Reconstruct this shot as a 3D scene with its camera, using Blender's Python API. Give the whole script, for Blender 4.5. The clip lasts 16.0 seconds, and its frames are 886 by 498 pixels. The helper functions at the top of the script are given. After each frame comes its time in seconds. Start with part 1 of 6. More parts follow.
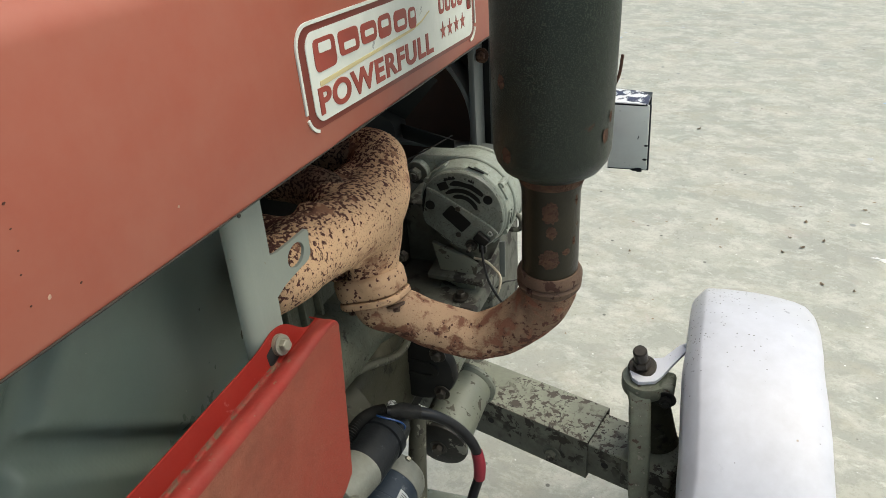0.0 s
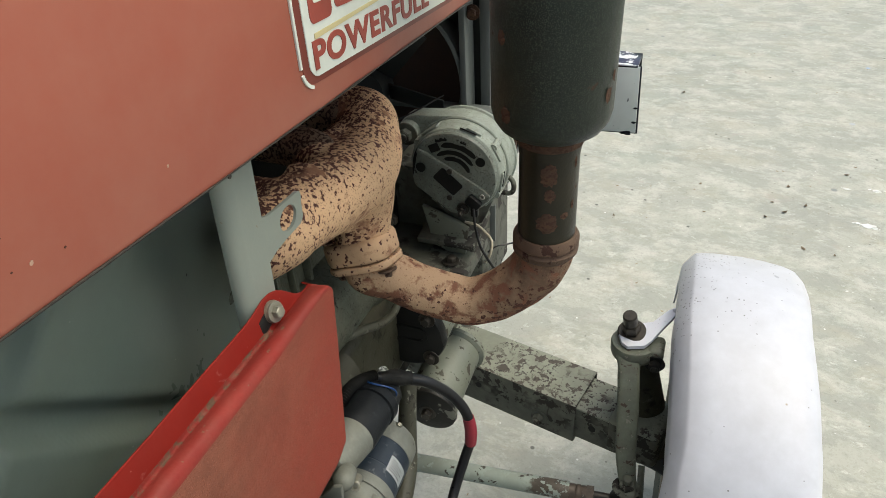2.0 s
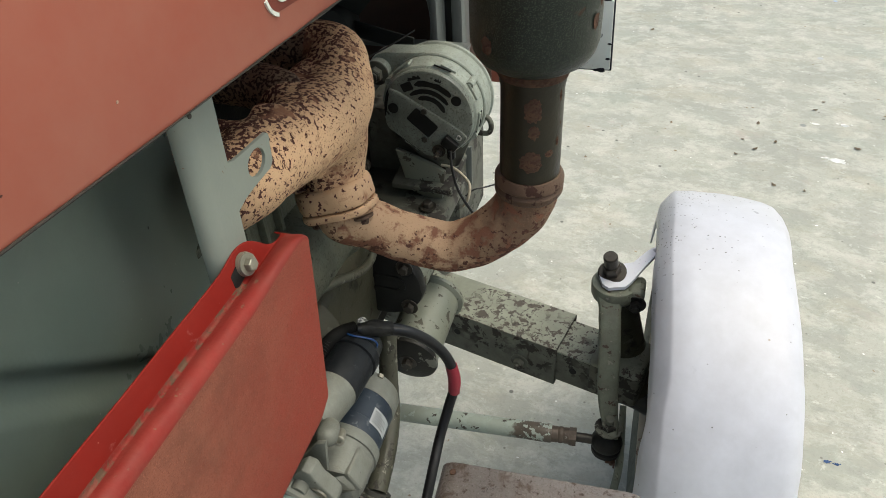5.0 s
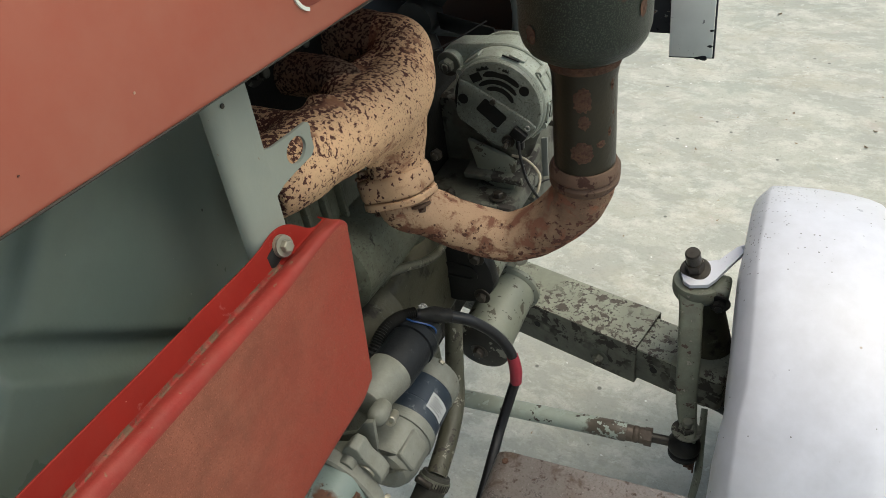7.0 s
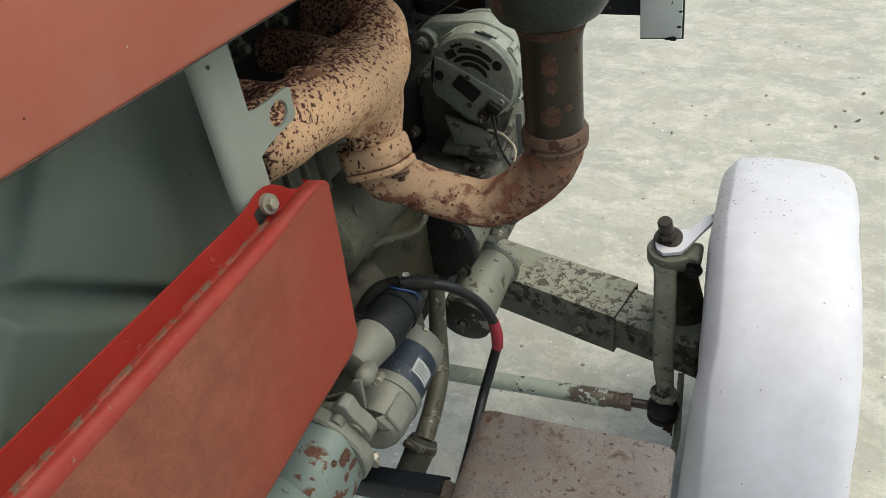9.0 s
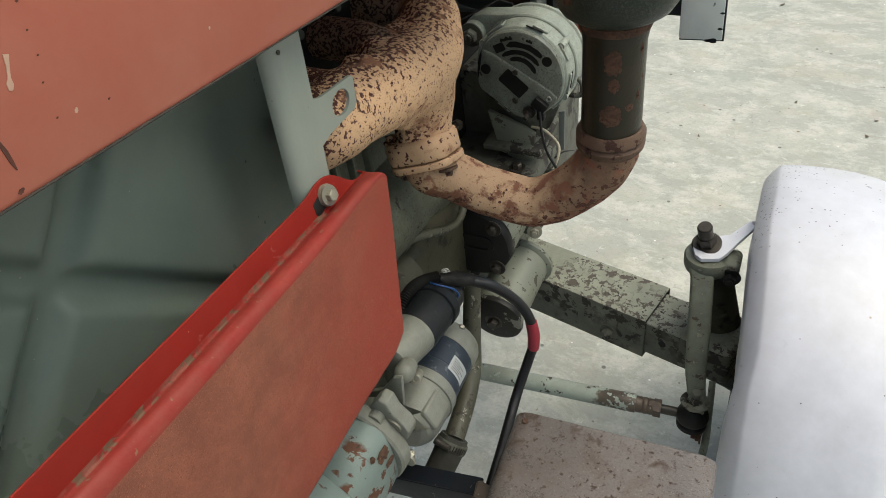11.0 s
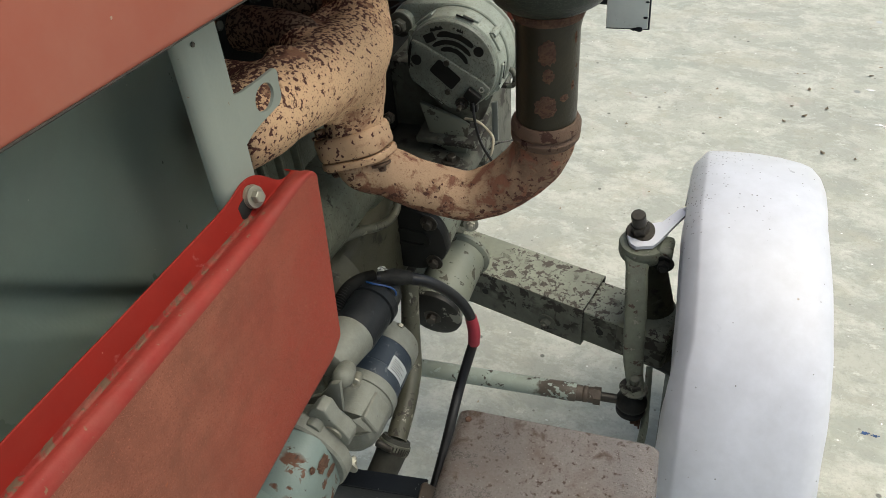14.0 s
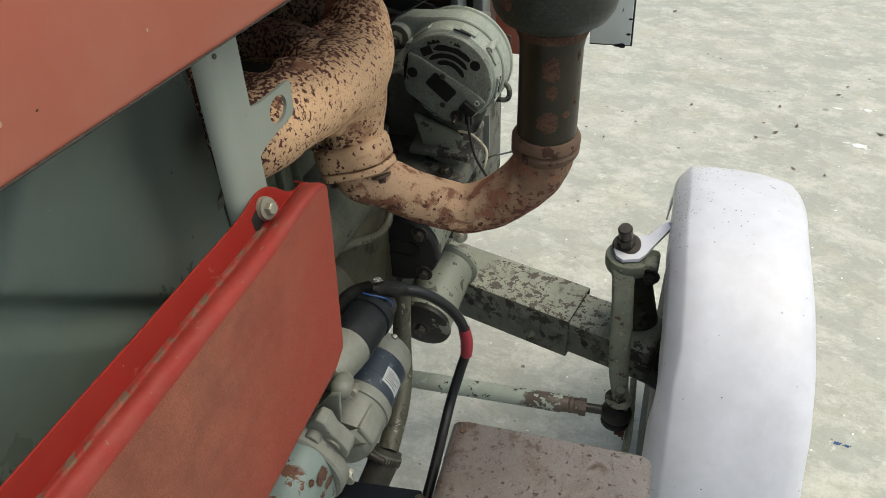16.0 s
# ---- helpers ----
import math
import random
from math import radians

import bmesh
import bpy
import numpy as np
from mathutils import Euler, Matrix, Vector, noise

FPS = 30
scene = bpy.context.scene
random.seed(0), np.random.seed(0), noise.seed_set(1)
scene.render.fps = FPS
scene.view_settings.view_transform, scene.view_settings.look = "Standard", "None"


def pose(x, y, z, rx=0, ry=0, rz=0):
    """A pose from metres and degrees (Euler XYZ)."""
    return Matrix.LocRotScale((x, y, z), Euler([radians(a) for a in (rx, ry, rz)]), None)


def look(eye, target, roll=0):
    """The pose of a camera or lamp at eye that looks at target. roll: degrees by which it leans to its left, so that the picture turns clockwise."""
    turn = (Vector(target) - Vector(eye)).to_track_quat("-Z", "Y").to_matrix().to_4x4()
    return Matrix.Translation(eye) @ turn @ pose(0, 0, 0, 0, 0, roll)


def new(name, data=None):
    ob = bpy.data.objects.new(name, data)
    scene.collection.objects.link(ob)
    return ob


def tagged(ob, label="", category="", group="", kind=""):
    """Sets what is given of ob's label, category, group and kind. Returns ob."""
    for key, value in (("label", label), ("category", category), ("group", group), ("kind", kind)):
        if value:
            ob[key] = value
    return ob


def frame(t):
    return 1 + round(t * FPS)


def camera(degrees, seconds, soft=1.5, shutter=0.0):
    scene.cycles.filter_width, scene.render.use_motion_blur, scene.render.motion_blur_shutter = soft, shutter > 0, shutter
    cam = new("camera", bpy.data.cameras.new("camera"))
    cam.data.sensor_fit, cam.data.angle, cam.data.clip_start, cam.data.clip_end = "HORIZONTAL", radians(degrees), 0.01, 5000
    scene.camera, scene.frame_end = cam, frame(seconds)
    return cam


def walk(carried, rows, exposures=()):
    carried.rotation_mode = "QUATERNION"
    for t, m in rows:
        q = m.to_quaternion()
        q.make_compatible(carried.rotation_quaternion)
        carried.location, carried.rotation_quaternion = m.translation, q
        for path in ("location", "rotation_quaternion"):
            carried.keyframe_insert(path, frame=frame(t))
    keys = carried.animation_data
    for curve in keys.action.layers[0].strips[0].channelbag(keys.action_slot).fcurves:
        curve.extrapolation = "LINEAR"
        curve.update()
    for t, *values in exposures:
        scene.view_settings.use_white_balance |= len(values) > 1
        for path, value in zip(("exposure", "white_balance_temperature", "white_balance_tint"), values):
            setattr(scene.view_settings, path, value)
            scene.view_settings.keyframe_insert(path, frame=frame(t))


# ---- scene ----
cam = camera(64.19, 16.0, soft=0.6)
PATH = [  # seconds, eye, target in metres, roll in degrees
    (0, (-0.0138, 0.0072, 1.5978), (-0.6986, 1.5573, 0.5357), -4.41),
    (0.5, (-0.0262, 0.0122, 1.5943), (-0.7240, 1.5374, 0.5049), -3.97),
    (1, (-0.0316, 0.0164, 1.5932), (-0.7540, 1.5300, 0.5037), -4.50),
    (1.5, (-0.0303, 0.0147, 1.5899), (-0.7080, 1.5197, 0.4604), -4.05),
    (2, (-0.0378, 0.0190, 1.5858), (-0.6527, 1.5353, 0.4356), -3.34),
    (2.5, (-0.0389, 0.0116, 1.5854), (-0.6314, 1.5197, 0.4130), -4.38),
    (3, (-0.0561, 0.0218, 1.5815), (-0.5801, 1.5297, 0.3768), -2.45),
    (3.5, (-0.0559, 0.0315, 1.5715), (-0.5609, 1.5184, 0.3329), -2.84),
    (4, (-0.0597, 0.0374, 1.5668), (-0.5698, 1.5145, 0.3186), -3.26),
    (4.2, (-0.0612, 0.0398, 1.5628), (-0.5688, 1.5103, 0.3058), -3.27),
    (6.3, (-0.0541, 0.0450, 1.5562), (-0.5890, 1.4826, 0.2728), -4.56),
    (6.5, (-0.0438, 0.0487, 1.5528), (-0.6112, 1.4671, 0.2621), -5.93),
    (7, (0.0118, 0.0603, 1.5566), (-0.8001, 1.3843, 0.2965), -9.50),
    (7.5, (0.0433, 0.0663, 1.5592), (-0.8352, 1.3333, 0.2852), -8.86),
    (8, (0.0470, 0.0462, 1.5715), (-0.8106, 1.3808, 0.3536), -9.10),
    (8.5, (0.0292, 0.0228, 1.5524), (-0.7510, 1.3541, 0.2800), -9.23),
    (9, (0.0405, 0.0131, 1.5481), (-0.7348, 1.3517, 0.2803), -10.25),
    (9.5, (0.0536, 0.0252, 1.5439), (-0.7206, 1.3466, 0.2575), -10.51),
    (9.7, (0.0376, 0.0196, 1.5467), (-0.7515, 1.3415, 0.2700), -9.89),
    (11.8, (-0.0114, 0.0071, 1.5464), (-0.7826, 1.3337, 0.2637), -7.52),
    (12, (-0.0114, 0.0083, 1.5472), (-0.7703, 1.3420, 0.2644), -7.49),
    (12.5, (-0.0120, 0.0155, 1.5436), (-0.7306, 1.3622, 0.2513), -7.48),
    (13, (-0.0183, 0.0264, 1.5421), (-0.7038, 1.3680, 0.2267), -6.47),
    (13.5, (-0.0240, 0.0324, 1.5348), (-0.6757, 1.3762, 0.2045), -6.18),
    (14, (-0.0216, 0.0293, 1.5358), (-0.6393, 1.4020, 0.2189), -5.94),
    (14.5, (-0.0262, 0.0279, 1.5352), (-0.6357, 1.4050, 0.2191), -6.04),
    (15, (-0.0345, 0.0222, 1.5452), (-0.6211, 1.4319, 0.2535), -4.28),
    (15.5, (-0.0442, 0.0162, 1.5485), (-0.5956, 1.4477, 0.2651), -3.32),
    (16, (-0.0535, 0.0166, 1.5441), (-0.5952, 1.4339, 0.2411), -3.19),
]
walk(cam, [(t, look(eye, target, roll)) for t, eye, target, roll in PATH], exposures=[(0.0, 0.32, 6500, 0), (16.0, 0.32, 6500, 0)])

# ---- light ----
world = bpy.data.worlds.new("overcast_sky")
scene.world = world
world.use_nodes = True
wn = world.node_tree
sky = wn.nodes.new("ShaderNodeTexSky")
sky.sky_type = "NISHITA"
sky.sun_disc = False
sky.sun_elevation, sky.sun_rotation = radians(65), radians(71)
sky.dust_density, sky.air_density = 6.0, 1.0
wn.nodes["Background"].inputs["Strength"].default_value = 0.15
wn.links.new(sky.outputs["Color"], wn.nodes["Background"].inputs["Color"])
sun = new("sun", bpy.data.lights.new("sun", "SUN"))
sun.data.energy, sun.data.angle, sun.data.color = 1.15, radians(65), (1.0, 0.94, 0.85)
sun.matrix_world = look((1.32, 0.45, 3.0), (0, 0, 0))


# ---- materials ----
def node(nt, kind, **values):
    n = nt.nodes.new(kind)
    for k, v in values.items():
        n.inputs[k.replace("_", " ")].default_value = v
    return n


def mixed(nt, fac, a, b):
    """Colour b over a by the factor socket."""
    m = nt.nodes.new("ShaderNodeMix")
    m.data_type = "RGBA"
    nt.links.new(fac, m.inputs[0])
    for sock, v in ((m.inputs[6], a), (m.inputs[7], b)):
        if isinstance(v, tuple):
            sock.default_value = (*v, 1)
        else:
            nt.links.new(v, sock)
    return m.outputs[2]


def ramp(nt, sock, lo, hi, a=0.0, b=1.0):
    m = nt.nodes.new("ShaderNodeMapRange")
    for i, v in enumerate((lo, hi, a, b)):
        m.inputs[i + 1].default_value = v
    nt.links.new(sock, m.inputs[0])
    return m.outputs[0]


def times(nt, a, b):
    m = nt.nodes.new("ShaderNodeMath")
    m.operation = "MULTIPLY"
    nt.links.new(a, m.inputs[0])
    nt.links.new(b, m.inputs[1])
    return m.outputs[0]


def surface(name, base, rough=0.5, metal=0.0, drift=0.25, drift_scale=7.0, dust=None, chips=(), bump=0.0, bump_scale=300.0,
            stretch=(1, 1, 1), spec=0.38, rough_drift=0.12, coat=0.0, specks=(), browned=None):
    """A painted or bare surface: base colour that drifts, a film of dust (colour, share), and layers of chips, each
    (colour, scale, threshold, softness, roughness, patch scale or 0, and perhaps a facing (direction, low, high) on which it
    is thickest and an end (direction, from, to) towards which it thickens); specks are stray dots, each (colour, cells a metre, size, share of cells, roughness, and perhaps (direction, from, to) beyond which they lie). browned: heat has turned it another colour
    towards one end (direction, from, to, colour)."""
    mt = bpy.data.materials.new(name)
    mt.use_nodes = True
    nt = mt.node_tree
    bsdf = nt.nodes["Principled BSDF"]
    texco = nt.nodes.new("ShaderNodeTexCoord")
    co = texco.outputs["Object"]
    mp = nt.nodes.new("ShaderNodeMapping")
    mp.inputs["Scale"].default_value = stretch
    nt.links.new(co, mp.inputs["Vector"])
    co = mp.outputs["Vector"]

    def noisy(scale, detail=6.0, rgh=0.6, dist=0.0):
        n = node(nt, "ShaderNodeTexNoise", Scale=scale, Detail=detail, Roughness=rgh, Distortion=dist)
        nt.links.new(co, n.inputs["Vector"])
        return n.outputs["Fac"]

    wide, fine = noisy(drift_scale), noisy(drift_scale * 14, 4.0)
    dark = tuple(c * (1 - drift) for c in base)
    light = tuple(min(1, c * (1 + drift)) for c in base)
    col = mixed(nt, ramp(nt, wide, 0.3, 0.7), dark, light)
    col = mixed(nt, ramp(nt, fine, 0.35, 0.75, 0, 0.35), col, tuple(c * (1 - drift * 0.8) for c in base))
    if browned:
        way, low, high, bcol = browned
        dot = nt.nodes.new("ShaderNodeVectorMath")
        dot.operation = "DOT_PRODUCT"
        nt.links.new(co, dot.inputs[0])
        dot.inputs[1].default_value = way
        add = nt.nodes.new("ShaderNodeMath")
        nt.links.new(dot.outputs["Value"], add.inputs[0])
        nt.links.new(ramp(nt, noisy(45, 5.0), 0.25, 0.75, -0.03, 0.03), add.inputs[1])
        brown = ramp(nt, add.outputs[0], low, high)
        col = mixed(nt, brown, col, mixed(nt, ramp(nt, noisy(30), 0.35, 0.65), tuple(c * 0.75 for c in bcol), tuple(c * 1.25 for c in bcol)))
    rg = ramp(nt, wide, 0.3, 0.7, max(0.05, rough - rough_drift), min(1, rough + rough_drift))
    if dust:
        d = ramp(nt, noisy(drift_scale * 2.3, 8.0, 0.65), 0.32, 0.72, 0, dust[1])
        col = mixed(nt, d, col, dust[0])
    height = noisy(bump_scale, 3.0)
    if chips:
        for ccol, scale, lo, soft, crough, patch, *facing in chips:
            grain = noisy(scale, 5.0, 0.62, 0.3) if scale < 100 else noisy(scale, 3.0, 0.55)
            if facing:
                way, low, high = facing[0]
                dot = nt.nodes.new("ShaderNodeVectorMath")
                dot.operation = "DOT_PRODUCT"
                nt.links.new(texco.outputs["Normal"], dot.inputs[0])
                dot.inputs[1].default_value = Vector(way).normalized()
                add = nt.nodes.new("ShaderNodeMath")
                nt.links.new(grain, add.inputs[0])
                nt.links.new(ramp(nt, dot.outputs["Value"], low, high, -0.13, 0.01), add.inputs[1])
                wob = nt.nodes.new("ShaderNodeMath")
                nt.links.new(add.outputs[0], wob.inputs[0])
                nt.links.new(ramp(nt, noisy(scale * 0.12, 3.0), 0.3, 0.7, -0.05, 0.05), wob.inputs[1])
                grain = wob.outputs[0]
            if len(facing) > 1:
                way, low, high = facing[1]
                reach = nt.nodes.new("ShaderNodeVectorMath")
                reach.operation = "DOT_PRODUCT"
                nt.links.new(co, reach.inputs[0])
                reach.inputs[1].default_value = way
                more = nt.nodes.new("ShaderNodeMath")
                nt.links.new(grain, more.inputs[0])
                nt.links.new(ramp(nt, reach.outputs["Value"], low, high, 0.0, 0.08), more.inputs[1])
                grain = more.outputs[0]
            f = ramp(nt, grain, lo, lo + soft)
            if patch:
                f = times(nt, f, ramp(nt, noisy(patch, 3.0), 0.47, 0.56))
            col = mixed(nt, f, col, ccol)
            m = nt.nodes.new("ShaderNodeMix")
            nt.links.new(f, m.inputs[0])
            nt.links.new(rg, m.inputs[2])
            m.inputs[3].default_value = crough
            rg = m.outputs[0]
            s = nt.nodes.new("ShaderNodeMath")
            s.operation = "SUBTRACT"
            nt.links.new(height, s.inputs[0])
            nt.links.new(f, s.inputs[1])
            height = s.outputs[0]
    for scol, cells, size, share, srough, *beyond in specks:
        v = node(nt, "ShaderNodeTexVoronoi", Scale=cells, Randomness=1.0)
        nt.links.new(co, v.inputs["Vector"])
        sep = nt.nodes.new("ShaderNodeSeparateColor")
        nt.links.new(v.outputs["Color"], sep.inputs[0])
        dot = ramp(nt, v.outputs["Distance"], size, size * 0.7)
        f = times(nt, dot, ramp(nt, sep.outputs[0], 1 - share, 1 - share + 0.01))
        f = times(nt, f, ramp(nt, sep.outputs[1], 0.0, 1.0, 0.35, 1.0))
        if beyond:
            way, low, high = beyond[0]
            reach = nt.nodes.new("ShaderNodeVectorMath")
            reach.operation = "DOT_PRODUCT"
            nt.links.new(co, reach.inputs[0])
            reach.inputs[1].default_value = way
            f = times(nt, f, ramp(nt, reach.outputs["Value"], low, high))
        col = mixed(nt, f, col, scol)
        m = nt.nodes.new("ShaderNodeMix")
        nt.links.new(f, m.inputs[0])
        nt.links.new(rg, m.inputs[2])
        m.inputs[3].default_value = srough
        rg = m.outputs[0]
    nt.links.new(col, bsdf.inputs["Base Color"])
    nt.links.new(rg, bsdf.inputs["Roughness"])
    bsdf.inputs["Metallic"].default_value = metal
    bsdf.inputs["Specular IOR Level"].default_value = spec
    bsdf.inputs["Coat Weight"].default_value = coat
    bsdf.inputs["Coat Roughness"].default_value = 0.25
    if bump:
        b = node(nt, "ShaderNodeBump", Strength=bump, Distance=0.0015)
        nt.links.new(height, b.inputs["Height"])
        nt.links.new(b.outputs["Normal"], bsdf.inputs["Normal"])
    return mt


RUST = (0.085, 0.034, 0.02)
DARK_RUST = (0.045, 0.02, 0.014)
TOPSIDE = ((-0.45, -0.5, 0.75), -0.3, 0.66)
M_BONNET = surface("faded_red_paint", (0.31, 0.078, 0.049), 0.5, drift=0.06, drift_scale=3.0, dust=((0.37, 0.165, 0.115), 0.5), bump=0.03, bump_scale=90, coat=0.04,
                   specks=(((0.5, 0.3, 0.22), 22, 0.09, 0.3, 0.6), ((0.12, 0.03, 0.02), 16, 0.045, 0.35, 0.6), ((0.3, 0.06, 0.04), 9, 0.08, 0.3, 0.6)))
M_RED_EDGE = surface("bright_red_paint", (0.21, 0.013, 0.009), 0.58, drift=0.12, drift_scale=18, spec=0.14, dust=((0.22, 0.03, 0.02), 0.3), bump=0.05, bump_scale=200, chips=(((0.33, 0.13, 0.11), 60, 0.68, 0.16, 0.7, 0, ((0, 0, 1), -5, -4), ((0, 1, 0), 0.27, 0.32)),),
                     specks=(((0.5, 0.3, 0.22), 80, 0.1, 0.2, 0.6),))
M_RED_BEAD = surface("scuffed_red_fold", (0.225, 0.024, 0.019), 0.6, drift=0.15, drift_scale=20, spec=0.2, dust=((0.24, 0.075, 0.055), 0.45), bump=0.2, bump_scale=300,
                     chips=(((0.2, 0.11, 0.07), 120, 0.66, 0.06, 0.8, 0),))
M_DIRT = surface("red_fold_with_caked_dirt", (0.21, 0.024, 0.018), 0.7, drift=0.15, drift_scale=30, spec=0.2, bump=0.4, bump_scale=400, chips=(((0.2, 0.07, 0.05), 40, 0.47, 0.15, 0.8, 0), ((0.13, 0.078, 0.05), 75, 0.5, 0.06, 0.9, 0)))
M_RED_DUSTY = surface("dusty_red_paint", (0.265, 0.04, 0.026), 0.62, drift=0.1, drift_scale=5, browned=((0, -0.8, 0.6), -0.28, -0.1, (0.21, 0.077, 0.048)), dust=((0.2, 0.06, 0.037), 0.35), spec=0.25, bump=0.35, bump_scale=700,
                      chips=(((0.15, 0.04, 0.025), 700, 0.52, 0.22, 0.75, 0), ((0.32, 0.11, 0.07), 850, 0.57, 0.15, 0.75, 0), ((0.27, 0.085, 0.045), 90, 0.69, 0.03, 0.7, 0)), specks=(((0.5, 0.33, 0.24), 26, 0.045, 0.3, 0.7), ((0.1, 0.03, 0.02), 40, 0.06, 0.2, 0.7)))
M_GREY_SHEET = surface("grey_green_sheet_paint", (0.235, 0.29, 0.25), 0.3, drift=0.14, drift_scale=4, spec=0.5, dust=((0.24, 0.27, 0.225), 0.3), bump=0.04, bump_scale=300,
                       specks=(((0.5, 0.5, 0.45), 110, 0.08, 0.16, 0.6), ((0.45, 0.45, 0.4), 40, 0.03, 0.3, 0.6), ((0.03, 0.03, 0.03), 24, 0.04, 0.1, 0.6)))
M_STRAP = surface("pale_grey_paint", (0.225, 0.25, 0.222), 0.42, drift=0.06, drift_scale=14, dust=((0.26, 0.27, 0.22), 0.3), bump=0.08,
                  chips=(((0.2, 0.14, 0.09), 70, 0.68, 0.03, 0.7, 0),), specks=(((0.12, 0.09, 0.06), 120, 0.12, 0.12, 0.7),))
M_CAST = surface("grimy_green_grey_casting_paint", (0.115, 0.125, 0.092), 0.5, drift=0.4, drift_scale=16, spec=0.28, dust=((0.052, 0.047, 0.03), 0.8),
                 chips=(((0.03, 0.028, 0.022), 60, 0.6, 0.08, 0.7, 9), ((0.06, 0.056, 0.04), 260, 0.56, 0.12, 0.7, 0)), bump=0.4, bump_scale=240)
M_SUMP = surface("oil_soaked_olive_casting", (0.062, 0.06, 0.04), 0.5, drift=0.35, drift_scale=12, spec=0.25, dust=((0.034, 0.03, 0.019), 0.75),
                 chips=(((0.1, 0.105, 0.08), 40, 0.62, 0.06, 0.6, 0), ((0.018, 0.016, 0.012), 30, 0.55, 0.1, 0.6, 0)), bump=0.35, bump_scale=260)
# Near-black finish for parts deep in the bay and the alternator's gaps.
M_BAY_BLACK = surface("near_black_bay_finish", (0.012, 0.012, 0.011), 0.6, drift=0.4, drift_scale=16, spec=0.15, dust=((0.02, 0.019, 0.016), 0.5), bump=0.4, bump_scale=240)
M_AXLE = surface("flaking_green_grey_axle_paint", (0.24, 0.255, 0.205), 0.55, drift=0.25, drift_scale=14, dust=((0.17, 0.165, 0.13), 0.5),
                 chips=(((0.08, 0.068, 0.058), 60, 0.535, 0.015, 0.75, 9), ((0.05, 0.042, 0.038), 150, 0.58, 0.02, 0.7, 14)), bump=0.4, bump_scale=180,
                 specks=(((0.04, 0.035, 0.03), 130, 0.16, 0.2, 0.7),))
# Darker copy of the axle paint: grime, with side-face shade put into the colour.
M_AXLE_SIDE = surface("darkened_grimy_axle_paint", (0.125, 0.13, 0.105), 0.6, drift=0.4, drift_scale=14, dust=((0.04, 0.035, 0.027), 0.6),
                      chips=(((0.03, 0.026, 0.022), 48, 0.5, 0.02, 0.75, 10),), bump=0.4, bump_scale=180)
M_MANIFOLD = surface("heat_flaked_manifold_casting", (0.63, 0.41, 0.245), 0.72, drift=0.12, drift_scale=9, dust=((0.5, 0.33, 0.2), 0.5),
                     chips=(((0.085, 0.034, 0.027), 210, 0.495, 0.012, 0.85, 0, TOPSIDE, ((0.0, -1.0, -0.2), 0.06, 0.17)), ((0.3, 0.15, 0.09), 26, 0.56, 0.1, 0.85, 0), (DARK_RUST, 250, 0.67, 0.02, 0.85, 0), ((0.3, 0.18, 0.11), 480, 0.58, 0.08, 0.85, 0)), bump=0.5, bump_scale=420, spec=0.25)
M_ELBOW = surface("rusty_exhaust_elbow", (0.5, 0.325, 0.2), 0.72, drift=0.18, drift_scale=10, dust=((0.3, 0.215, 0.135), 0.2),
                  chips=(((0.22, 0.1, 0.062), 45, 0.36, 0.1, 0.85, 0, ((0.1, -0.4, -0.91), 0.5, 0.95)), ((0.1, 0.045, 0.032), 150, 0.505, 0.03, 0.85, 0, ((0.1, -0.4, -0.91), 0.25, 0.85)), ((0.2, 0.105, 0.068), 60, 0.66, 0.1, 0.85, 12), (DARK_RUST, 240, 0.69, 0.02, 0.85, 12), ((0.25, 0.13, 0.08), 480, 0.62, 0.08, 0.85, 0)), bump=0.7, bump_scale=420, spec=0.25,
                  browned=((1, 0, 0), 0.015, 0.085, (0.165, 0.1, 0.064)))
M_NECK = surface("tan_flange_casting", (0.55, 0.36, 0.22), 0.72, drift=0.15, drift_scale=14, dust=((0.42, 0.28, 0.17), 0.4),
                 chips=(((0.085, 0.034, 0.027), 170, 0.6, 0.02, 0.85, 0), ((0.3, 0.16, 0.095), 30, 0.6, 0.1, 0.85, 0)), bump=0.6, bump_scale=420, spec=0.25)
# About half as bright as the manifold's tan.
M_RUNNER = surface("darker_manifold_runner", (0.3, 0.2, 0.135), 0.8, drift=0.3, drift_scale=14, dust=((0.15, 0.1, 0.07), 0.6),
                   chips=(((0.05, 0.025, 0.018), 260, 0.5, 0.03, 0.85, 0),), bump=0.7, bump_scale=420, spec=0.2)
M_ELBOW_DARK = surface("browned_exhaust_elbow", (0.095, 0.057, 0.038), 0.66, drift=0.3, drift_scale=12, dust=((0.12, 0.08, 0.055), 0.6),
                       chips=((DARK_RUST, 70, 0.56, 0.04, 0.85, 12),), bump=0.5, bump_scale=420, spec=0.3)
M_STACK = surface("sooty_pipe_paint", (0.019, 0.0175, 0.011), 0.36, drift=0.25, drift_scale=12, dust=((0.04, 0.031, 0.018), 0.5),
                  chips=(((0.07, 0.038, 0.024), 40, 0.66, 0.02, 0.8, 0),), spec=0.25, bump=0.25, bump_scale=300)
M_MUFFLER = surface("dark_green_muffler_enamel", (0.012, 0.018, 0.014), 0.38, spec=0.3, drift=0.25, drift_scale=6, dust=((0.03, 0.034, 0.026), 0.35),
                    chips=(((0.055, 0.067, 0.05), 850, 0.54, 0.08, 0.6, 0), ((0.07, 0.04, 0.026), 30, 0.66, 0.04, 0.8, 0)), bump=0.3, bump_scale=600, specks=((RUST, 14, 0.09, 0.16, 0.8),))
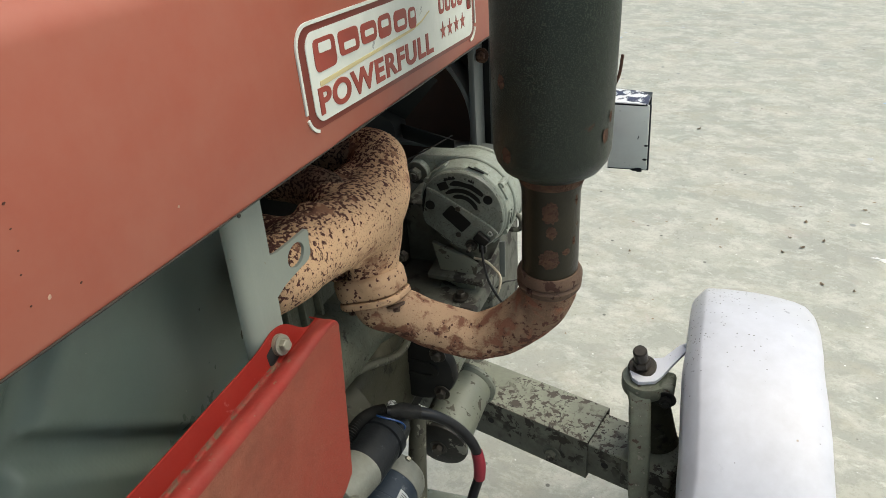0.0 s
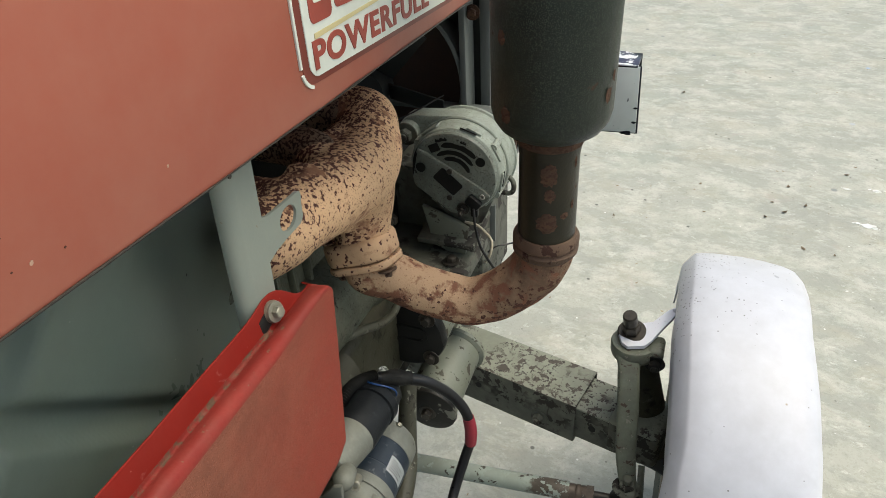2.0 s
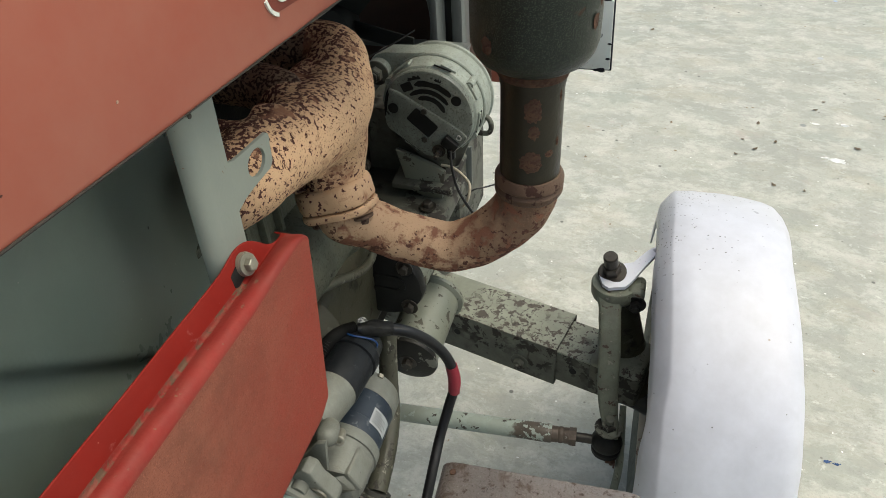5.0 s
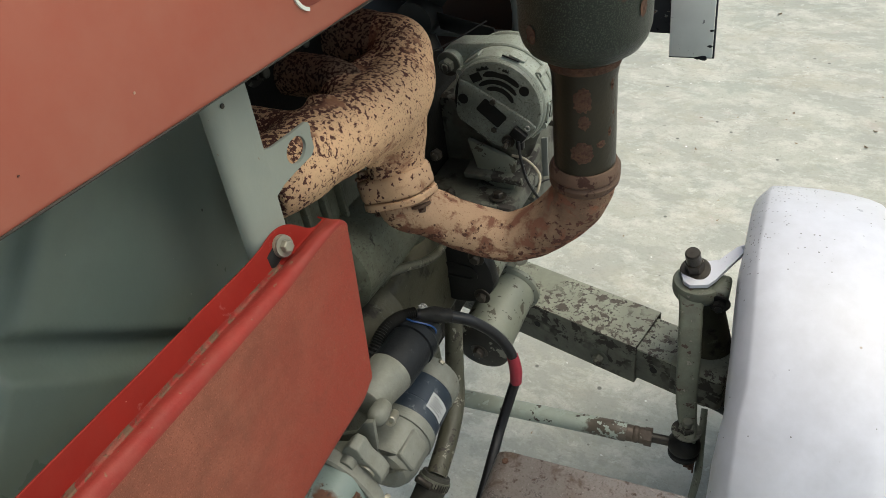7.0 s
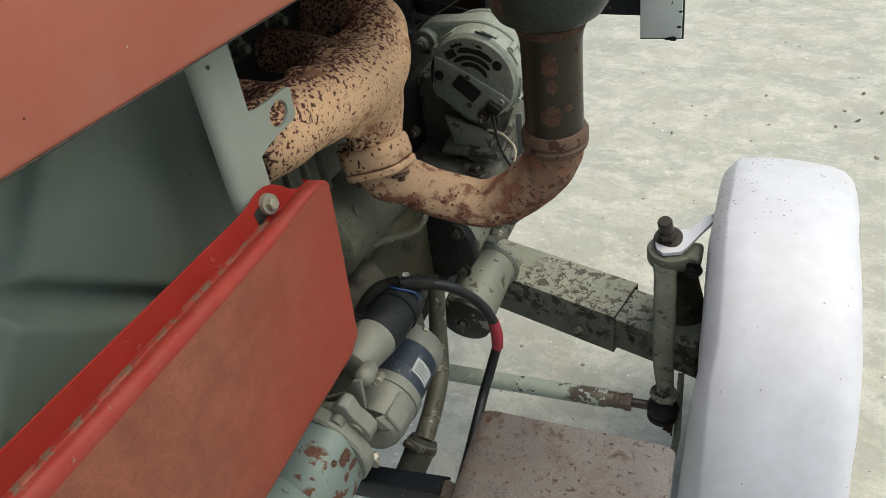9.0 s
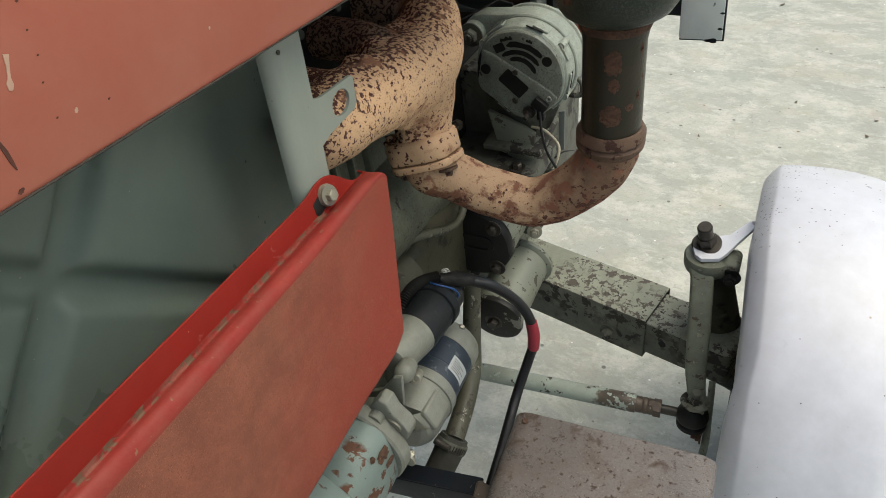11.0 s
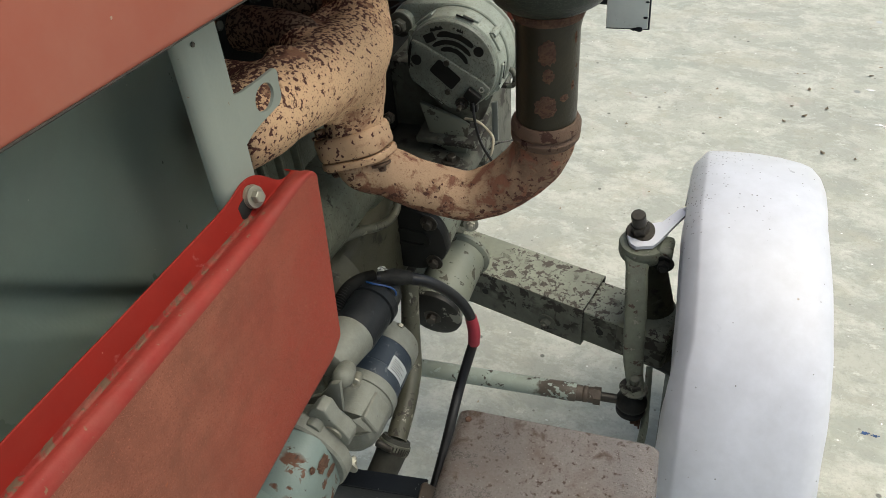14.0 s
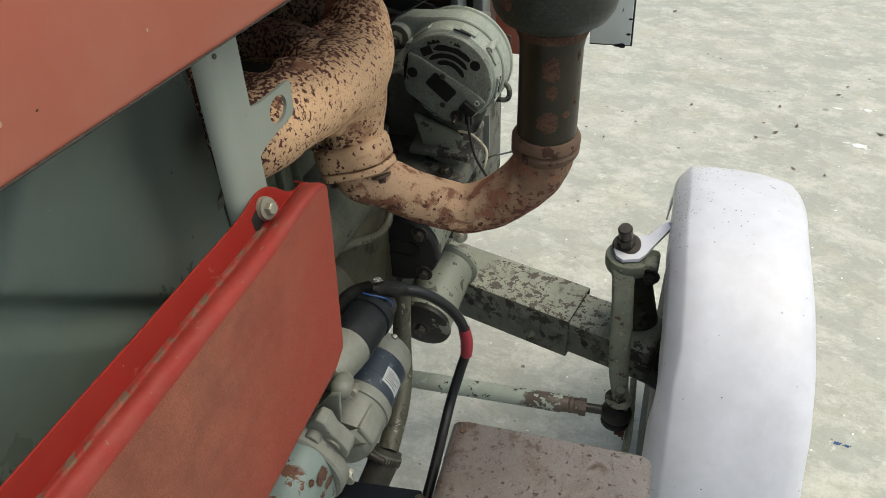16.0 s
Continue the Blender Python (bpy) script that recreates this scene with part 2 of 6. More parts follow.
M_RUST = surface("rust_scab", (0.095, 0.05, 0.03), 0.85, drift=0.45, drift_scale=60, chips=(((0.07, 0.034, 0.022), 260, 0.5, 0.05, 0.9, 0),), bump=0.9, bump_scale=500)
M_ALT = surface("painted_alternator_casting", (0.32, 0.358, 0.312), 0.4, drift=0.2, drift_scale=25, dust=((0.15, 0.155, 0.125), 0.6),
                chips=(((0.035, 0.034, 0.03), 60, 0.74, 0.02, 0.6, 0), ((0.2, 0.205, 0.17), 420, 0.55, 0.1, 0.6, 0)), bump=0.3, bump_scale=300)
# Same paint as the shell; the rear face's shade is put into this darker copy.
M_ALT_FACE = surface("shaded_grimy_alternator_cover", (0.19, 0.214, 0.184), 0.38, drift=0.3, drift_scale=25, dust=((0.085, 0.085, 0.068), 0.7),
                     chips=(((0.025, 0.024, 0.021), 100, 0.7, 0.02, 0.6, 0), ((0.09, 0.09, 0.075), 420, 0.54, 0.1, 0.6, 0)), bump=0.35, bump_scale=300)
M_HOSE = surface("dusty_grey_hose_rubber", (0.03, 0.03, 0.026), 0.7, drift=0.3, drift_scale=25, dust=((0.062, 0.061, 0.05), 0.6), bump=0.3, bump_scale=300)
M_ALU = surface("raw_cast_aluminium", (0.21, 0.216, 0.188), 0.55, metal=0.15, drift=0.18, drift_scale=24, dust=((0.125, 0.12, 0.093), 0.6), bump=0.5, bump_scale=500,
                specks=(((0.06, 0.05, 0.04), 90, 0.12, 0.15, 0.7),))
M_BELL = surface("pale_green_housing_paint", (0.16, 0.205, 0.194), 0.42, drift=0.1, drift_scale=8, dust=((0.16, 0.185, 0.15), 0.4),
                 chips=(((0.11, 0.055, 0.032), 34, 0.62, 0.015, 0.8, 6), ((0.05, 0.05, 0.045), 70, 0.64, 0.02, 0.7, 0)), bump=0.1, bump_scale=120)
M_FILTER = surface("chipped_filter_paint", (0.175, 0.188, 0.152), 0.42, drift=0.2, drift_scale=12, dust=((0.15, 0.15, 0.11), 0.5),
                   chips=(((0.06, 0.054, 0.04), 42, 0.6, 0.012, 0.6, 0), ((0.05, 0.046, 0.036), 130, 0.66, 0.02, 0.7, 0)), bump=0.15, bump_scale=150)
M_BLACK = surface("oily_black_casting", (0.011, 0.011, 0.011), 0.42, drift=0.3, drift_scale=20, dust=((0.016, 0.0155, 0.013), 0.4), spec=0.18, bump=0.2, bump_scale=250)
M_CAP = surface("worn_black_cap", (0.011, 0.011, 0.01), 0.42, spec=0.22, drift=0.3, drift_scale=20, dust=((0.03, 0.028, 0.024), 0.4),
                chips=(((0.14, 0.14, 0.12), 34, 0.6, 0.012, 0.5, 0),), bump=0.2, bump_scale=200)
M_PLASTIC = surface("black_plastic", (0.009, 0.0105, 0.0125), 0.4, spec=0.22, drift=0.2, drift_scale=30, dust=((0.03, 0.032, 0.034), 0.4), bump=0.3, bump_scale=300, chips=(((0.06, 0.064, 0.07), 80, 0.64, 0.1, 0.6, 0),))
M_RUBBER = surface("dusty_black_rubber", (0.01, 0.01, 0.01), 0.6, spec=0.22, drift=0.25, drift_scale=25, dust=((0.04, 0.038, 0.032), 0.45), bump=0.3, bump_scale=300)
M_CABLE = surface("black_cable_sheath", (0.006, 0.006, 0.007), 0.38, drift=0.2, drift_scale=30, dust=((0.016, 0.017, 0.019), 0.35), bump=0.25, bump_scale=200, spec=0.4)
M_BLUE = surface("dark_blue_motor_paint", (0.019, 0.028, 0.042), 0.4, drift=0.15, drift_scale=20, dust=((0.04, 0.05, 0.06), 0.5), bump=0.2, chips=(((0.09, 0.1, 0.11), 110, 0.63, 0.05, 0.6, 0),))
M_LABEL = surface("white_paper_label", (0.68, 0.7, 0.7), 0.6, drift=0.05, drift_scale=30)
M_INK = surface("grey_print", (0.12, 0.12, 0.13), 0.6, drift=0.05)
M_BOLT = surface("dull_zinc_bolt", (0.3, 0.29, 0.24), 0.45, metal=0.5, drift=0.25, drift_scale=60, dust=((0.2, 0.18, 0.13), 0.5), bump=0.2, bump_scale=400)
M_BRIGHT = surface("bright_nut", (0.7, 0.7, 0.66), 0.3, metal=0.7, drift=0.1, drift_scale=60)
M_OILY = surface("oily_dark_bolt", (0.04, 0.035, 0.03), 0.4, metal=0.4, drift=0.3, drift_scale=60, dust=((0.07, 0.06, 0.045), 0.4), bump=0.2, bump_scale=400)
M_WHITE = surface("glossy_white_paint", (0.6, 0.608, 0.668), 0.36, drift=0.05, drift_scale=9, dust=((0.44, 0.445, 0.48), 0.5), bump=0.1, bump_scale=45, rough_drift=0.1,
                  specks=(((0.05, 0.045, 0.04), 60, 0.085, 0.2, 0.7), ((0.02, 0.018, 0.016), 150, 0.24, 0.6, 0.7, ((-1, 0.35, 0), 0.085, 0.1)), ((0.03, 0.027, 0.024), 100, 0.17, 0.35, 0.7, ((-0.5, 0.5, 0), -0.02, 0.0)), ((0.2, 0.17, 0.14), 40, 0.05, 0.25, 0.7), ((0.25, 0.17, 0.08), 14, 0.05, 0.5, 0.7)))
M_WHITE_ARM = surface("speckled_white_arm_paint", (0.62, 0.628, 0.69), 0.36, drift=0.05, drift_scale=9, bump=0.07, bump_scale=45,
                      specks=(((0.04, 0.035, 0.03), 190, 0.22, 0.35, 0.7, ((1, 0.6, 0), 0.005, 0.04)),))
M_BOX = surface("worn_brown_steel", (0.142, 0.123, 0.114), 0.32, metal=0.3, drift=0.35, drift_scale=9, dust=((0.17, 0.156, 0.15), 0.6),
                chips=(((0.1, 0.08, 0.068), 420, 0.48, 0.35, 0.7, 0), ((0.11, 0.085, 0.07), 16, 0.5, 0.25, 0.8, 0), ((0.06, 0.04, 0.03), 130, 0.6, 0.1, 0.8, 0), ((0.24, 0.22, 0.21), 300, 0.62, 0.12, 0.6, 0), ((0.06, 0.038, 0.025), 26, 0.6, 0.12, 0.8, 0, ((0, 0, 1), -5, -4), ((-1, 0, 0), 0.085, 0.125))), bump=0.4, bump_scale=260,
                specks=(((0.45, 0.4, 0.36), 40, 0.07, 0.25, 0.8), ((0.05, 0.035, 0.03), 110, 0.14, 0.3, 0.8)))
M_OLDSTEEL = surface("browned_steel", (0.085, 0.065, 0.052), 0.5, metal=0.3, drift=0.35, drift_scale=40, dust=((0.12, 0.1, 0.08), 0.4), bump=0.4, bump_scale=300,
                     chips=(((0.28, 0.27, 0.24), 60, 0.62, 0.02, 0.6, 0),))
M_BLACKSTEEL = surface("flaking_black_paint", (0.01, 0.012, 0.016), 0.36, spec=0.25, drift=0.25, drift_scale=16,
                       chips=(((0.16, 0.18, 0.18), 60, 0.64, 0.012, 0.5, 0), ((0.09, 0.05, 0.03), 60, 0.66, 0.02, 0.8, 0)), bump=0.2)
M_BUMPER = surface("slate_grey_paint", (0.6, 0.64, 0.6), 0.35, drift=0.08, drift_scale=10,
                   chips=(((0.1, 0.11, 0.115), 60, 0.66, 0.03, 0.5, 0),), bump=0.05)
M_PEEL = surface("peeling_white_and_navy_paint", (0.7, 0.71, 0.72), 0.4, drift=0.05,
                 chips=(((0.03, 0.035, 0.07), 34, 0.5, 0.012, 0.4, 0),), bump=0.3, bump_scale=100)
M_TYRE = surface("mud_dusted_tyre_rubber", (0.05, 0.054, 0.045), 0.75, drift=0.25, drift_scale=12, dust=((0.14, 0.145, 0.115), 0.8), bump=0.3,
                 chips=(((0.02, 0.02, 0.018), 60, 0.62, 0.03, 0.8, 0),))
M_RIM = surface("worn_rim_paint", (0.24, 0.2, 0.15), 0.5, drift=0.3, drift_scale=14, dust=((0.14, 0.1, 0.07), 0.5), chips=((RUST, 40, 0.6, 0.03, 0.8, 0),), bump=0.2)
M_SHROUD = surface("black_shroud_paint", (0.014, 0.015, 0.015), 0.45, drift=0.2, drift_scale=10, dust=((0.028, 0.03, 0.028), 0.5), bump=0.1)
M_FRAME = surface("dark_grey_radiator_frame", (0.14, 0.152, 0.146), 0.4, drift=0.2, drift_scale=30, dust=((0.08, 0.085, 0.078), 0.5), bump=0.2, stretch=(1, 1, 0.15))
M_CORE = surface("brown_radiator_fins", (0.07, 0.04, 0.03), 0.7, drift=0.2, drift_scale=30, bump=0.2)
M_TAPE_RED = surface("red_insulating_tape", (0.26, 0.025, 0.04), 0.4, drift=0.15, drift_scale=40)
M_WIRE_BLUE = surface("blue_wire", (0.016, 0.06, 0.19), 0.4, drift=0.1)
M_WIRE_PALE = surface("grubby_pale_wire", (0.42, 0.37, 0.28), 0.55, drift=0.2, drift_scale=40)
M_STICKER = surface("worn_white_sticker", (0.7, 0.73, 0.68), 0.45, drift=0.06, drift_scale=12, dust=((0.5, 0.53, 0.47), 0.5),
                    chips=(((0.36, 0.38, 0.36), 45, 0.67, 0.02, 0.6, 0),), bump=0.1, bump_scale=120)
M_LETTER = surface("red_sticker_print", (0.29, 0.062, 0.045), 0.45, drift=0.2, drift_scale=20)
M_DRIP = surface("dried_pale_drip", (0.42, 0.27, 0.2), 0.6, drift=0.15, drift_scale=80)
M_DARK_NICK = surface("dark_brown_nick", (0.07, 0.024, 0.016), 0.7, drift=0.3, drift_scale=80)
M_GOLD = surface("yellowed_sticker_stripe", (0.58, 0.5, 0.27), 0.45, drift=0.1, drift_scale=20)
M_LEAF = surface("dry_leaf_litter", (0.27, 0.205, 0.14), 0.8, drift=0.4, drift_scale=8)
M_CHIP = surface("white_paint_flakes", (0.75, 0.75, 0.73), 0.6, drift=0.1)


M_MESH = surface("brown_mesh_screen", (0.2, 0.115, 0.08), 0.6, drift=0.2, drift_scale=30, bump=0.9, bump_scale=900, chips=(((0.04, 0.025, 0.02), 900, 0.5, 0.05, 0.7, 0),))
M_MARGIN = surface("unfaded_red_paint", (0.17, 0.042, 0.03), 0.4, drift=0.1, drift_scale=20)
M_ROD = surface("blue_grey_rod_paint", (0.28, 0.325, 0.295), 0.45, drift=0.12, drift_scale=5, dust=((0.13, 0.12, 0.09), 0.55),
                chips=(((0.27, 0.31, 0.28), 48, 0.54, 0.012, 0.5, 0), ((0.05, 0.042, 0.036), 50, 0.61, 0.012, 0.7, 0)), bump=0.2, bump_scale=200,
                browned=((1, 0, 0), 0.315, 0.335, (0.06, 0.046, 0.038)))
M_PIPE = surface("grimy_olive_pipe_paint", (0.072, 0.072, 0.052), 0.5, drift=0.3, drift_scale=16, dust=((0.052, 0.046, 0.031), 0.6),
                 chips=(((0.21, 0.205, 0.165), 46, 0.6, 0.012, 0.6, 0), ((0.04, 0.035, 0.028), 70, 0.6, 0.02, 0.7, 0)), bump=0.35, bump_scale=240)
M_FORGED = surface("worn_forged_arm_paint", (0.14, 0.155, 0.12), 0.5, drift=0.3, drift_scale=18, dust=((0.075, 0.068, 0.05), 0.6),
                   chips=(((0.06, 0.042, 0.032), 60, 0.61, 0.02, 0.75, 0), ((0.2, 0.195, 0.16), 80, 0.63, 0.02, 0.6, 0)), bump=0.5, bump_scale=200)
M_BELL_WORN = surface("pale_green_paint_peeled_to_rust", (0.16, 0.205, 0.194), 0.42, drift=0.1, drift_scale=8, dust=((0.16, 0.185, 0.15), 0.4),
                      chips=(((0.1, 0.045, 0.026), 45, 0.55, 0.012, 0.85, 22), ((0.05, 0.03, 0.022), 90, 0.6, 0.02, 0.8, 16)), bump=0.3, bump_scale=160)


def concrete():
    """Old patchy concrete: broad yellow and grey stains, scuffs drawn out one way, pale flakes and dark spots."""
    mt = bpy.data.materials.new("patchy_old_concrete")
    mt.use_nodes = True
    nt = mt.node_tree
    bsdf = nt.nodes["Principled BSDF"]
    co = nt.nodes.new("ShaderNodeTexCoord").outputs["Object"]
    mp = nt.nodes.new("ShaderNodeMapping")
    mp.inputs["Scale"].default_value = (0.82, 1.2, 1)
    mp.inputs["Rotation"].default_value = (0, 0, radians(24))
    nt.links.new(co, mp.inputs["Vector"])

    def noisy(scale, detail=8.0, rgh=0.6, dist=0.0, vec=None):
        n = node(nt, "ShaderNodeTexNoise", Scale=scale, Detail=detail, Roughness=rgh, Distortion=dist)
        nt.links.new(vec or co, n.inputs["Vector"])
        return n.outputs["Fac"]

    st = mp.outputs["Vector"]

    def dots(cells, size, share):
        v = node(nt, "ShaderNodeTexVoronoi", Scale=cells, Randomness=1.0)
        nt.links.new(co, v.inputs["Vector"])
        sep = nt.nodes.new("ShaderNodeSeparateColor")
        nt.links.new(v.outputs["Color"], sep.inputs[0])
        return times(nt, ramp(nt, v.outputs["Distance"], size, size * 0.6), ramp(nt, sep.outputs[0], 1 - share, 1 - share + 0.01))

    col = mixed(nt, ramp(nt, noisy(1.4), 0.35, 0.65), (0.315, 0.318, 0.278), (0.385, 0.382, 0.332))
    col = mixed(nt, ramp(nt, noisy(2.6, 6, 0.6, 0.3, st), 0.5, 0.62, 0, 0.45), col, (0.32, 0.345, 0.295))
    col = mixed(nt, ramp(nt, noisy(4.5, 8, 0.7, 0.35, st), 0.5, 0.53, 0, 0.4), col, (0.5, 0.49, 0.415))
    col = mixed(nt, ramp(nt, noisy(5.5, 10, 0.7, 0.5), 0.56, 0.6, 0, 0.5), col, (0.33, 0.33, 0.27))
    col = mixed(nt, ramp(nt, noisy(3.7, 6, 0.65, 0.5, st), 0.52, 0.66, 0, 0.4), col, (0.43, 0.39, 0.3))
    col = mixed(nt, ramp(nt, noisy(7, 12, 0.75, 0.25, st), 0.49, 0.59, 0, 0.6), col, (0.54, 0.535, 0.475))
    col = mixed(nt, ramp(nt, noisy(12, 10, 0.75, 0.2, st), 0.52, 0.6, 0, 0.3), col, (0.29, 0.295, 0.25))
    col = mixed(nt, ramp(nt, noisy(40, 9, 0.8), 0.5, 0.66, 0, 0.5), col, (0.27, 0.27, 0.23))
    col = mixed(nt, ramp(nt, noisy(22, 9, 0.75, 0.4, st), 0.59, 0.64, 0, 0.5), col, (0.63, 0.635, 0.57))
    col = mixed(nt, ramp(nt, noisy(130, 4, 0.7), 0.55, 0.7, 0, 0.5), col, (0.24, 0.235, 0.2))
    col = mixed(nt, dots(16, 0.12, 0.12), col, (0.14, 0.135, 0.12))
    col = mixed(nt, dots(34, 0.13, 0.1), col, (0.2, 0.19, 0.165))
    col = mixed(nt, dots(26, 0.1, 0.12), col, (0.7, 0.7, 0.66))
    col = mixed(nt, dots(9, 0.14, 0.05), col, (0.24, 0.25, 0.24))
    col = mixed(nt, dots(6, 0.09, 0.06), col, (0.3, 0.4, 0.55))
    col = mixed(nt, dots(7.3, 0.13, 0.06), col, (0.4, 0.42, 0.44))
    col = mixed(nt, ramp(nt, noisy(9, 6, 0.7, 0.6, st), 0.6, 0.68, 0, 0.3), col, (0.44, 0.36, 0.33))
    col = mixed(nt, ramp(nt, noisy(30, 8, 0.75, 1.2, st), 0.62, 0.66, 0, 0.45), col, (0.25, 0.235, 0.205))
    nt.links.new(col, bsdf.inputs["Base Color"])
    nt.links.new(ramp(nt, noisy(5), 0.3, 0.7, 0.5, 0.75), bsdf.inputs["Roughness"])
    b = node(nt, "ShaderNodeBump", Strength=0.3, Distance=0.003)
    nt.links.new(noisy(60, 8, 0.7), b.inputs["Height"])
    nt.links.new(b.outputs["Normal"], bsdf.inputs["Normal"])
    return mt


# ---- builders ----
PLACE = {}


def part(name, bm, material, parent=None, label="", sharp=38, kind="", category=""):
    """Links a bmesh, built in world metres, as one mesh under its thing or part; its origin is the middle of its box."""
    bmesh.ops.recalc_face_normals(bm, faces=bm.faces)
    pts = [v.co for v in bm.verts]
    mid = Vector([(min(p[i] for p in pts) + max(p[i] for p in pts)) / 2 for i in range(3)])
    bmesh.ops.translate(bm, verts=bm.verts, vec=-mid)
    me = bpy.data.meshes.new(name)
    bm.to_mesh(me)
    bm.free()
    for m in material if isinstance(material, (list, tuple)) else (material,):
        me.materials.append(m)
    me.polygons.foreach_set("use_smooth", [True] * len(me.polygons))
    me.set_sharp_from_angle(angle=radians(sharp))
    ob = new(name, me)
    PLACE[ob.name] = mid
    ob.location = mid
    if parent:
        ob.parent = parent
        ob.location = mid - PLACE[parent.name]
    return tagged(ob, label=label, kind=kind, category=category)


def axes(origin, axis, side=(0, 0, 1)):
    """A pose at origin whose z is axis and whose x leans to side."""
    z = Vector(axis).normalized()
    x = Vector(side) - z * Vector(side).dot(z)
    if x.length < 1e-5:
        x = Vector((1, 0, 0)) - z * z.x
    x.normalize()
    y = z.cross(x)
    return Matrix(((x.x, y.x, z.x, origin[0]), (x.y, y.y, z.y, origin[1]), (x.z, y.z, z.z, origin[2]), (0, 0, 0, 1)))


def join(bm, other, m=None):
    if m is not None:
        bmesh.ops.transform(other, matrix=m, verts=other.verts)
    me = bpy.data.meshes.new("scratch")
    other.to_mesh(me)
    other.free()
    bm.from_mesh(me)
    bpy.data.meshes.remove(me)
    return bm


def lathe(bm, profile, m, seg=32, turn=math.tau, start=0.0):
    """Turns a profile of (radius, height) about the pose's z."""
    rings = []
    whole = turn > math.tau - 1e-6
    n = seg if whole else seg + 1
    for r, h in profile:
        if r < 1e-6:
            rings.append([bm.verts.new(m @ Vector((0, 0, h)))])
        else:
            rings.append([bm.verts.new(m @ Vector((r * math.cos(start + turn * i / seg), r * math.sin(start + turn * i / seg), h))) for i in range(n)])
    for a, b in zip(rings, rings[1:]):
        for i in range(seg):
            j = (i + 1) % n
            if len(a) == 1 and len(b) == 1:
                continue
            if len(a) == 1:
                bm.faces.new((a[0], b[i], b[j]))
            elif len(b) == 1:
                bm.faces.new((a[i], a[j], b[0]))
            else:
                bm.faces.new((a[i], a[j], b[j], b[i]))
    return bm


def smooth_path(pts, steps=6):
    """Catmull-Rom points through rows (x, y, z, r...)."""
    p = [np.array(q, float) for q in pts]
    p = [2 * p[0] - p[1]] + p + [2 * p[-1] - p[-2]]
    out = []
    for a, b, c, d in zip(p, p[1:], p[2:], p[3:]):
        for k in range(steps):
            t = k / steps
            out.append(0.5 * (2 * b + (c - a) * t + (2 * a - 5 * b + 4 * c - d) * t * t + (3 * b - a - 3 * c + d) * t ** 3))
    out.append(p[-2])
    return out


def tube(bm, pts, r, seg=16, steps=6, caps=True, squash=1.0):
    """A round bar or pipe along a smooth path; r is one radius or one per point."""
    rs = r if isinstance(r, (list, tuple)) else [r] * len(pts)
    rows = smooth_path([(*p, q) for p, q in zip(pts, rs)], steps)
    pos = [Vector(q[:3]) for q in rows]
    t0 = (pos[1] - pos[0]).normalized()
    nrm = t0.orthogonal().normalized()
    rings = []
    for i, q in enumerate(rows):
        t = (pos[min(i + 1, len(pos) - 1)] - pos[max(i - 1, 0)]).normalized()
        nrm = (nrm - t * nrm.dot(t)).normalized()
        bi = t.cross(nrm)
        rings.append([bm.verts.new(pos[i] + (nrm * math.cos(math.tau * k / seg) + bi * math.sin(math.tau * k / seg) * squash) * q[3]) for k in range(seg)])
    for a, b in zip(rings, rings[1:]):
        for k in range(seg):
            bm.faces.new((a[k], a[(k + 1) % seg], b[(k + 1) % seg], b[k]))
    if caps:
        bm.faces.new(rings[0][::-1])
        bm.faces.new(rings[-1])
    return bm


def bar(bm, pts, across, steps=6, power=5.0, seg=28):
    """A forged bar along a smooth path of (x, y, z, width, thickness); width lies along across."""
    rows = smooth_path(pts, steps)
    pos = [Vector(q[:3]) for q in rows]
    rings = []
    for i, q in enumerate(rows):
        t = (pos[min(i + 1, len(pos) - 1)] - pos[max(i - 1, 0)]).normalized()
        side = (Vector(across) - t * Vector(across).dot(t)).normalized()
        up = side.cross(t)
        ring = []
        for k in range(seg):
            a = math.tau * k / seg
            c, s = math.cos(a), math.sin(a)
            r = (abs(c) ** power + abs(s) ** power) ** (-1 / power)
            ring.append(bm.verts.new(pos[i] + side * c * r * q[3] / 2 + up * s * r * q[4] / 2))
        rings.append(ring)
    for a, b in zip(rings, rings[1:]):
        for k in range(seg):
            bm.faces.new((a[k], a[(k + 1) % seg], b[(k + 1) % seg], b[k]))
    bm.faces.new(rings[0][::-1])
    bm.faces.new(rings[-1])
    return bm


def block(bm, size, m, bevel=0.003, seg=2):
    """A box with worn, rounded edges, centred on the pose."""
    t = bmesh.new()
    bmesh.ops.create_cube(t, size=1.0, matrix=Matrix.Diagonal((*size, 1)))
    if bevel:
        bmesh.ops.bevel(t, geom=t.edges[:], offset=min(bevel, min(size) * 0.45), segments=seg, profile=0.5, affect="EDGES")
    return join(bm, t, m)


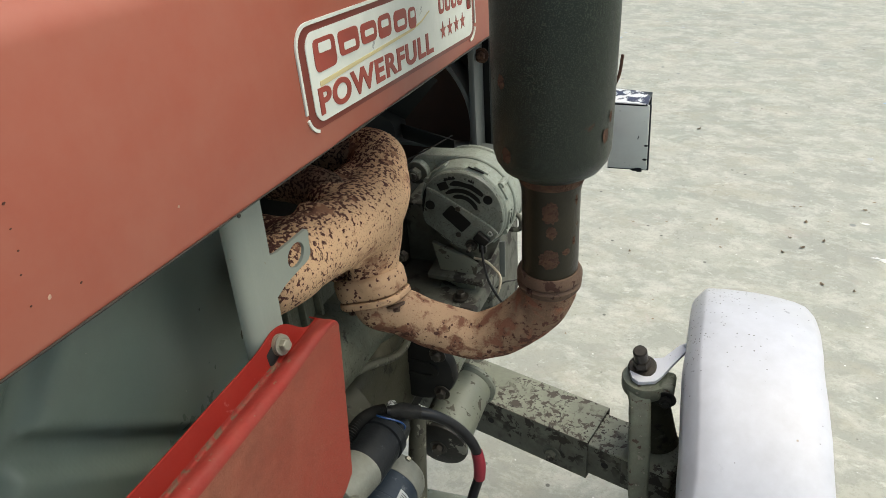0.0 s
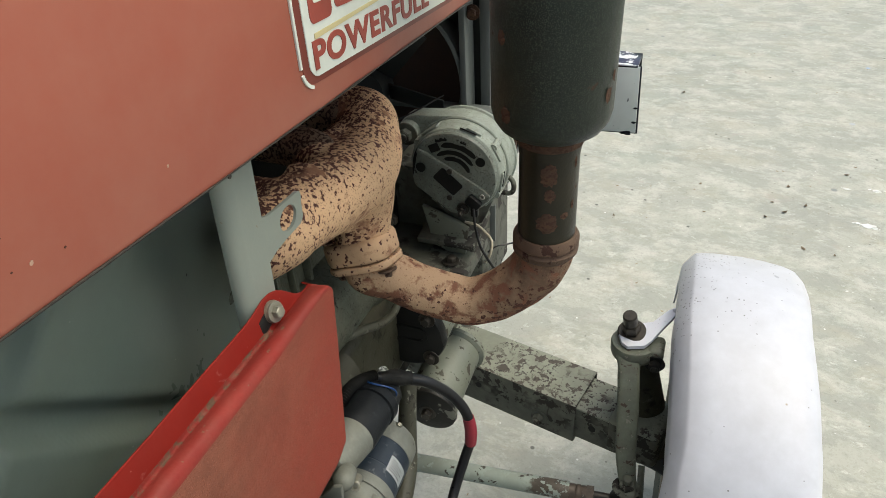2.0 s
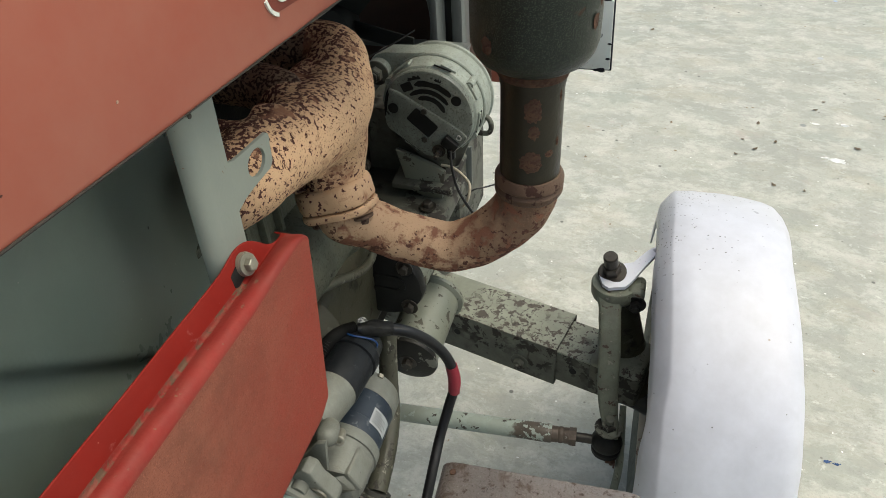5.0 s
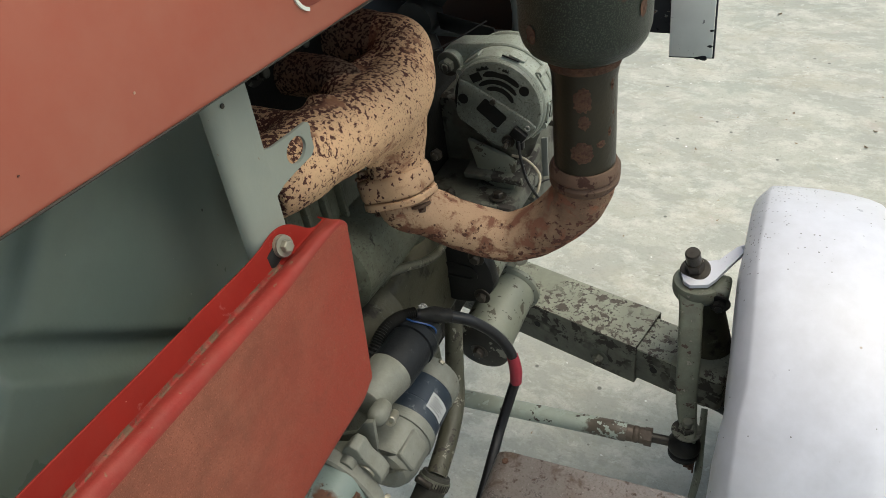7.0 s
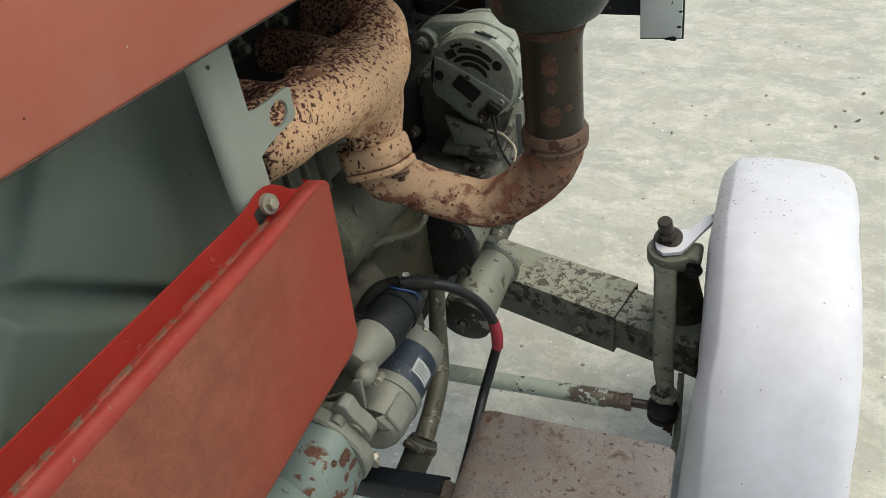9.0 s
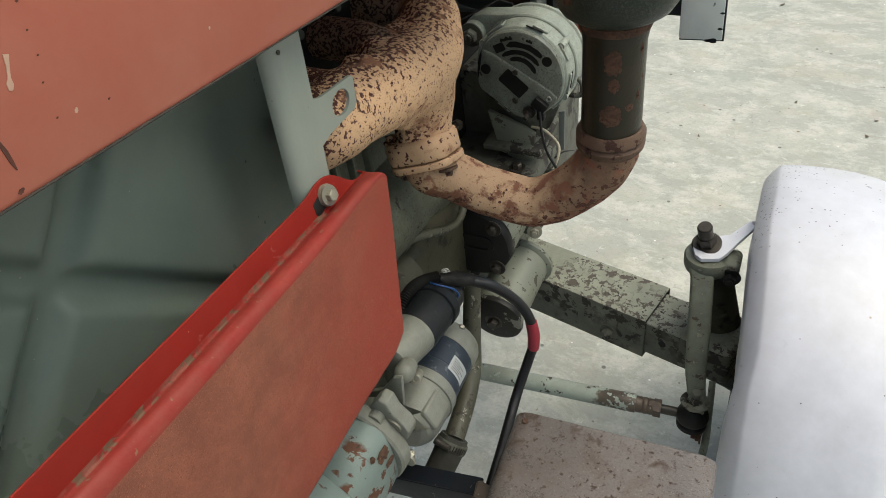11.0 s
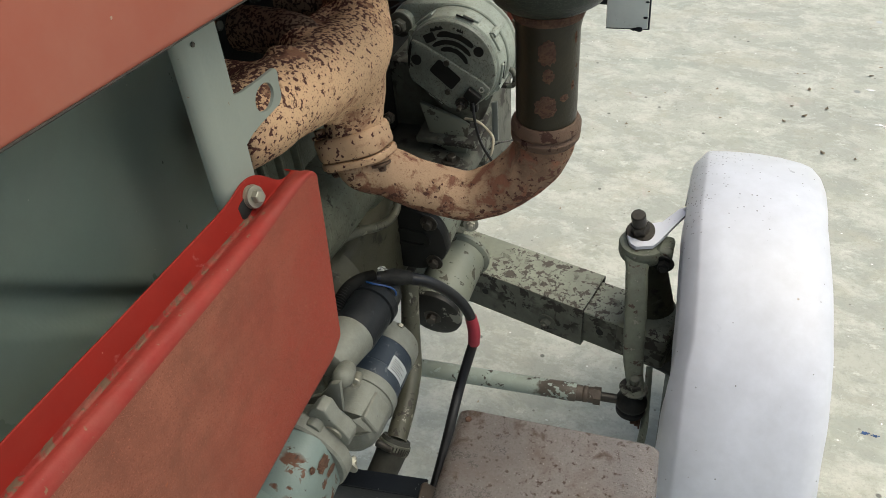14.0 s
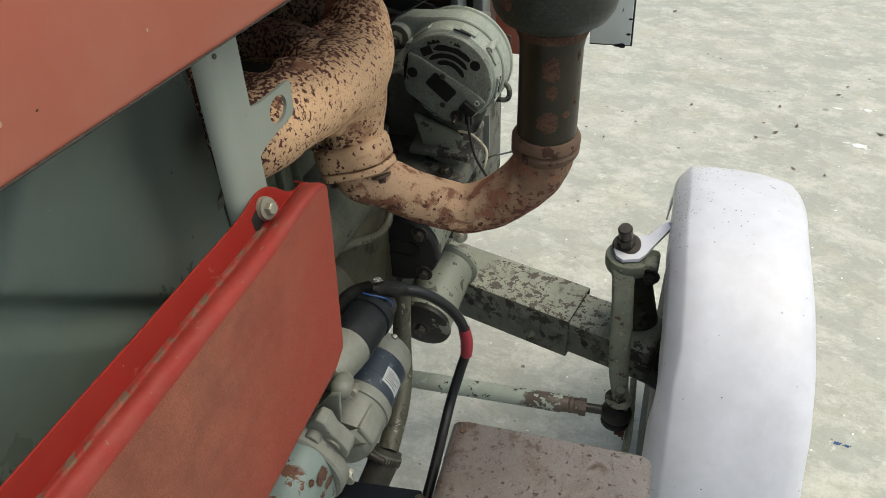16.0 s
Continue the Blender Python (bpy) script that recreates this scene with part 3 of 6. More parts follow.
def plate(bm, outline, thick, m, bevel=0.0, hole=None):
    """A sheet cut to an outline in the pose's xy, from z 0 to thick; a hole has as many points as the outline."""
    t = bmesh.new()
    n = len(outline)
    if hole:
        lo = [[t.verts.new((x, y, z)) for x, y in ring] for z in (0, thick) for ring in (outline, hole)]
        for i in range(n):
            j = (i + 1) % n
            t.faces.new((lo[0][i], lo[0][j], lo[1][j], lo[1][i]))
            t.faces.new((lo[2][i], lo[2][j], lo[3][j], lo[3][i]))
            t.faces.new((lo[0][i], lo[0][j], lo[2][j], lo[2][i]))
            t.faces.new((lo[1][i], lo[1][j], lo[3][j], lo[3][i]))
    else:
        a = [t.verts.new((x, y, 0)) for x, y in outline]
        b = [t.verts.new((x, y, thick)) for x, y in outline]
        t.faces.new(a[::-1])
        t.faces.new(b)
        for i in range(n):
            t.faces.new((a[i], a[(i + 1) % n], b[(i + 1) % n], b[i]))
    bmesh.ops.recalc_face_normals(t, faces=t.faces)
    if bevel:
        es = [e for e in t.edges if len(e.link_faces) == 2 and e.calc_face_angle(0) > 0.5]
        bmesh.ops.bevel(t, geom=es, offset=bevel, segments=2, profile=0.5, affect="EDGES")
    return join(bm, t, m)


def rounded(w, h, r, k=4, cx=0.0, cy=0.0):
    """Outline of a rectangle with round corners."""
    out = []
    for sx, sy, a0 in ((1, 1, 0), (-1, 1, 90), (-1, -1, 180), (1, -1, 270)):
        for i in range(k + 1):
            a = radians(a0 + 90 * i / k)
            out.append((cx + sx * (w / 2 - r) + r * math.cos(a), cy + sy * (h / 2 - r) + r * math.sin(a)))
    return out


def roughen(bm, amp, scale, seed=0.0):
    """Pushes the surface in and out a little, as a sand casting or a knocked sheet is."""
    bm.normal_update()
    moves = [(v, v.normal * amp * noise.noise(v.co * scale + Vector((seed, seed * 2, 0)))) for v in bm.verts]
    for v, d in moves:
        v.co += d
    return bm


def bolt(parent, at, axis, size, material=None, head=0.6, washer=True, shank=0.0, name="bolt", label=""):
    """A hexagon bolt head across flats of size, its washer below it and a stub of thread above."""
    m = axes(at, axis)
    bm = bmesh.new()
    h = 0.0
    if washer:
        lathe(bm, [(0, -0.0008), (size * 0.95, -0.0008), (size * 0.98, 0.0006), (size * 0.95, 0.002), (0, 0.002)], m, 20)
        h = 0.002
    top = h + size * head
    lathe(bm, [(0, h), (size * 0.577, h), (size * 0.577, top - size * 0.08), (size * 0.48, top), (0, top)], m, 6)
    if shank:
        lathe(bm, [(0, top - 0.001), (size * 0.33, top - 0.001), (size * 0.33, top + shank - 0.001), (size * 0.27, top + shank), (0, top + shank)], m, 14)
    return part(name, bm, material or M_BOLT, parent, label, sharp=25)


def mirrored(pts):
    return [(-x, y) for x, y in reversed(pts)]


# ---- ground ----
bm = bmesh.new()
bmesh.ops.create_grid(bm, x_segments=1, y_segments=1, size=1500)
tagged(part("ground", bm, concrete(), kind="structure"), "patchy stained old concrete yard floor")



def litter(name, count, material, size, label, seed):
    """Scraps scattered on the floor: thin, bent, uneven flakes."""
    rr = random.Random(seed)
    bm = bmesh.new()
    for _ in range(count):
        x, y = rr.uniform(-1.2, 2.6), rr.uniform(0.7, 5.5)
        s = size * rr.uniform(0.4, 1.3)
        a = rr.uniform(0, math.tau)
        n = rr.randint(5, 7)
        ring = []
        for i in range(n):
            r = s * rr.uniform(0.5, 1.0)
            b = math.tau * i / n
            p = Vector((r * math.cos(b) * 1.6, r * math.sin(b) * 0.8, 0.001 + s * 0.2 * rr.random()))
            p.rotate(Euler((0, 0, a)))
            ring.append(bm.verts.new(p + Vector((x, y, 0.001))))
        top = bm.verts.new((x, y, 0.002 + s * 0.2))
        for i in range(n):
            bm.faces.new((ring[i], ring[(i + 1) % n], top))
    tagged(part(name, bm, material, kind="stuff"), label)


litter("leaf_litter", 130, M_LEAF, 0.0042, "small dark dry leaf scraps strewn on concrete", 3)
litter("paint_flakes", 150, M_CHIP, 0.004, "tiny white paint flakes strewn on concrete", 8)


def dry_leaf(x, y, length, turn, curl, seed):
    """One curled, pointed leaf lying on the floor, ridged along its middle."""
    rr = random.Random(seed)
    bm = bmesh.new()
    n = 7
    rows = []
    for i in range(n + 1):
        t = i / n
        half = 0.34 * length * math.sin(math.pi * min(0.97, 0.06 + t)) ** 0.8 * rr.uniform(0.75, 1.1)
        lift = 0.0015 + curl * length * (2 * t - 1) ** 2
        rows.append([bm.verts.new(((t - 0.5) * length, half * q, lift + abs(q) * curl * half * 1.2)) for q in (-1, -0.5, 0, 0.5, 1)])
    for a, b in zip(rows, rows[1:]):
        for k in range(4):
            bm.faces.new((a[k], b[k], b[k + 1], a[k + 1]))
    bmesh.ops.solidify(bm, geom=bm.faces[:], thickness=0.0006)
    bmesh.ops.transform(bm, matrix=Matrix.Translation((x, y, 0.0005)) @ Matrix.Rotation(radians(turn), 4, "Z"), verts=bm.verts)
    tagged(part("dry_leaf", bm, M_LEAF, sharp=60), "small curled dark brown dry leaf on the concrete", "leaf", "dry leaves on the concrete")


LEAVES = ((-0.317, 2.773, 0.024), (-0.18, 2.806, 0.02), (0.021, 2.882, 0.032), (-0.294, 2.528, 0.03), (-0.166, 2.549, 0.014), (0.05, 2.655, 0.026), (0.355, 2.737, 0.044), (0.435, 2.808, 0.04),
          (0.413, 2.49, 0.042), (0.74, 2.823, 0.05), (0.61, 3.12, 0.04), (0.88, 3.119, 0.03), (0.374, 2.955, 0.045), (0.281, 2.682, 0.036), (0.309, 2.804, 0.03), (0.46, 2.98, 0.02),
          (-0.146, 2.104, 0.02), (-0.421, 1.935, 0.018), (0.331, 3.08, 0.024), (0.355, 3.086, 0.022), (0.652, 3.204, 0.03), (-0.131, 3.873, 0.05), (0.519, 2.471, 0.028))
for i, (x, y, size) in enumerate(LEAVES):
    dry_leaf(x, y, size * 0.55, 37 * i % 180, 0.1 + 0.05 * (i % 4), i)


def splash(x, y, size, material, label, seed):
    """A thin spatter of dried paint with stray drops."""
    rr = random.Random(seed)
    bm = bmesh.new()
    drops = [(0, 0, size)] + [(rr.uniform(-2.2, 2.2) * size, rr.uniform(-0.8, 0.8) * size, size * rr.uniform(0.12, 0.4)) for _ in range(7)]
    for dx, dy, r in drops:
        out = [(x + dx + r * q * math.cos(a) * 1.5, y + dy + r * q * math.sin(a)) for a, q in [(math.tau * k / 16, rr.uniform(0.6, 1.1)) for k in range(16)]]
        plate(bm, out, 0.0008, Matrix.Translation((0, 0, 0.0004)))
    tagged(part("paint_splash", bm, material), label, "paint splash", "paint splashes on the concrete")


splash(0.652, 2.718, 0.022, M_CHIP, "dried white paint splash on the concrete", 1)
splash(0.714, 3.01, 0.014, M_CHIP, "dried white paint splash on the concrete", 2)
splash(0.602, 3.0, 0.009, M_CHIP, "dried white paint splash on the concrete", 3)
splash(0.481, 1.268, 0.005, M_WIRE_BLUE, "small bright blue paint spot on the concrete", 4)
splash(0.504, 1.266, 0.004, M_WIRE_BLUE, "small bright blue paint spot on the concrete", 5)

# ---- tractor ----
tractor = new("tractor")
tractor.location = (-0.62, 0.6, 0)
PLACE["tractor"] = Vector((-0.62, 0.6, 0))
tagged(tractor, "old red farm tractor with rusty exhaust and white front mudguard", "tractor")
MID = -0.62  # the tractor's middle plane


# -- bonnet
def bonnet_bottom(y):
    return 1.3795 - 0.0577 * y


half = [(0.272, 0.012), (0.276, 0.0), (0.2895, -0.001), (0.291, 0.004), (0.291, 0.08), (0.291, 0.148), (0.2895, 0.155), (0.285, 0.162), (0.276, 0.169), (0.2, 0.184), (0.1, 0.196), (0, 0.199)]
bm = bmesh.new()
stations = [-0.55 + 0.05 * i for i in range(39)]
rows = []
for y in stations:
    nose = max(0.0, (y - 1.2) / 0.15)
    k = 1 - 0.16 * nose ** 2
    prof = [(x * k, z - 0.07 * nose ** 2 * (z / 0.2)) for x, z in half]
    rows.append([bm.verts.new((MID + x, y, bonnet_bottom(y) + z)) for x, z in prof + mirrored(prof)[1:]])
for a, b in zip(rows, rows[1:]):
    for i in range(len(a) - 1):
        bm.faces.new((a[i], a[i + 1], b[i + 1], b[i]))
bm.faces.new(rows[-1])
bonnet = part("bonnet", bm, M_BONNET, tractor, "faded dusty red sheet-metal bonnet", sharp=50)

bm = tube(bmesh.new(), [(MID + 0.2905, y, bonnet_bottom(y) - 0.0008) for y in (-0.5, 0.0, 0.5, 1.2)], 0.0008, 8, 12)
part("hem", roughen(bm, 0.0008, 120), M_OILY, bonnet, "thin dark bottom hem")



def paint_mark(name, line, widths, material, label):
    """A drip, nick or scratch on the bonnet's flat side: a thin tapering strip along points (y, z)."""
    left, right = [], []
    for i, ((y, z), w) in enumerate(zip(line, widths)):
        (y0, z0), (y1, z1) = line[max(0, i - 1)], line[min(len(line) - 1, i + 1)]
        n = Vector((z0 - z1, y1 - y0)).normalized() * w / 2
        left.append((y + n.x, z + n.y))
        right.append((y - n.x, z - n.y))
    bm = plate(bmesh.new(), left + right[::-1], 0.0005, Matrix(((0, 0, 1, MID + 0.291), (1, 0, 0, 0), (0, 1, 0, 0), (0, 0, 0, 1))))
    part(name, bm, material, bonnet, label)


paint_mark("paint_drip", [(0.187, 1.432), (0.1852, 1.427), (0.1832, 1.4225), (0.182, 1.4195), (0.181, 1.417)], [0.003, 0.0016, 0.0014, 0.0034, 0.0018], M_DRIP, "pale dried drip")
paint_mark("scratch", [(0.1635, 1.4), (0.1642, 1.394), (0.1642, 1.389), (0.1645, 1.384)], [0.0016, 0.0022, 0.002, 0.0006], M_DARK_NICK, "dark brown scratch")
for y, z, w in ((0.204, 1.45, 0.0016), (0.202, 1.437, 0.0009), (0.201, 1.425, 0.0009), (0.197, 1.413, 0.0009), (0.195, 1.395, 0.001), (0.226, 1.389, 0.0012), (0.161, 1.3742, 0.003)):
    paint_mark("nick", [(y - w * 0.5, z - w * 0.3), (y, z), (y + w * 0.6, z + w * 0.2)], [w * 0.4, w * 0.8, w * 0.3], M_DARK_NICK, "small dark nick")
for y, z, w in ((0.206, 1.393, 0.002), (0.309, 1.392, 0.0014)):
    paint_mark("fleck", [(y - w * 0.4, z - w * 0.5), (y, z), (y + w * 0.4, z + w * 0.6)], [w * 0.5, w, w * 0.4], M_DRIP, "small pale fleck")

# -- name sticker on the bonnet's side, its length along y
SX = -0.3288
stick = Matrix(((0, 0, 1, SX), (1, 0, 0, 0.481), (-0.08, 1, 0, 1.379), (0, 0, 0, 1)))


def on_side(lift):
    return stick @ Matrix.Translation((0, 0, lift))


def brushed(outline, amount, seed):
    """An outline with its edge worn a little uneven."""
    return [(x + amount * noise.noise(Vector((x * 90, y * 90, seed))), y + amount * noise.noise(Vector((x * 90, y * 90, seed + 9)))) for x, y in outline]


ring, inner = rounded(0.41, 0.0915, 0.02, 6, 0.19, 0.0372), rounded(0.4045, 0.086, 0.0175, 6, 0.19, 0.0372)
for lo, hi in ((-1, 5), (6, 14), (15, 19), (21, 26)):  # the line is worn through at the corners
    bm = plate(bmesh.new(), [ring[i % 28] for i in range(lo, hi + 1)] + [inner[i % 28] for i in range(hi, lo - 1, -1)], 0.0016, on_side(0.0))
    part("sticker_outline", bm, M_STICKER, bonnet, "thin white sticker border line, worn through at its corners")
part("sticker_margin", plate(bmesh.new(), rounded(0.402, 0.0845, 0.0172, 6, 0.19, 0.0372), 0.0004, on_side(0.0)), M_MARGIN, bonnet, "strip of unfaded darker red round the sticker")
bm = plate(bmesh.new(), brushed(rounded(0.384, 0.0745, 0.0135, 10, 0.191, 0.0372), 0.0007, 2), 0.0012, on_side(0.0))
sticker = part("sticker", bm, M_STICKER, bonnet, "worn white name sticker with red print")
for x, w, y0, y1, slot in ((0.009, 0.035, 0.041, 0.068, 0.7), (0.05, 0.036, 0.0455, 0.0665, 0.35), (0.0905, 0.031, 0.0465, 0.065, 0.5), (0.1255, 0.027, 0.0445, 0.066, 0.62), (0.16, 0.029, 0.0435, 0.0645, 0.4), (0.194, 0.018, 0.041, 0.0625, 0.66)):
    bm = plate(bmesh.new(), brushed(rounded(w, y1 - y0, 0.006, 5, x + w / 2, (y0 + y1) / 2), 0.0009, x), 0.0006, on_side(0.0012))
    part("name_mark", bm, M_LETTER, bonnet, "red block of the maker's mark")
    bm = plate(bmesh.new(), rounded(w * 0.56, (y1 - y0) * 0.3, 0.0018, 3, x + w * 0.5, y0 + (y1 - y0) * slot), 0.0004, on_side(0.0018))
    part("mark_slot", bm, M_STICKER, bonnet, "white slot in the maker's mark")
bm = bmesh.new()
pts = [(0.012, 0.0335), (0.05, 0.035), (0.088, 0.0365), (0.162, 0.0395), (0.2, 0.041), (0.225, 0.0445), (0.248, 0.0515)]
low = [(x, y - 0.0045 * (1 - i / 8)) for i, (x, y) in enumerate(pts)]
plate(bm, pts + low[::-1], 0.0005, on_side(0.0012))
part("stripe", bm, M_GOLD, bonnet, "yellowed curved stripe")
curve = bpy.data.curves.new("powerfull", "FONT")
curve.body, curve.size, curve.extrude, curve.space_character = "POWERFULL", 0.029, 0.0004, 1.1
curve.offset = 0.0009
text = bpy.data.objects.new("scratch_text", curve)
me = bpy.data.meshes.new_from_object(text)
bpy.data.objects.remove(text)
bm = bmesh.new()
bm.from_mesh(me)
wide = max(v.co.x for v in bm.verts)
bmesh.ops.transform(bm, matrix=on_side(0.0016) @ Matrix.Translation((0.005, 0.0065, 0)) @ Matrix.Diagonal((0.247 / wide, 1.06, 1, 1)), verts=bm.verts)
part("lettering", bm, M_LETTER, bonnet, "red capital lettering on the sticker")
for i in range(4):
    out = []
    for k in range(10):
        r, a = (0.0105 if k % 2 == 0 else 0.004), math.tau * k / 10 + math.pi / 2
        out.append((0.284 + 0.0213 * i + r * 0.85 * math.cos(a), 0.0225 + r * math.sin(a)))
    part("star", plate(bmesh.new(), out, 0.0005, on_side(0.0012)), M_LETTER, bonnet, "small red printed star")
for i in range(4):
    bm = plate(bmesh.new(), rounded(0.0155, 0.022, 0.005, 3, 0.283 + 0.0195 * i, 0.053), 0.0005, on_side(0.0012))
    part("model_mark", bm, M_LETTER, bonnet, "red block of the model mark")
    bm = plate(bmesh.new(), rounded(0.006, 0.012, 0.002, 3, 0.283 + 0.0195 * i, 0.053), 0.0004, on_side(0.0018))
    part("mark_slot", bm, M_STICKER, bonnet)
bm = plate(bmesh.new(), brushed(rounded(0.014, 0.036, 0.005, 6, 0.372, 0.05), 0.004, 5), 0.0007, on_side(0.0014))
part("grime_patch", bm, M_DIRT, bonnet, "brown grime worn into the sticker's end")

# -- inner sheet below the bonnet, with crossing pressed channels
def smooth_step(a, b, x):
    t = min(1, max(0, (x - a) / (b - a)))
    return t * t * (3 - 2 * t)


def channel(d, half_width, soft):
    return 1 - smooth_step(half_width - soft, half_width + soft, abs(d))


bm = bmesh.new()
NY, NZ = 210, 130
grid = []
for i in range(NY + 1):
    row = []
    for j in range(NZ + 1):
        y, z = -0.4 + 0.905 * i / NY, 0.93 + 0.5 * j / NZ
        u = (y - z + 1.075) * 0.707
        w = (y + z - 1.4515) * 0.707
        dip = max(channel(w, 0.0122, 0.007), channel(u, 0.0125, 0.008))
        x = -0.4 - 0.013 * dip - 0.4 * (math.sqrt((y - 0.29) ** 2 + 0.004) + y - 0.29) / 2 - 0.004 * math.sin(y * 9)
        row.append(bm.verts.new((x, y, z)))
    grid.append(row)
for a, b in zip(grid, grid[1:]):
    for j in range(NZ):
        bm.faces.new((a[j], b[j], b[j + 1], a[j + 1]))
bmesh.ops.solidify(bm, geom=bm.faces[:], thickness=0.002)
part("inner_side_panel", bm, M_GREY_SHEET, tractor, "grey-green pressed sheet behind the bonnet", sharp=60)

# Two unseen sheets added to keep stray light out of the engine bay.
bm = block(bmesh.new(), (0.003, 1.0, 0.5), Matrix.Translation((-0.84, 0.0, 1.18)), 0.0)
part("far_light_block", bm, M_GREY_SHEET, tractor, "grey-green sheet added unseen to block light from the far side")
bm = block(bmesh.new(), (0.44, 0.004, 0.62), Matrix.Translation((MID, -0.38, 1.13)), 0.0)
part("rear_light_block", bm, M_GREY_SHEET, tractor, "grey-green sheet added unseen to block light from behind")

# Hidden ledge added so that no light rises between panel and inner sheet.
bm = block(bmesh.new(), (0.062, 0.66, 0.006), Matrix.Translation((-0.372, 0.03, 1.012)), 0.0)
part("low_light_block", bm, M_GREY_SHEET, tractor, "grey-green ledge added unseen to block light from below")

# -- upright strap with its slotted tab
bm = bmesh.new()
prof = [(-0.372, 0.3835), (-0.3695, 0.3835), (-0.3648, 0.3858), (-0.3612, 0.391), (-0.36, 0.398), (-0.36, 0.4245), (-0.3632, 0.4245), (-0.3632, 0.399), (-0.3658, 0.3928), (-0.3695, 0.3885), (-0.372, 0.3875)]
rings = [[bm.verts.new((x - 0.0, y + dy, z)) for x, y in prof] for z, dy in ((1.08, -0.012), (1.2, -0.007), (1.33, 0.0), (1.46, 0.007))]
for a, b in zip(rings, rings[1:]):
    for i in range(len(prof)):
        bm.faces.new((a[i], a[(i + 1) % len(prof)], b[(i + 1) % len(prof)], b[i]))
bm.faces.new(rings[0])
bm.faces.new(rings[-1])
strap = part("support_strap", bm, M_STRAP, tractor, "pale grey painted upright support strap")
side = Matrix(((0, 0, 1, -0.3635), (1, 0, 0, 0), (0, 1, 0, 0), (0, 0, 0, 1)))
outer = [(0.4815, 1.262), (0.483, 1.266), (0.482, 1.271), (0.479, 1.273), (0.46, 1.274), (0.44, 1.2755), (0.425, 1.277), (0.417, 1.283), (0.416, 1.26), (0.419, 1.236), (0.423, 1.235), (0.43, 1.239), (0.445, 1.2405), (0.46, 1.241), (0.475, 1.2415), (0.4805, 1.246)]
HC = (0.458, 1.2575)


def edge_at(poly, mid, a):
    """Where the ray from mid at angle a leaves the polygon."""
    ca, sa = math.cos(a), math.sin(a)
    far = 0.0
    for (x0, y0), (x1, y1) in zip(poly, poly[1:] + poly[:1]):
        ex, ey = x1 - x0, y1 - y0
        det = ex * sa - ey * ca
        if abs(det) < 1e-12:
            continue
        dx, dy = x0 - mid[0], y0 - mid[1]
        t, s = (ex * dy - ey * dx) / det, (ca * dy - sa * dx) / det
        if t > 0 and -1e-6 <= s <= 1 + 1e-6:
            far = max(far, t)
    return (mid[0] + ca * far, mid[1] + sa * far)


turns = [math.tau * i / 72 for i in range(72)]
hole = [(HC[0] + 0.0135 * math.cos(a), HC[1] + 0.0115 * math.sin(a)) for a in turns]
part("tab", plate(bmesh.new(), [edge_at(outer, HC, a) for a in turns], 0.003, side, hole=hole), M_STRAP, strap, "welded tab with an oval slot")
bm = lathe(bmesh.new(), [(0, 0), (0.002, 0), (0.002, 0.0006), (0, 0.0006)], axes((-0.36, 0.396, 1.333), (1, 0, 0)), 12)
part("rivet_hole", bm, M_OILY, strap)


# -- lower red side panel: an upright flange with an ear, a rolled shoulder below it, and the flat face
def panel_front(z):
    return 0.436 + 0.14 * (z - 0.99)


SHOULDER = ((0.1, 0.0), (0.3, 0.0022), (0.52, 0.0038), (0.74, 0.0036), (0.9, 0.0015), (1.0, -0.0022))  # share of the way out, rise
FACE = (0.012, 0.03, 0.12, 0.35, 0.65, 0.9, 0.965, 0.99, 1.0)  # share of the way down
ys = [-0.3, -0.1, 0.0] + [0.04 * i for i in range(1, 9)] + [0.335, 0.35, 0.365, 0.38, 0.39, 0.4, 0.41, 0.42, 0.43, 0.438, 0.446, 0.453, 0.4585, 0.461]
bm = bmesh.new()
rows = []
for y in ys:
    yl = max(y, -0.1)
    gone = smooth_step(0.425, 0.447, y)  # the flange runs out past its ear
    rim = Vector((-0.335 - 0.0588 * yl, y, float(np.interp(y, (0.36, 0.38, 0.392, 0.404, 0.416, 0.427, 0.436, 0.447), (1.2105, 1.2105, 1.2135, 1.2138, 1.2095, 1.202, 1.194, 1.184))) if y > 0.36 else 1.2344 - 0.0665 * yl))
    root = Vector((-0.338 - 0.0347 * yl, y, 1.2009 - 0.0375 * yl))
    crest = Vector((-0.3285, y, 1.189 - float(np.interp(y, (0.44, 0.452, 0.458, 0.461), (0.0, 0.001, 0.006, 0.014)))))
    crest.z += 0.006 * smooth_step(0.36, 0.44, y)
    if gone:
        rim = rim.lerp(root, gone * 0.85)
    row = [rim, rim.lerp(root, 0.08), rim.lerp(root, 0.5), rim.lerp(root, 0.9), root]
    for q, rise in SHOULDER:
        row.append(root.lerp(crest, q) + Vector((0, 0, rise * (1 - 0.6 * gone))))
    floor_z = 0.985 - 0.068 * (0.4285 - min(y, 0.4285)) + 0.011 * smooth_step(0.44, 0.461, y)
    for q in FACE:
        z = crest.z - 0.0022 + (floor_z - crest.z) * q
        share = (panel_front(z) + 0.3) / (panel_front(1.19) + 0.3)
        x = -0.3285 + 0.0012 * math.sin(min(1, q * 3) * math.pi / 2) + (0.0 if q < 0.98 else -0.003)
        row.append(Vector((x, -0.3 + (y + 0.3) * share, z)))
    row.append(row[-1] + Vector((-0.012, 0, 0.002)))
    rows.append([bm.verts.new(p) for p in row])
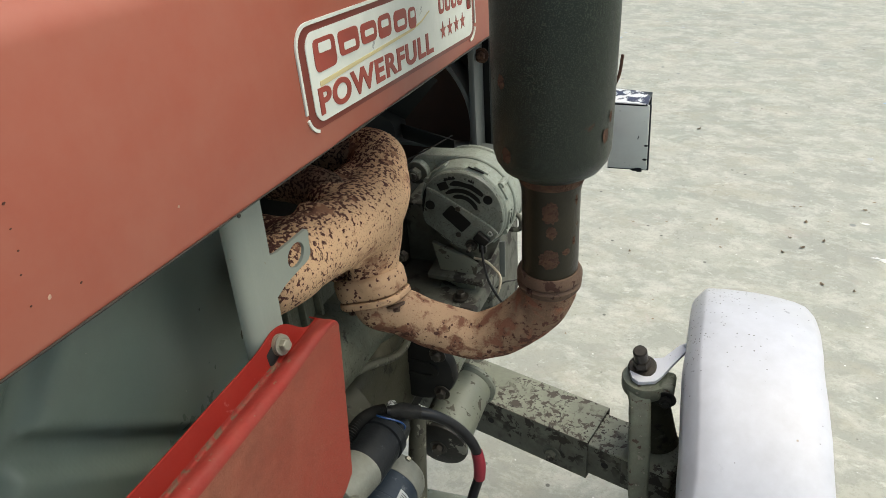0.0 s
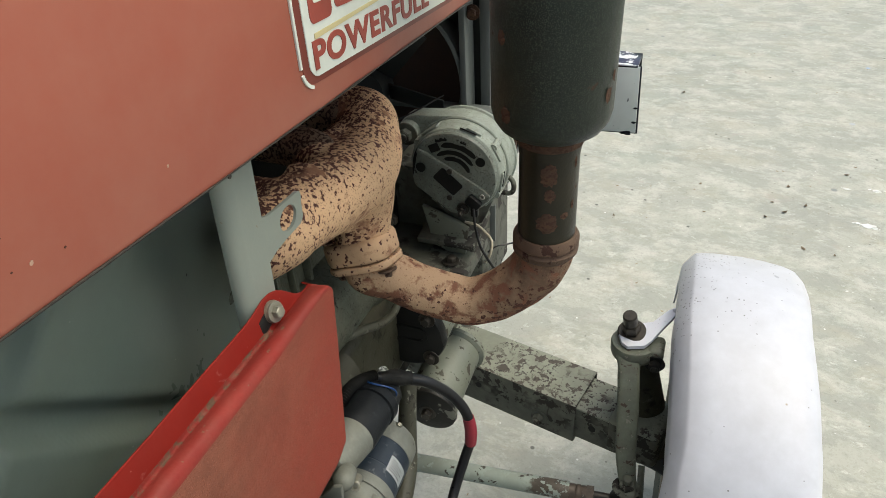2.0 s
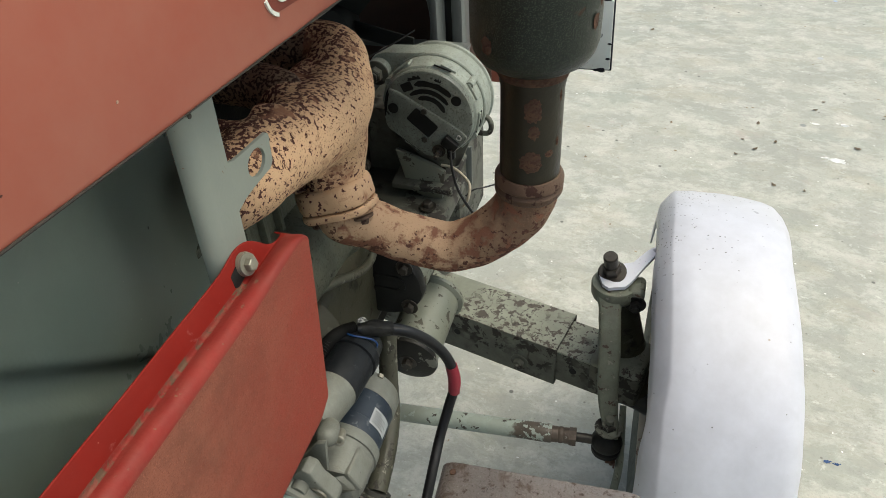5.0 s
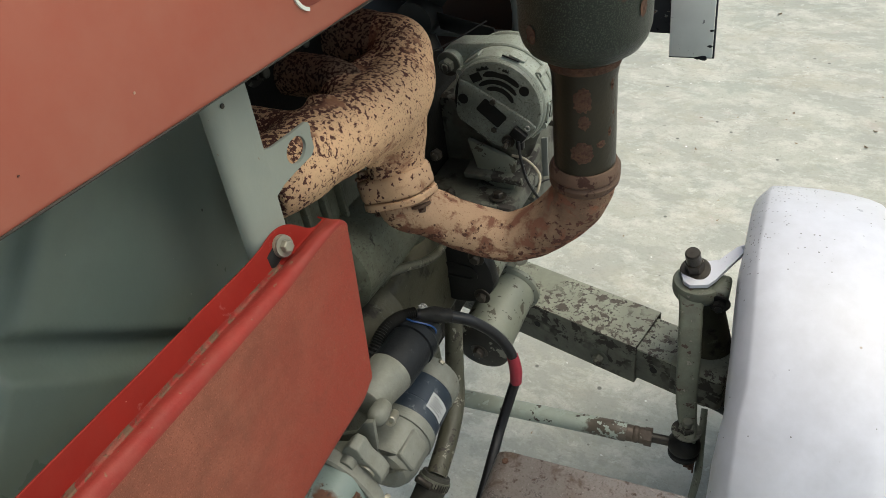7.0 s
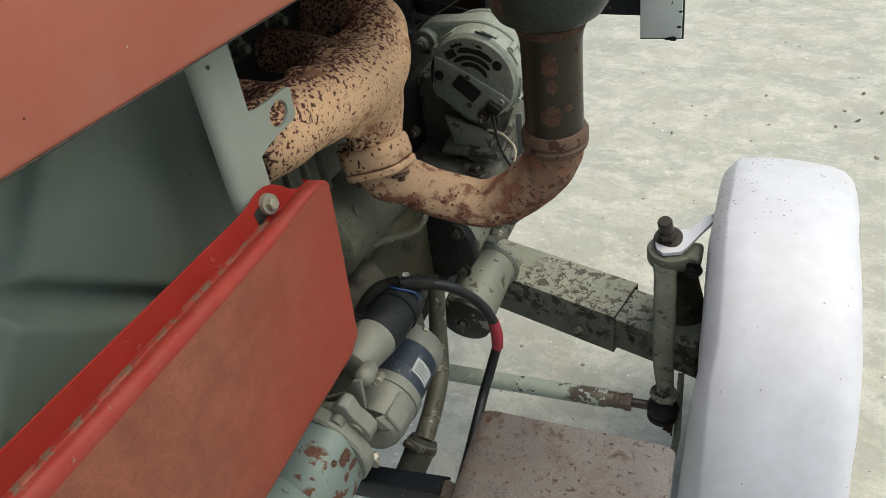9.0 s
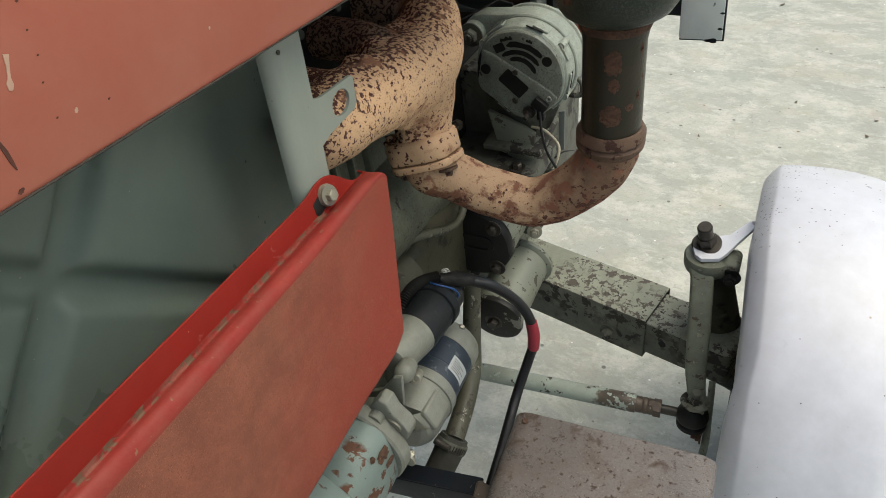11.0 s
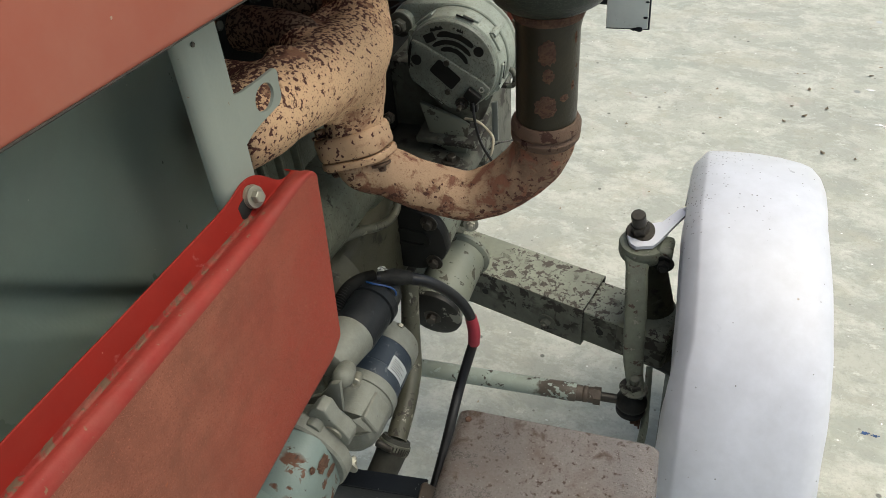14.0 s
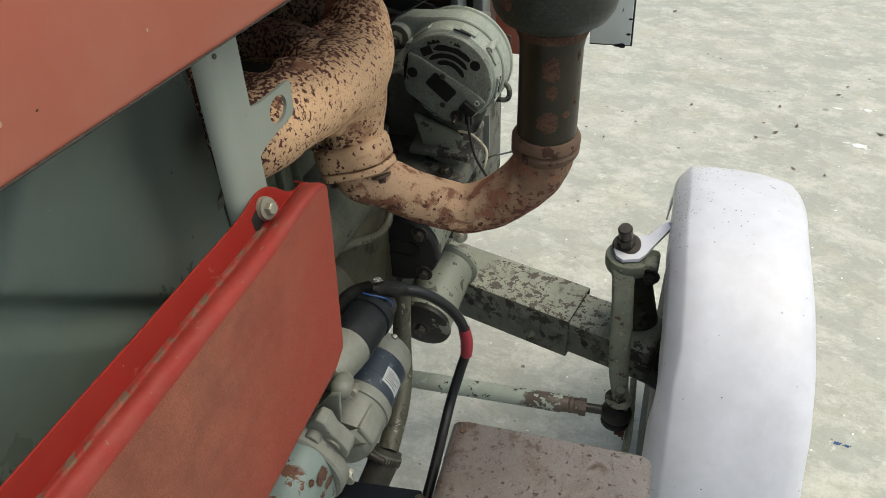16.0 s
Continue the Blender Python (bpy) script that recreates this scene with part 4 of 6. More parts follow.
for n, (a, b) in enumerate(zip(rows, rows[1:])):
    for k in range(len(a) - 1):
        fc = bm.faces.new((a[k], b[k], b[k + 1], a[k + 1]))
        near = b[0].co.y
        fc.material_index = 0 if k < 3 or (k < 5 and near > 0.4) else 3 if k in (3, 4) else 2 if k < 11 else 1
last = rows[-1]
back = [bm.verts.new((v.co.x - 0.009, v.co.y + 0.0015, v.co.z - 0.001)) for v in last]
for k in range(len(last) - 1):
    bm.faces.new((last[k], back[k], back[k + 1], last[k + 1]))
roughen(bm, 0.0009, 14)
panel = part("lower_side_panel", bm, [M_RED_EDGE, M_RED_DUSTY, M_RED_BEAD, M_DIRT], tractor, "dusty red lower side panel with folded edge", sharp=55)
m = panel.modifiers.new("sheet", "SOLIDIFY")
m.thickness, m.offset = 0.002, -1
bv = panel.modifiers.new("soft", "SUBSURF")
bv.levels = bv.render_levels = 2
BA = Vector((0.965, -0.08, 0.255)).normalized()
BP = Vector((-0.3542, 0.3995, 1.1992))
bm = lathe(bmesh.new(), [(0, -0.002), (0.0098, -0.002), (0.0102, 0.0002), (0.0096, 0.0016), (0, 0.0016)], axes(BP + BA * 0.0012, BA), 30)
part("washer", bm, M_RIM, panel, "tan flat washer")
bolt(panel, BP + BA * 0.003, BA, 0.0098, M_BOLT, head=0.62, label="zinc flange bolt")
bm = lathe(bmesh.new(), [(0, -0.005), (0.008, -0.005), (0.0095, -0.0025), (0.008, 0), (0, 0)], axes((-0.3615, 0.402, 1.2145), BA), 24)
part("grommet", bm, M_BLACK, panel, "black rubber grommet behind the flange")
bm = plate(bmesh.new(), rounded(0.031, 0.013, 0.0064, 6), 0.0016, axes(BP + Vector((-0.0004, -0.0065, -0.0018)), BA, (0, 0.97, 0.24)), bevel=0.0004)
part("bolt_slot", bm, M_BLACK, panel)

# ---- exhaust ----
bm = bmesh.new()
tube(bm, [(-0.424, 0.463, 1.207), (-0.419, 0.48, 1.206), (-0.4135, 0.51, 1.203), (-0.413, 0.53, 1.203), (-0.408, 0.6, 1.19), (-0.41, 0.655, 1.179), (-0.414, 0.695, 1.174), (-0.42, 0.73, 1.178), (-0.432, 0.757, 1.189), (-0.446, 0.781, 1.199), (-0.49, 0.786, 1.203), (-0.57, 0.786, 1.204)],
     [0.039, 0.0405, 0.0415, 0.042, 0.043, 0.046, 0.046, 0.0435, 0.0415, 0.0385, 0.035, 0.034], 28, 7)
tube(bm, [(-0.415, 0.62, 1.19), (-0.445, 0.65, 1.203), (-0.48, 0.67, 1.207), (-0.57, 0.675, 1.207)], [0.034, 0.027, 0.023, 0.023], 22, 6)
tube(bm, [(-0.45, 0.66, 1.2), (-0.45, 0.73, 1.195)], [0.022, 0.022], 16, 3)
tube(bm, [(-0.425, 0.535, 1.205), (-0.46, 0.532, 1.212), (-0.57, 0.53, 1.222)], [0.036, 0.03, 0.027], 20, 5)
tube(bm, [(-0.414, 0.678, 1.17), (-0.414, 0.682, 1.14), (-0.412, 0.676, 1.11), (-0.41, 0.668, 1.085), (-0.409, 0.665, 1.074)], [0.046, 0.044, 0.0375, 0.035, 0.036], 28, 6)
block(bm, (0.03, 0.05, 0.05), Matrix.Translation((-0.415, 0.645, 1.145)), 0.01)
block(bm, (0.028, 0.02, 0.012), Matrix.Translation((-0.42, 0.575, 1.235)), 0.004)
lathe(bm, [(0, 0), (0.012, 0), (0.0115, 0.007), (0.008, 0.01), (0, 0.01)], axes((-0.385, 0.695, 1.166), (0.8, -0.6, 0.1)), 14)
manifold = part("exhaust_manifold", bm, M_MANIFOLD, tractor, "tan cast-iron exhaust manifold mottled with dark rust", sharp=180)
mod = manifold.modifiers.new("cast", "REMESH")
mod.mode, mod.voxel_size, mod.use_smooth_shade = "VOXEL", 0.0032, True
mod = manifold.modifiers.new("fillet", "SMOOTH")
mod.factor, mod.iterations = 0.5, 14
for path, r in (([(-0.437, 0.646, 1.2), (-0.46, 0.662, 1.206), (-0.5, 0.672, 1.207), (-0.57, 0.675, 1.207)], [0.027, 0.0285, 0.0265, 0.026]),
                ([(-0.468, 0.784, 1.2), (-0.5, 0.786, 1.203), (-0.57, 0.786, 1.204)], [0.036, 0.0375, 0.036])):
    part("manifold_runner", roughen(tube(bmesh.new(), path, r, 24, 6), 0.0012, 45), M_RUNNER, manifold, "darker brown manifold runner", sharp=60)
neck = Vector((0.3, -0.22, -0.93)).normalized()
FC = Vector((-0.409, 0.664, 1.073))
for d, mat, nm in ((-0.02, M_NECK, "upper_flange"), (0.0105, M_NECK, "lower_flange")):
    bm = plate(bmesh.new(), [(x, y) for x, y in rounded(0.09, 0.078, 0.03, 6)], 0.0295 if d < 0 else 0.009, axes(FC + neck * d, neck, (1, 0, 0)), bevel=0.006 if d < 0 else 0.002)
    roughen(bm, 0.0018, 60)
    part(nm, bm, mat, manifold, sharp=50)
fm = axes(FC, neck, (1, 0, 0))
for dx, dy in ((-0.036, 0.004), (0.033, 0.012)):
    bolt(manifold, fm @ Vector((dx, dy, 0.025)), neck, 0.013, M_ELBOW_DARK, label="rusted flange bolt")
bolt(manifold, fm @ Vector((-0.034, 0.014, -0.02)), -neck, 0.012, M_MANIFOLD, label="rusted flange nut")

elbow_path = [FC + neck * 0.006, FC + neck * 0.026, (-0.371, 0.668, 1.036), (-0.341, 0.677, 1.018), (-0.309, 0.684, 1.007), (-0.277, 0.69, 1.001), (-0.247, 0.695, 1.011), (-0.218, 0.7, 1.033), (-0.196, 0.705, 1.058), (-0.186, 0.708, 1.08), (-0.184, 0.708, 1.095)]
bm = tube(bmesh.new(), [tuple(q) for q in elbow_path], [0.031, 0.031, 0.0315, 0.0315, 0.0315, 0.0315, 0.032, 0.033, 0.034, 0.034, 0.0335], 36, 8)
roughen(bm, 0.0012, 45)
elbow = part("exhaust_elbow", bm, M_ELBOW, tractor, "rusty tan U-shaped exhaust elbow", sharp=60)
up = axes((-0.184, 0.708, 1.088), (0, 0, 1))
bm = lathe(bmesh.new(), [(0.03, 0), (0.0355, 0.001), (0.039, 0.006), (0.0395, 0.011), (0.0365, 0.0145), (0.0395, 0.018), (0.0395, 0.024), (0.036, 0.03), (0.03, 0.031)], up, 40)
roughen(bm, 0.0007, 60)
part("collar", bm, M_ELBOW_DARK, elbow, "rusty brown joint collar")
bm = lathe(bmesh.new(), [(0, 1.11), (0.0335, 1.11), (0.0338, 1.13), (0.0335, 1.17), (0.0335, 1.222), (0.0352, 1.232), (0.0365, 1.244), (0, 1.248)], axes((-0.184, 0.708, 0), (0, 0, 1)), 40)
stack = part("exhaust_pipe", bm, M_STACK, tractor, "sooty dark exhaust pipe with rust scabs")
for a, z, w, h in ((-77, 1.209, 0.01, 0.015), (-74, 1.1835, 0.0068, 0.0085), (-78, 1.147, 0.0128, 0.0135), (-43, 1.1555, 0.0055, 0.0045), (-24, 1.1665, 0.0026, 0.006), (-20, 1.2195, 0.0025, 0.007)):
    bm = bmesh.new()
    n = 48
    mid = bm.verts.new((0, 0, 0))
    ring = []
    for k in range(n):
        b = math.tau * k / n
        r = 0.95 + 0.22 * noise.noise(Vector((3 * math.cos(b), 3 * math.sin(b), z * 50))) + 0.16 * noise.noise(Vector((9 * math.cos(b), 9 * math.sin(b), z * 90)))
        ang = radians(a) + w * r * math.cos(b) / 0.0342
        ring.append(bm.verts.new((-0.184 + 0.0339 * math.cos(ang), 0.708 + 0.0339 * math.sin(ang), z + h * r * math.sin(b))))
    mid.co = (-0.184 + 0.0352 * math.cos(radians(a)), 0.708 + 0.0352 * math.sin(radians(a)), z)
    for k in range(n):
        bm.faces.new((ring[k], ring[(k + 1) % n], mid))
    part("rust_scab", bm, M_RUST, stack, "raised rust scab")
MUF = axes((-0.184, 0.708, 0), (0, 0, 1))
bm = lathe(bmesh.new(), [(0.034, 1.245), (0.045, 1.249), (0.0555, 1.256), (0.0612, 1.265), (0.064, 1.276), (0.0647, 1.4), (0.0647, 1.68), (0.06, 1.695), (0.034, 1.702)], MUF, 64)
muffler = part("muffler", bm, M_MUFFLER, tractor, "dark green speckled upright muffler with rust spots", sharp=50)
bm = lathe(bmesh.new(), [(0.033, 1.234), (0.0365, 1.236), (0.038, 1.24), (0.0378, 1.245), (0.033, 1.247)], MUF, 40)
part("weld_bead", bm, M_RUST, muffler, "rusty weld bead")
for a, z, w, h in ((-123, 1.2845, 0.007, 0.0095), (-20, 1.302, 0.0055, 0.008), (-12, 1.32, 0.0035, 0.007), (-129, 1.3615, 0.006, 0.008)):
    bm = bmesh.new()
    n = 48
    ring = []
    for k in range(n):
        b = math.tau * k / n
        r = 0.95 + 0.3 * noise.noise(Vector((2 * math.cos(b), 2 * math.sin(b), z * 70 + a))) + 0.18 * noise.noise(Vector((8 * math.cos(b), 8 * math.sin(b), z * 70 + a)))
        ang = radians(a) + w * r * math.cos(b) / 0.0647
        ring.append(bm.verts.new((-0.184 + 0.06495 * math.cos(ang), 0.708 + 0.06495 * math.sin(ang), z + h * r * math.sin(b))))
    mid = bm.verts.new((-0.184 + 0.0656 * math.cos(radians(a)), 0.708 + 0.0656 * math.sin(radians(a)), z))
    for k in range(n):
        bm.faces.new((ring[k], ring[(k + 1) % n], mid))
    part("rust_spot", bm, M_RUST, muffler, "rust spot")
bm = tube(bmesh.new(), [(-0.184, 0.708, 1.69), (-0.184, 0.708, 1.85)], 0.03, 28, 2)
part("tail_pipe", bm, M_STACK, muffler)

# ---- engine ----
bm = bmesh.new()
block(bm, (0.27, 0.46, 0.58), Matrix.Translation((-0.62, 0.58, 0.83)), 0.012)
roughen(bm, 0.002, 20)
engine = part("engine_block", bm, M_CAST, tractor, "grimy green-grey cast engine block", sharp=40)
for y, z0, z1 in ((0.5, 0.98, 1.11), (0.535, 0.98, 1.11), (0.57, 0.97, 1.11), (0.605, 0.97, 1.1), (0.64, 0.97, 1.1)):
    part("rib", block(bmesh.new(), (0.014, 0.008, z1 - z0), Matrix.Translation((-0.482, y, (z0 + z1) / 2)), 0.003), M_CAST, engine)
part("ledge", block(bmesh.new(), (0.014, 0.24, 0.012), Matrix.Translation((-0.482, 0.57, 1.115)), 0.003), M_CAST, engine)
bm = lathe(bmesh.new(), [(0, 0.003), (0.0095, 0.003), (0.0105, 0.0015), (0.0125, 0.0015), (0.0135, -0.004), (0, -0.004)], axes((-0.476, 0.678, 0.991), (1, -0.1, 0.1)), 28)
part("core_plug", bm, M_CAST, engine, "round pressed core plug")
bm = bmesh.new()
lathe(bm, [(0, 0.0), (0.055, 0.0), (0.068, 0.01), (0.07, 0.05), (0.07, 0.16), (0.078, 0.17), (0.078, 0.185), (0, 0.185)], axes((-0.5, 0.585, 0.965), (0, 1, -0.03)), 36)
roughen(bm, 0.002, 25)
part("gear_case", bm, M_CAST, engine, "rounded grey-green timing gear case", sharp=45)
bm = bmesh.new()
lathe(bm, [(0, 0.0), (0.05, 0.0), (0.062, 0.01), (0.064, 0.1), (0.0, 0.12)], axes((-0.5, 0.56, 0.83), (0.1, 1, 0)), 32)
block(bm, (0.05, 0.34, 0.2), Matrix.Translation((-0.495, 0.74, 0.76)), 0.02, 3)
roughen(bm, 0.003, 22)
part("crankcase", bm, M_SUMP, engine, "grimy rounded crankcase wall", sharp=45)
bm = bmesh.new()
block(bm, (0.2, 0.52, 0.16), Matrix.Translation((-0.64, 0.55, 1.195)), 0.01)
block(bm, (0.14, 0.46, 0.05), Matrix.Translation((-0.66, 0.54, 1.3)), 0.015, 3)
roughen(bm, 0.0015, 25)
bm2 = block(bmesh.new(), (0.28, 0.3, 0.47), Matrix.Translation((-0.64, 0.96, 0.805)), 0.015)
part("timing_cover", roughen(bm2, 0.002, 20), M_BAY_BLACK, tractor, "near-black timing cover behind the alternator", sharp=40)
head = part("cylinder_head", bm, M_BAY_BLACK, tractor, "near-black cylinder head under the bonnet", sharp=40)
for y in (0.46, 0.54, 0.62, 0.7, 0.78):
    bolt(head, (-0.541, y, 1.235), (1, 0, 0), 0.018, M_AXLE_SIDE, shank=0.008)
for y, z in ((0.53, 1.222), (0.675, 1.207), (0.786, 1.204)):
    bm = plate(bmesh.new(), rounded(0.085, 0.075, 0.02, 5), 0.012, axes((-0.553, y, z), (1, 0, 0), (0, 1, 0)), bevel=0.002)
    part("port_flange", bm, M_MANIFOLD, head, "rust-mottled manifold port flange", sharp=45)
bolt(head, (-0.54, 0.8, 1.262), (1, -0.3, 0.2), 0.016, M_BOLT, shank=0.014, label="manifold stud and nut")

upright = Matrix(((1, 0, 0, 0), (0, 0, 1, 0), (0, 1, 0, 0), (0, 0, 0, 1)))  # plan x, z; thickness along y
# -- alternator
AX, AY, AZ = -0.366, 0.89, 1.07
rear = axes((AX, AY, AZ), (0, -1, 0), (0, 0, 1))
front = axes((AX, AY, AZ), (0, 1, 0), (0, 0, 1))
bm = lathe(bmesh.new(), [(0, 0.004), (0.0655, 0.004), (0.069, 0.007), (0.0712, 0.016), (0.0722, 0.03), (0.0722, 0.064), (0.058, 0.078), (0.03, 0.086), (0.012, 0.13), (0, 0.13)], front, 64)
alternator = part("alternator", bm, M_ALT, tractor, "grey painted alternator with chipped cooling slots", sharp=35)
bm = lathe(bmesh.new(), [(0.07, 0.033), (0.0735, 0.033), (0.0752, 0.0345), (0.076, 0.04), (0.0765, 0.062), (0.079, 0.064), (0.079, 0.069), (0.07, 0.072)], front, 64)
part("drive_end_frame", roughen(bm, 0.0006, 40), M_ALT, alternator, "broad cast ring round the shell", sharp=35)
for deg, w in ((100, 0.03), (62, 0.026), (133, 0.024), (24, 0.024), (172, 0.03), (-35, 0.03), (-75, 0.03), (-118, 0.03), (-155, 0.03)):
    m = front @ Matrix.Rotation(radians(deg), 4, "Z") @ Matrix.Translation((0.0707, 0, 0.02)) @ Matrix.Rotation(radians(-3), 4, "Y")
    part("shell_pad", block(bmesh.new(), (0.0036, w, 0.019), m, 0.0012), M_ALT, alternator)
for deg, w in ((97, 0.026), (136, 0.012), (118, 0.01)):
    m = front @ Matrix.Rotation(radians(deg), 4, "Z") @ Matrix.Translation((0.0728, 0, 0.0165))
    part("shell_slot", block(bmesh.new(), (0.0018, w, 0.0028), m, 0.0006), M_BLACK, alternator, "black gap in the shell")
m = front @ Matrix.Rotation(radians(18), 4, "Z") @ Matrix.Translation((0.07, 0, 0.0085)) @ Matrix.Rotation(radians(-24), 4, "Y")
part("shell_slot", block(bmesh.new(), (0.002, 0.026, 0.0065), m, 0.0008), M_BAY_BLACK, alternator, "dark side slot")


def clipped(r, cuts, n=72):
    """A disc outline cut by chords, each a direction in degrees and a distance."""
    out = []
    for i in range(n):
        a = math.tau * i / n
        q = r
        for deg, d in cuts:
            c = math.cos(a - radians(deg))
            if c > 0 and q * c > d:
                q = d / c
        out.append((q * math.cos(a), q * math.sin(a)))
    return out


flat = Matrix.Translation((AX, AY + 0.005, AZ)) @ Matrix(((1, 0, 0, 0), (0, 0, -1, 0), (0, 1, 0, 0), (0, 0, 0, 1)))
bm = plate(bmesh.new(), clipped(0.0668, ((-125, 0.0625),)), 0.0075, flat, bevel=0.002)
part("cover_gap", bm, M_BAY_BLACK, alternator, "dark gap under the end cover")
bm = plate(bmesh.new(), clipped(0.0672, ((-125, 0.0585), (168, 0.062))), 0.0115, flat, bevel=0.003)
part("rear_cover", bm, M_ALT_FACE, alternator, "grey slotted end cover", sharp=35)
bm = plate(bmesh.new(), clipped(0.0655, ((-125, 0.056), (168, 0.0595), (60, 0.009))), 0.0055, flat @ Matrix.Translation((0, 0, 0.0095)), bevel=0.0022)
part("terminal_plate", bm, M_ALT_FACE, alternator, "raised grey half cover", sharp=35)


def on_face(x, z, lift=0.0):
    return Matrix.Translation((AX + x, AY - 0.0064 - lift, AZ + z)) @ Matrix(((1, 0, 0, 0), (0, 0, -1, 0), (0, 1, 0, 0), (0, 0, 0, 1)))


def arc_slot(r, w, a0, a1, ragged=0.0):
    """An arc-shaped opening with rounded ends and perhaps a broken outer edge."""
    n, out = 18, []
    for side_r, turned_back in ((r, False), (r + w, True)):
        for i in range(n + 1):
            q = i / n if not turned_back else 1 - i / n
            e = min(q, 1 - q) * n
            inset = 0.0 if e >= 2 else 0.28 * w * (2 - e) / 2
            rr = side_r + inset if not turned_back else side_r - inset + ragged * noise.noise(Vector((q * 9, r * 300, 0)))
            a = radians(a0 + (a1 - a0) * q)
            out.append((rr * math.cos(a), rr * math.sin(a)))
    return out


for r, w, a0, a1, ragged in ((0.0235, 0.0068, 16, 114, 0.0008), (0.0338, 0.0068, 32, 128, 0.0008), (0.0445, 0.0078, 42, 109, 0.0018)):
    part("cooling_slot", plate(bmesh.new(), arc_slot(r, w, a0, a1, ragged), 0.0012, on_face(0, 0)), M_BLACK, alternator, "black cooling slot")
for r, w, a0, a1 in ((0.0555, 0.004, 96, 116), (0.056, 0.0035, 66, 76)):
    part("worn_edge", plate(bmesh.new(), arc_slot(r, w, a0, a1, 0.003), 0.0012, on_face(0, 0)), M_BLACK, alternator, "black bare edge where paint has chipped")
part("edge_gap", plate(bmesh.new(), arc_slot(0.0595, 0.0042, 152, 193, 0.0012), 0.0014, on_face(0, 0, 0.0002)), M_BLACK, alternator, "black gap at the cover's edge")
part("window", plate(bmesh.new(), rounded(0.0165, 0.0125, 0.0015), 0.0012, on_face(-0.027, 0.0415) @ Matrix.Rotation(radians(25), 4, "Z")), M_BLACK, alternator, "small square opening")
part("data_plate", plate(bmesh.new(), rounded(0.0425, 0.025, 0.0035), 0.0012, on_face(-0.0065, -0.0105, 0.0036) @ Matrix.Rotation(radians(-41), 4, "Z")), M_BLACK, alternator, "black worn data plate")
for x, z, r, lift in ((-0.049, 0.008, 0.0078, 0.0036), (0.044, 0.027, 0.0074, 0.0)):
    part("cover_hole", lathe(bmesh.new(), [(0, 0), (r, 0), (r, 0.0012), (0, 0.0012)], on_face(x, z, lift), 22), M_BLACK, alternator)
for x, z in ((-0.003, 0.0075), (-0.005, -0.038)):
    bolt(alternator, (AX + x, AY - 0.0098, AZ + z), (0, -1, 0), 0.0085, M_OILY, head=0.35, washer=False, label="dark screw head")
for x, z in ((-0.046, -0.009), (0.027, -0.022)):  # cast letters too worn to read
    for k in range(4):
        part("cast_mark", block(bmesh.new(), (0.0012, 0.0045, 0.0008), on_face(x + 0.0035 * k, z - 0.0022 * k, 0.0038) @ Matrix.Rotation(radians(-30), 4, "Z"), 0.0002), M_ALT_FACE, alternator)
bolt(alternator, (AX + 0.016, AY - 0.0105, AZ - 0.054), (0, -1, -0.1), 0.0105, M_OILY, shank=0.01, label="terminal stud and nut")
bm = block(bmesh.new(), (0.024, 0.012, 0.017), Matrix.Translation((AX + 0.034, AY - 0.0125, AZ - 0.039)) @ Matrix.Rotation(radians(38), 4, "Y"), 0.003)
block(bm, (0.012, 0.01, 0.022), Matrix.Translation((AX + 0.035, AY - 0.0115, AZ - 0.053)), 0.003)
part("terminal_cover", bm, M_BLACK, alternator, "black terminal cover")
bm = lathe(bmesh.new(), [(0.0022, 0), (0.0045, 0), (0.0042, 0.0015), (0.0024, 0.0015)], on_face(0.047, -0.029, 0.0036), 18)
part("terminal_eye", bm, M_BRIGHT, alternator, "small pale terminal ring")
for deg in (36, 150, 250, 330):
    b = radians(deg)
    bm = tube(bmesh.new(), [(AX + 0.0715 * math.cos(b), AY + 0.012, AZ + 0.0715 * math.sin(b)), (AX + 0.0715 * math.cos(b), AY + 0.07, AZ + 0.0715 * math.sin(b))], 0.0055, 12, 1)
    part("through_bolt", bm, M_ALT, alternator)
bm = lathe(bmesh.new(), [(0, 0.085), (0.03, 0.088), (0.03, 0.093), (0.024, 0.099), (0.03, 0.106), (0.03, 0.11), (0, 0.11)], front, 32)
part("pulley", bm, M_OILY, alternator, "dark belt pulley")
# its upper arm and lug
bm = plate(bmesh.new(), [(-0.463, 1.126), (-0.45, 1.1365), (-0.437, 1.141), (-0.41, 1.1425), (-0.38, 1.1455), (-0.355, 1.1455), (-0.36, 1.136), (-0.385, 1.135), (-0.41, 1.127), (-0.424, 1.118), (-0.431, 1.106), (-0.445, 1.1)], 0.03, Matrix.Translation((0, 0.924, 0)) @ upright, bevel=0.0035)
lathe(bm, [(0, -0.01), (0.0165, -0.01), (0.0175, -0.006), (0.0175, 0.04), (0, 0.04)], axes((-0.448, 0.92, 1.1145), (0, 1, 0)), 28)
roughen(bm, 0.0008, 50)
arm = part("alternator_arm", bm, M_ALT, tractor, "pale grey cast alternator adjusting arm")
bolt(arm, (-0.448, 0.91, 1.1145), (0, -1, 0), 0.019, M_AXLE_SIDE, shank=0.004, label="large grimy pivot bolt")
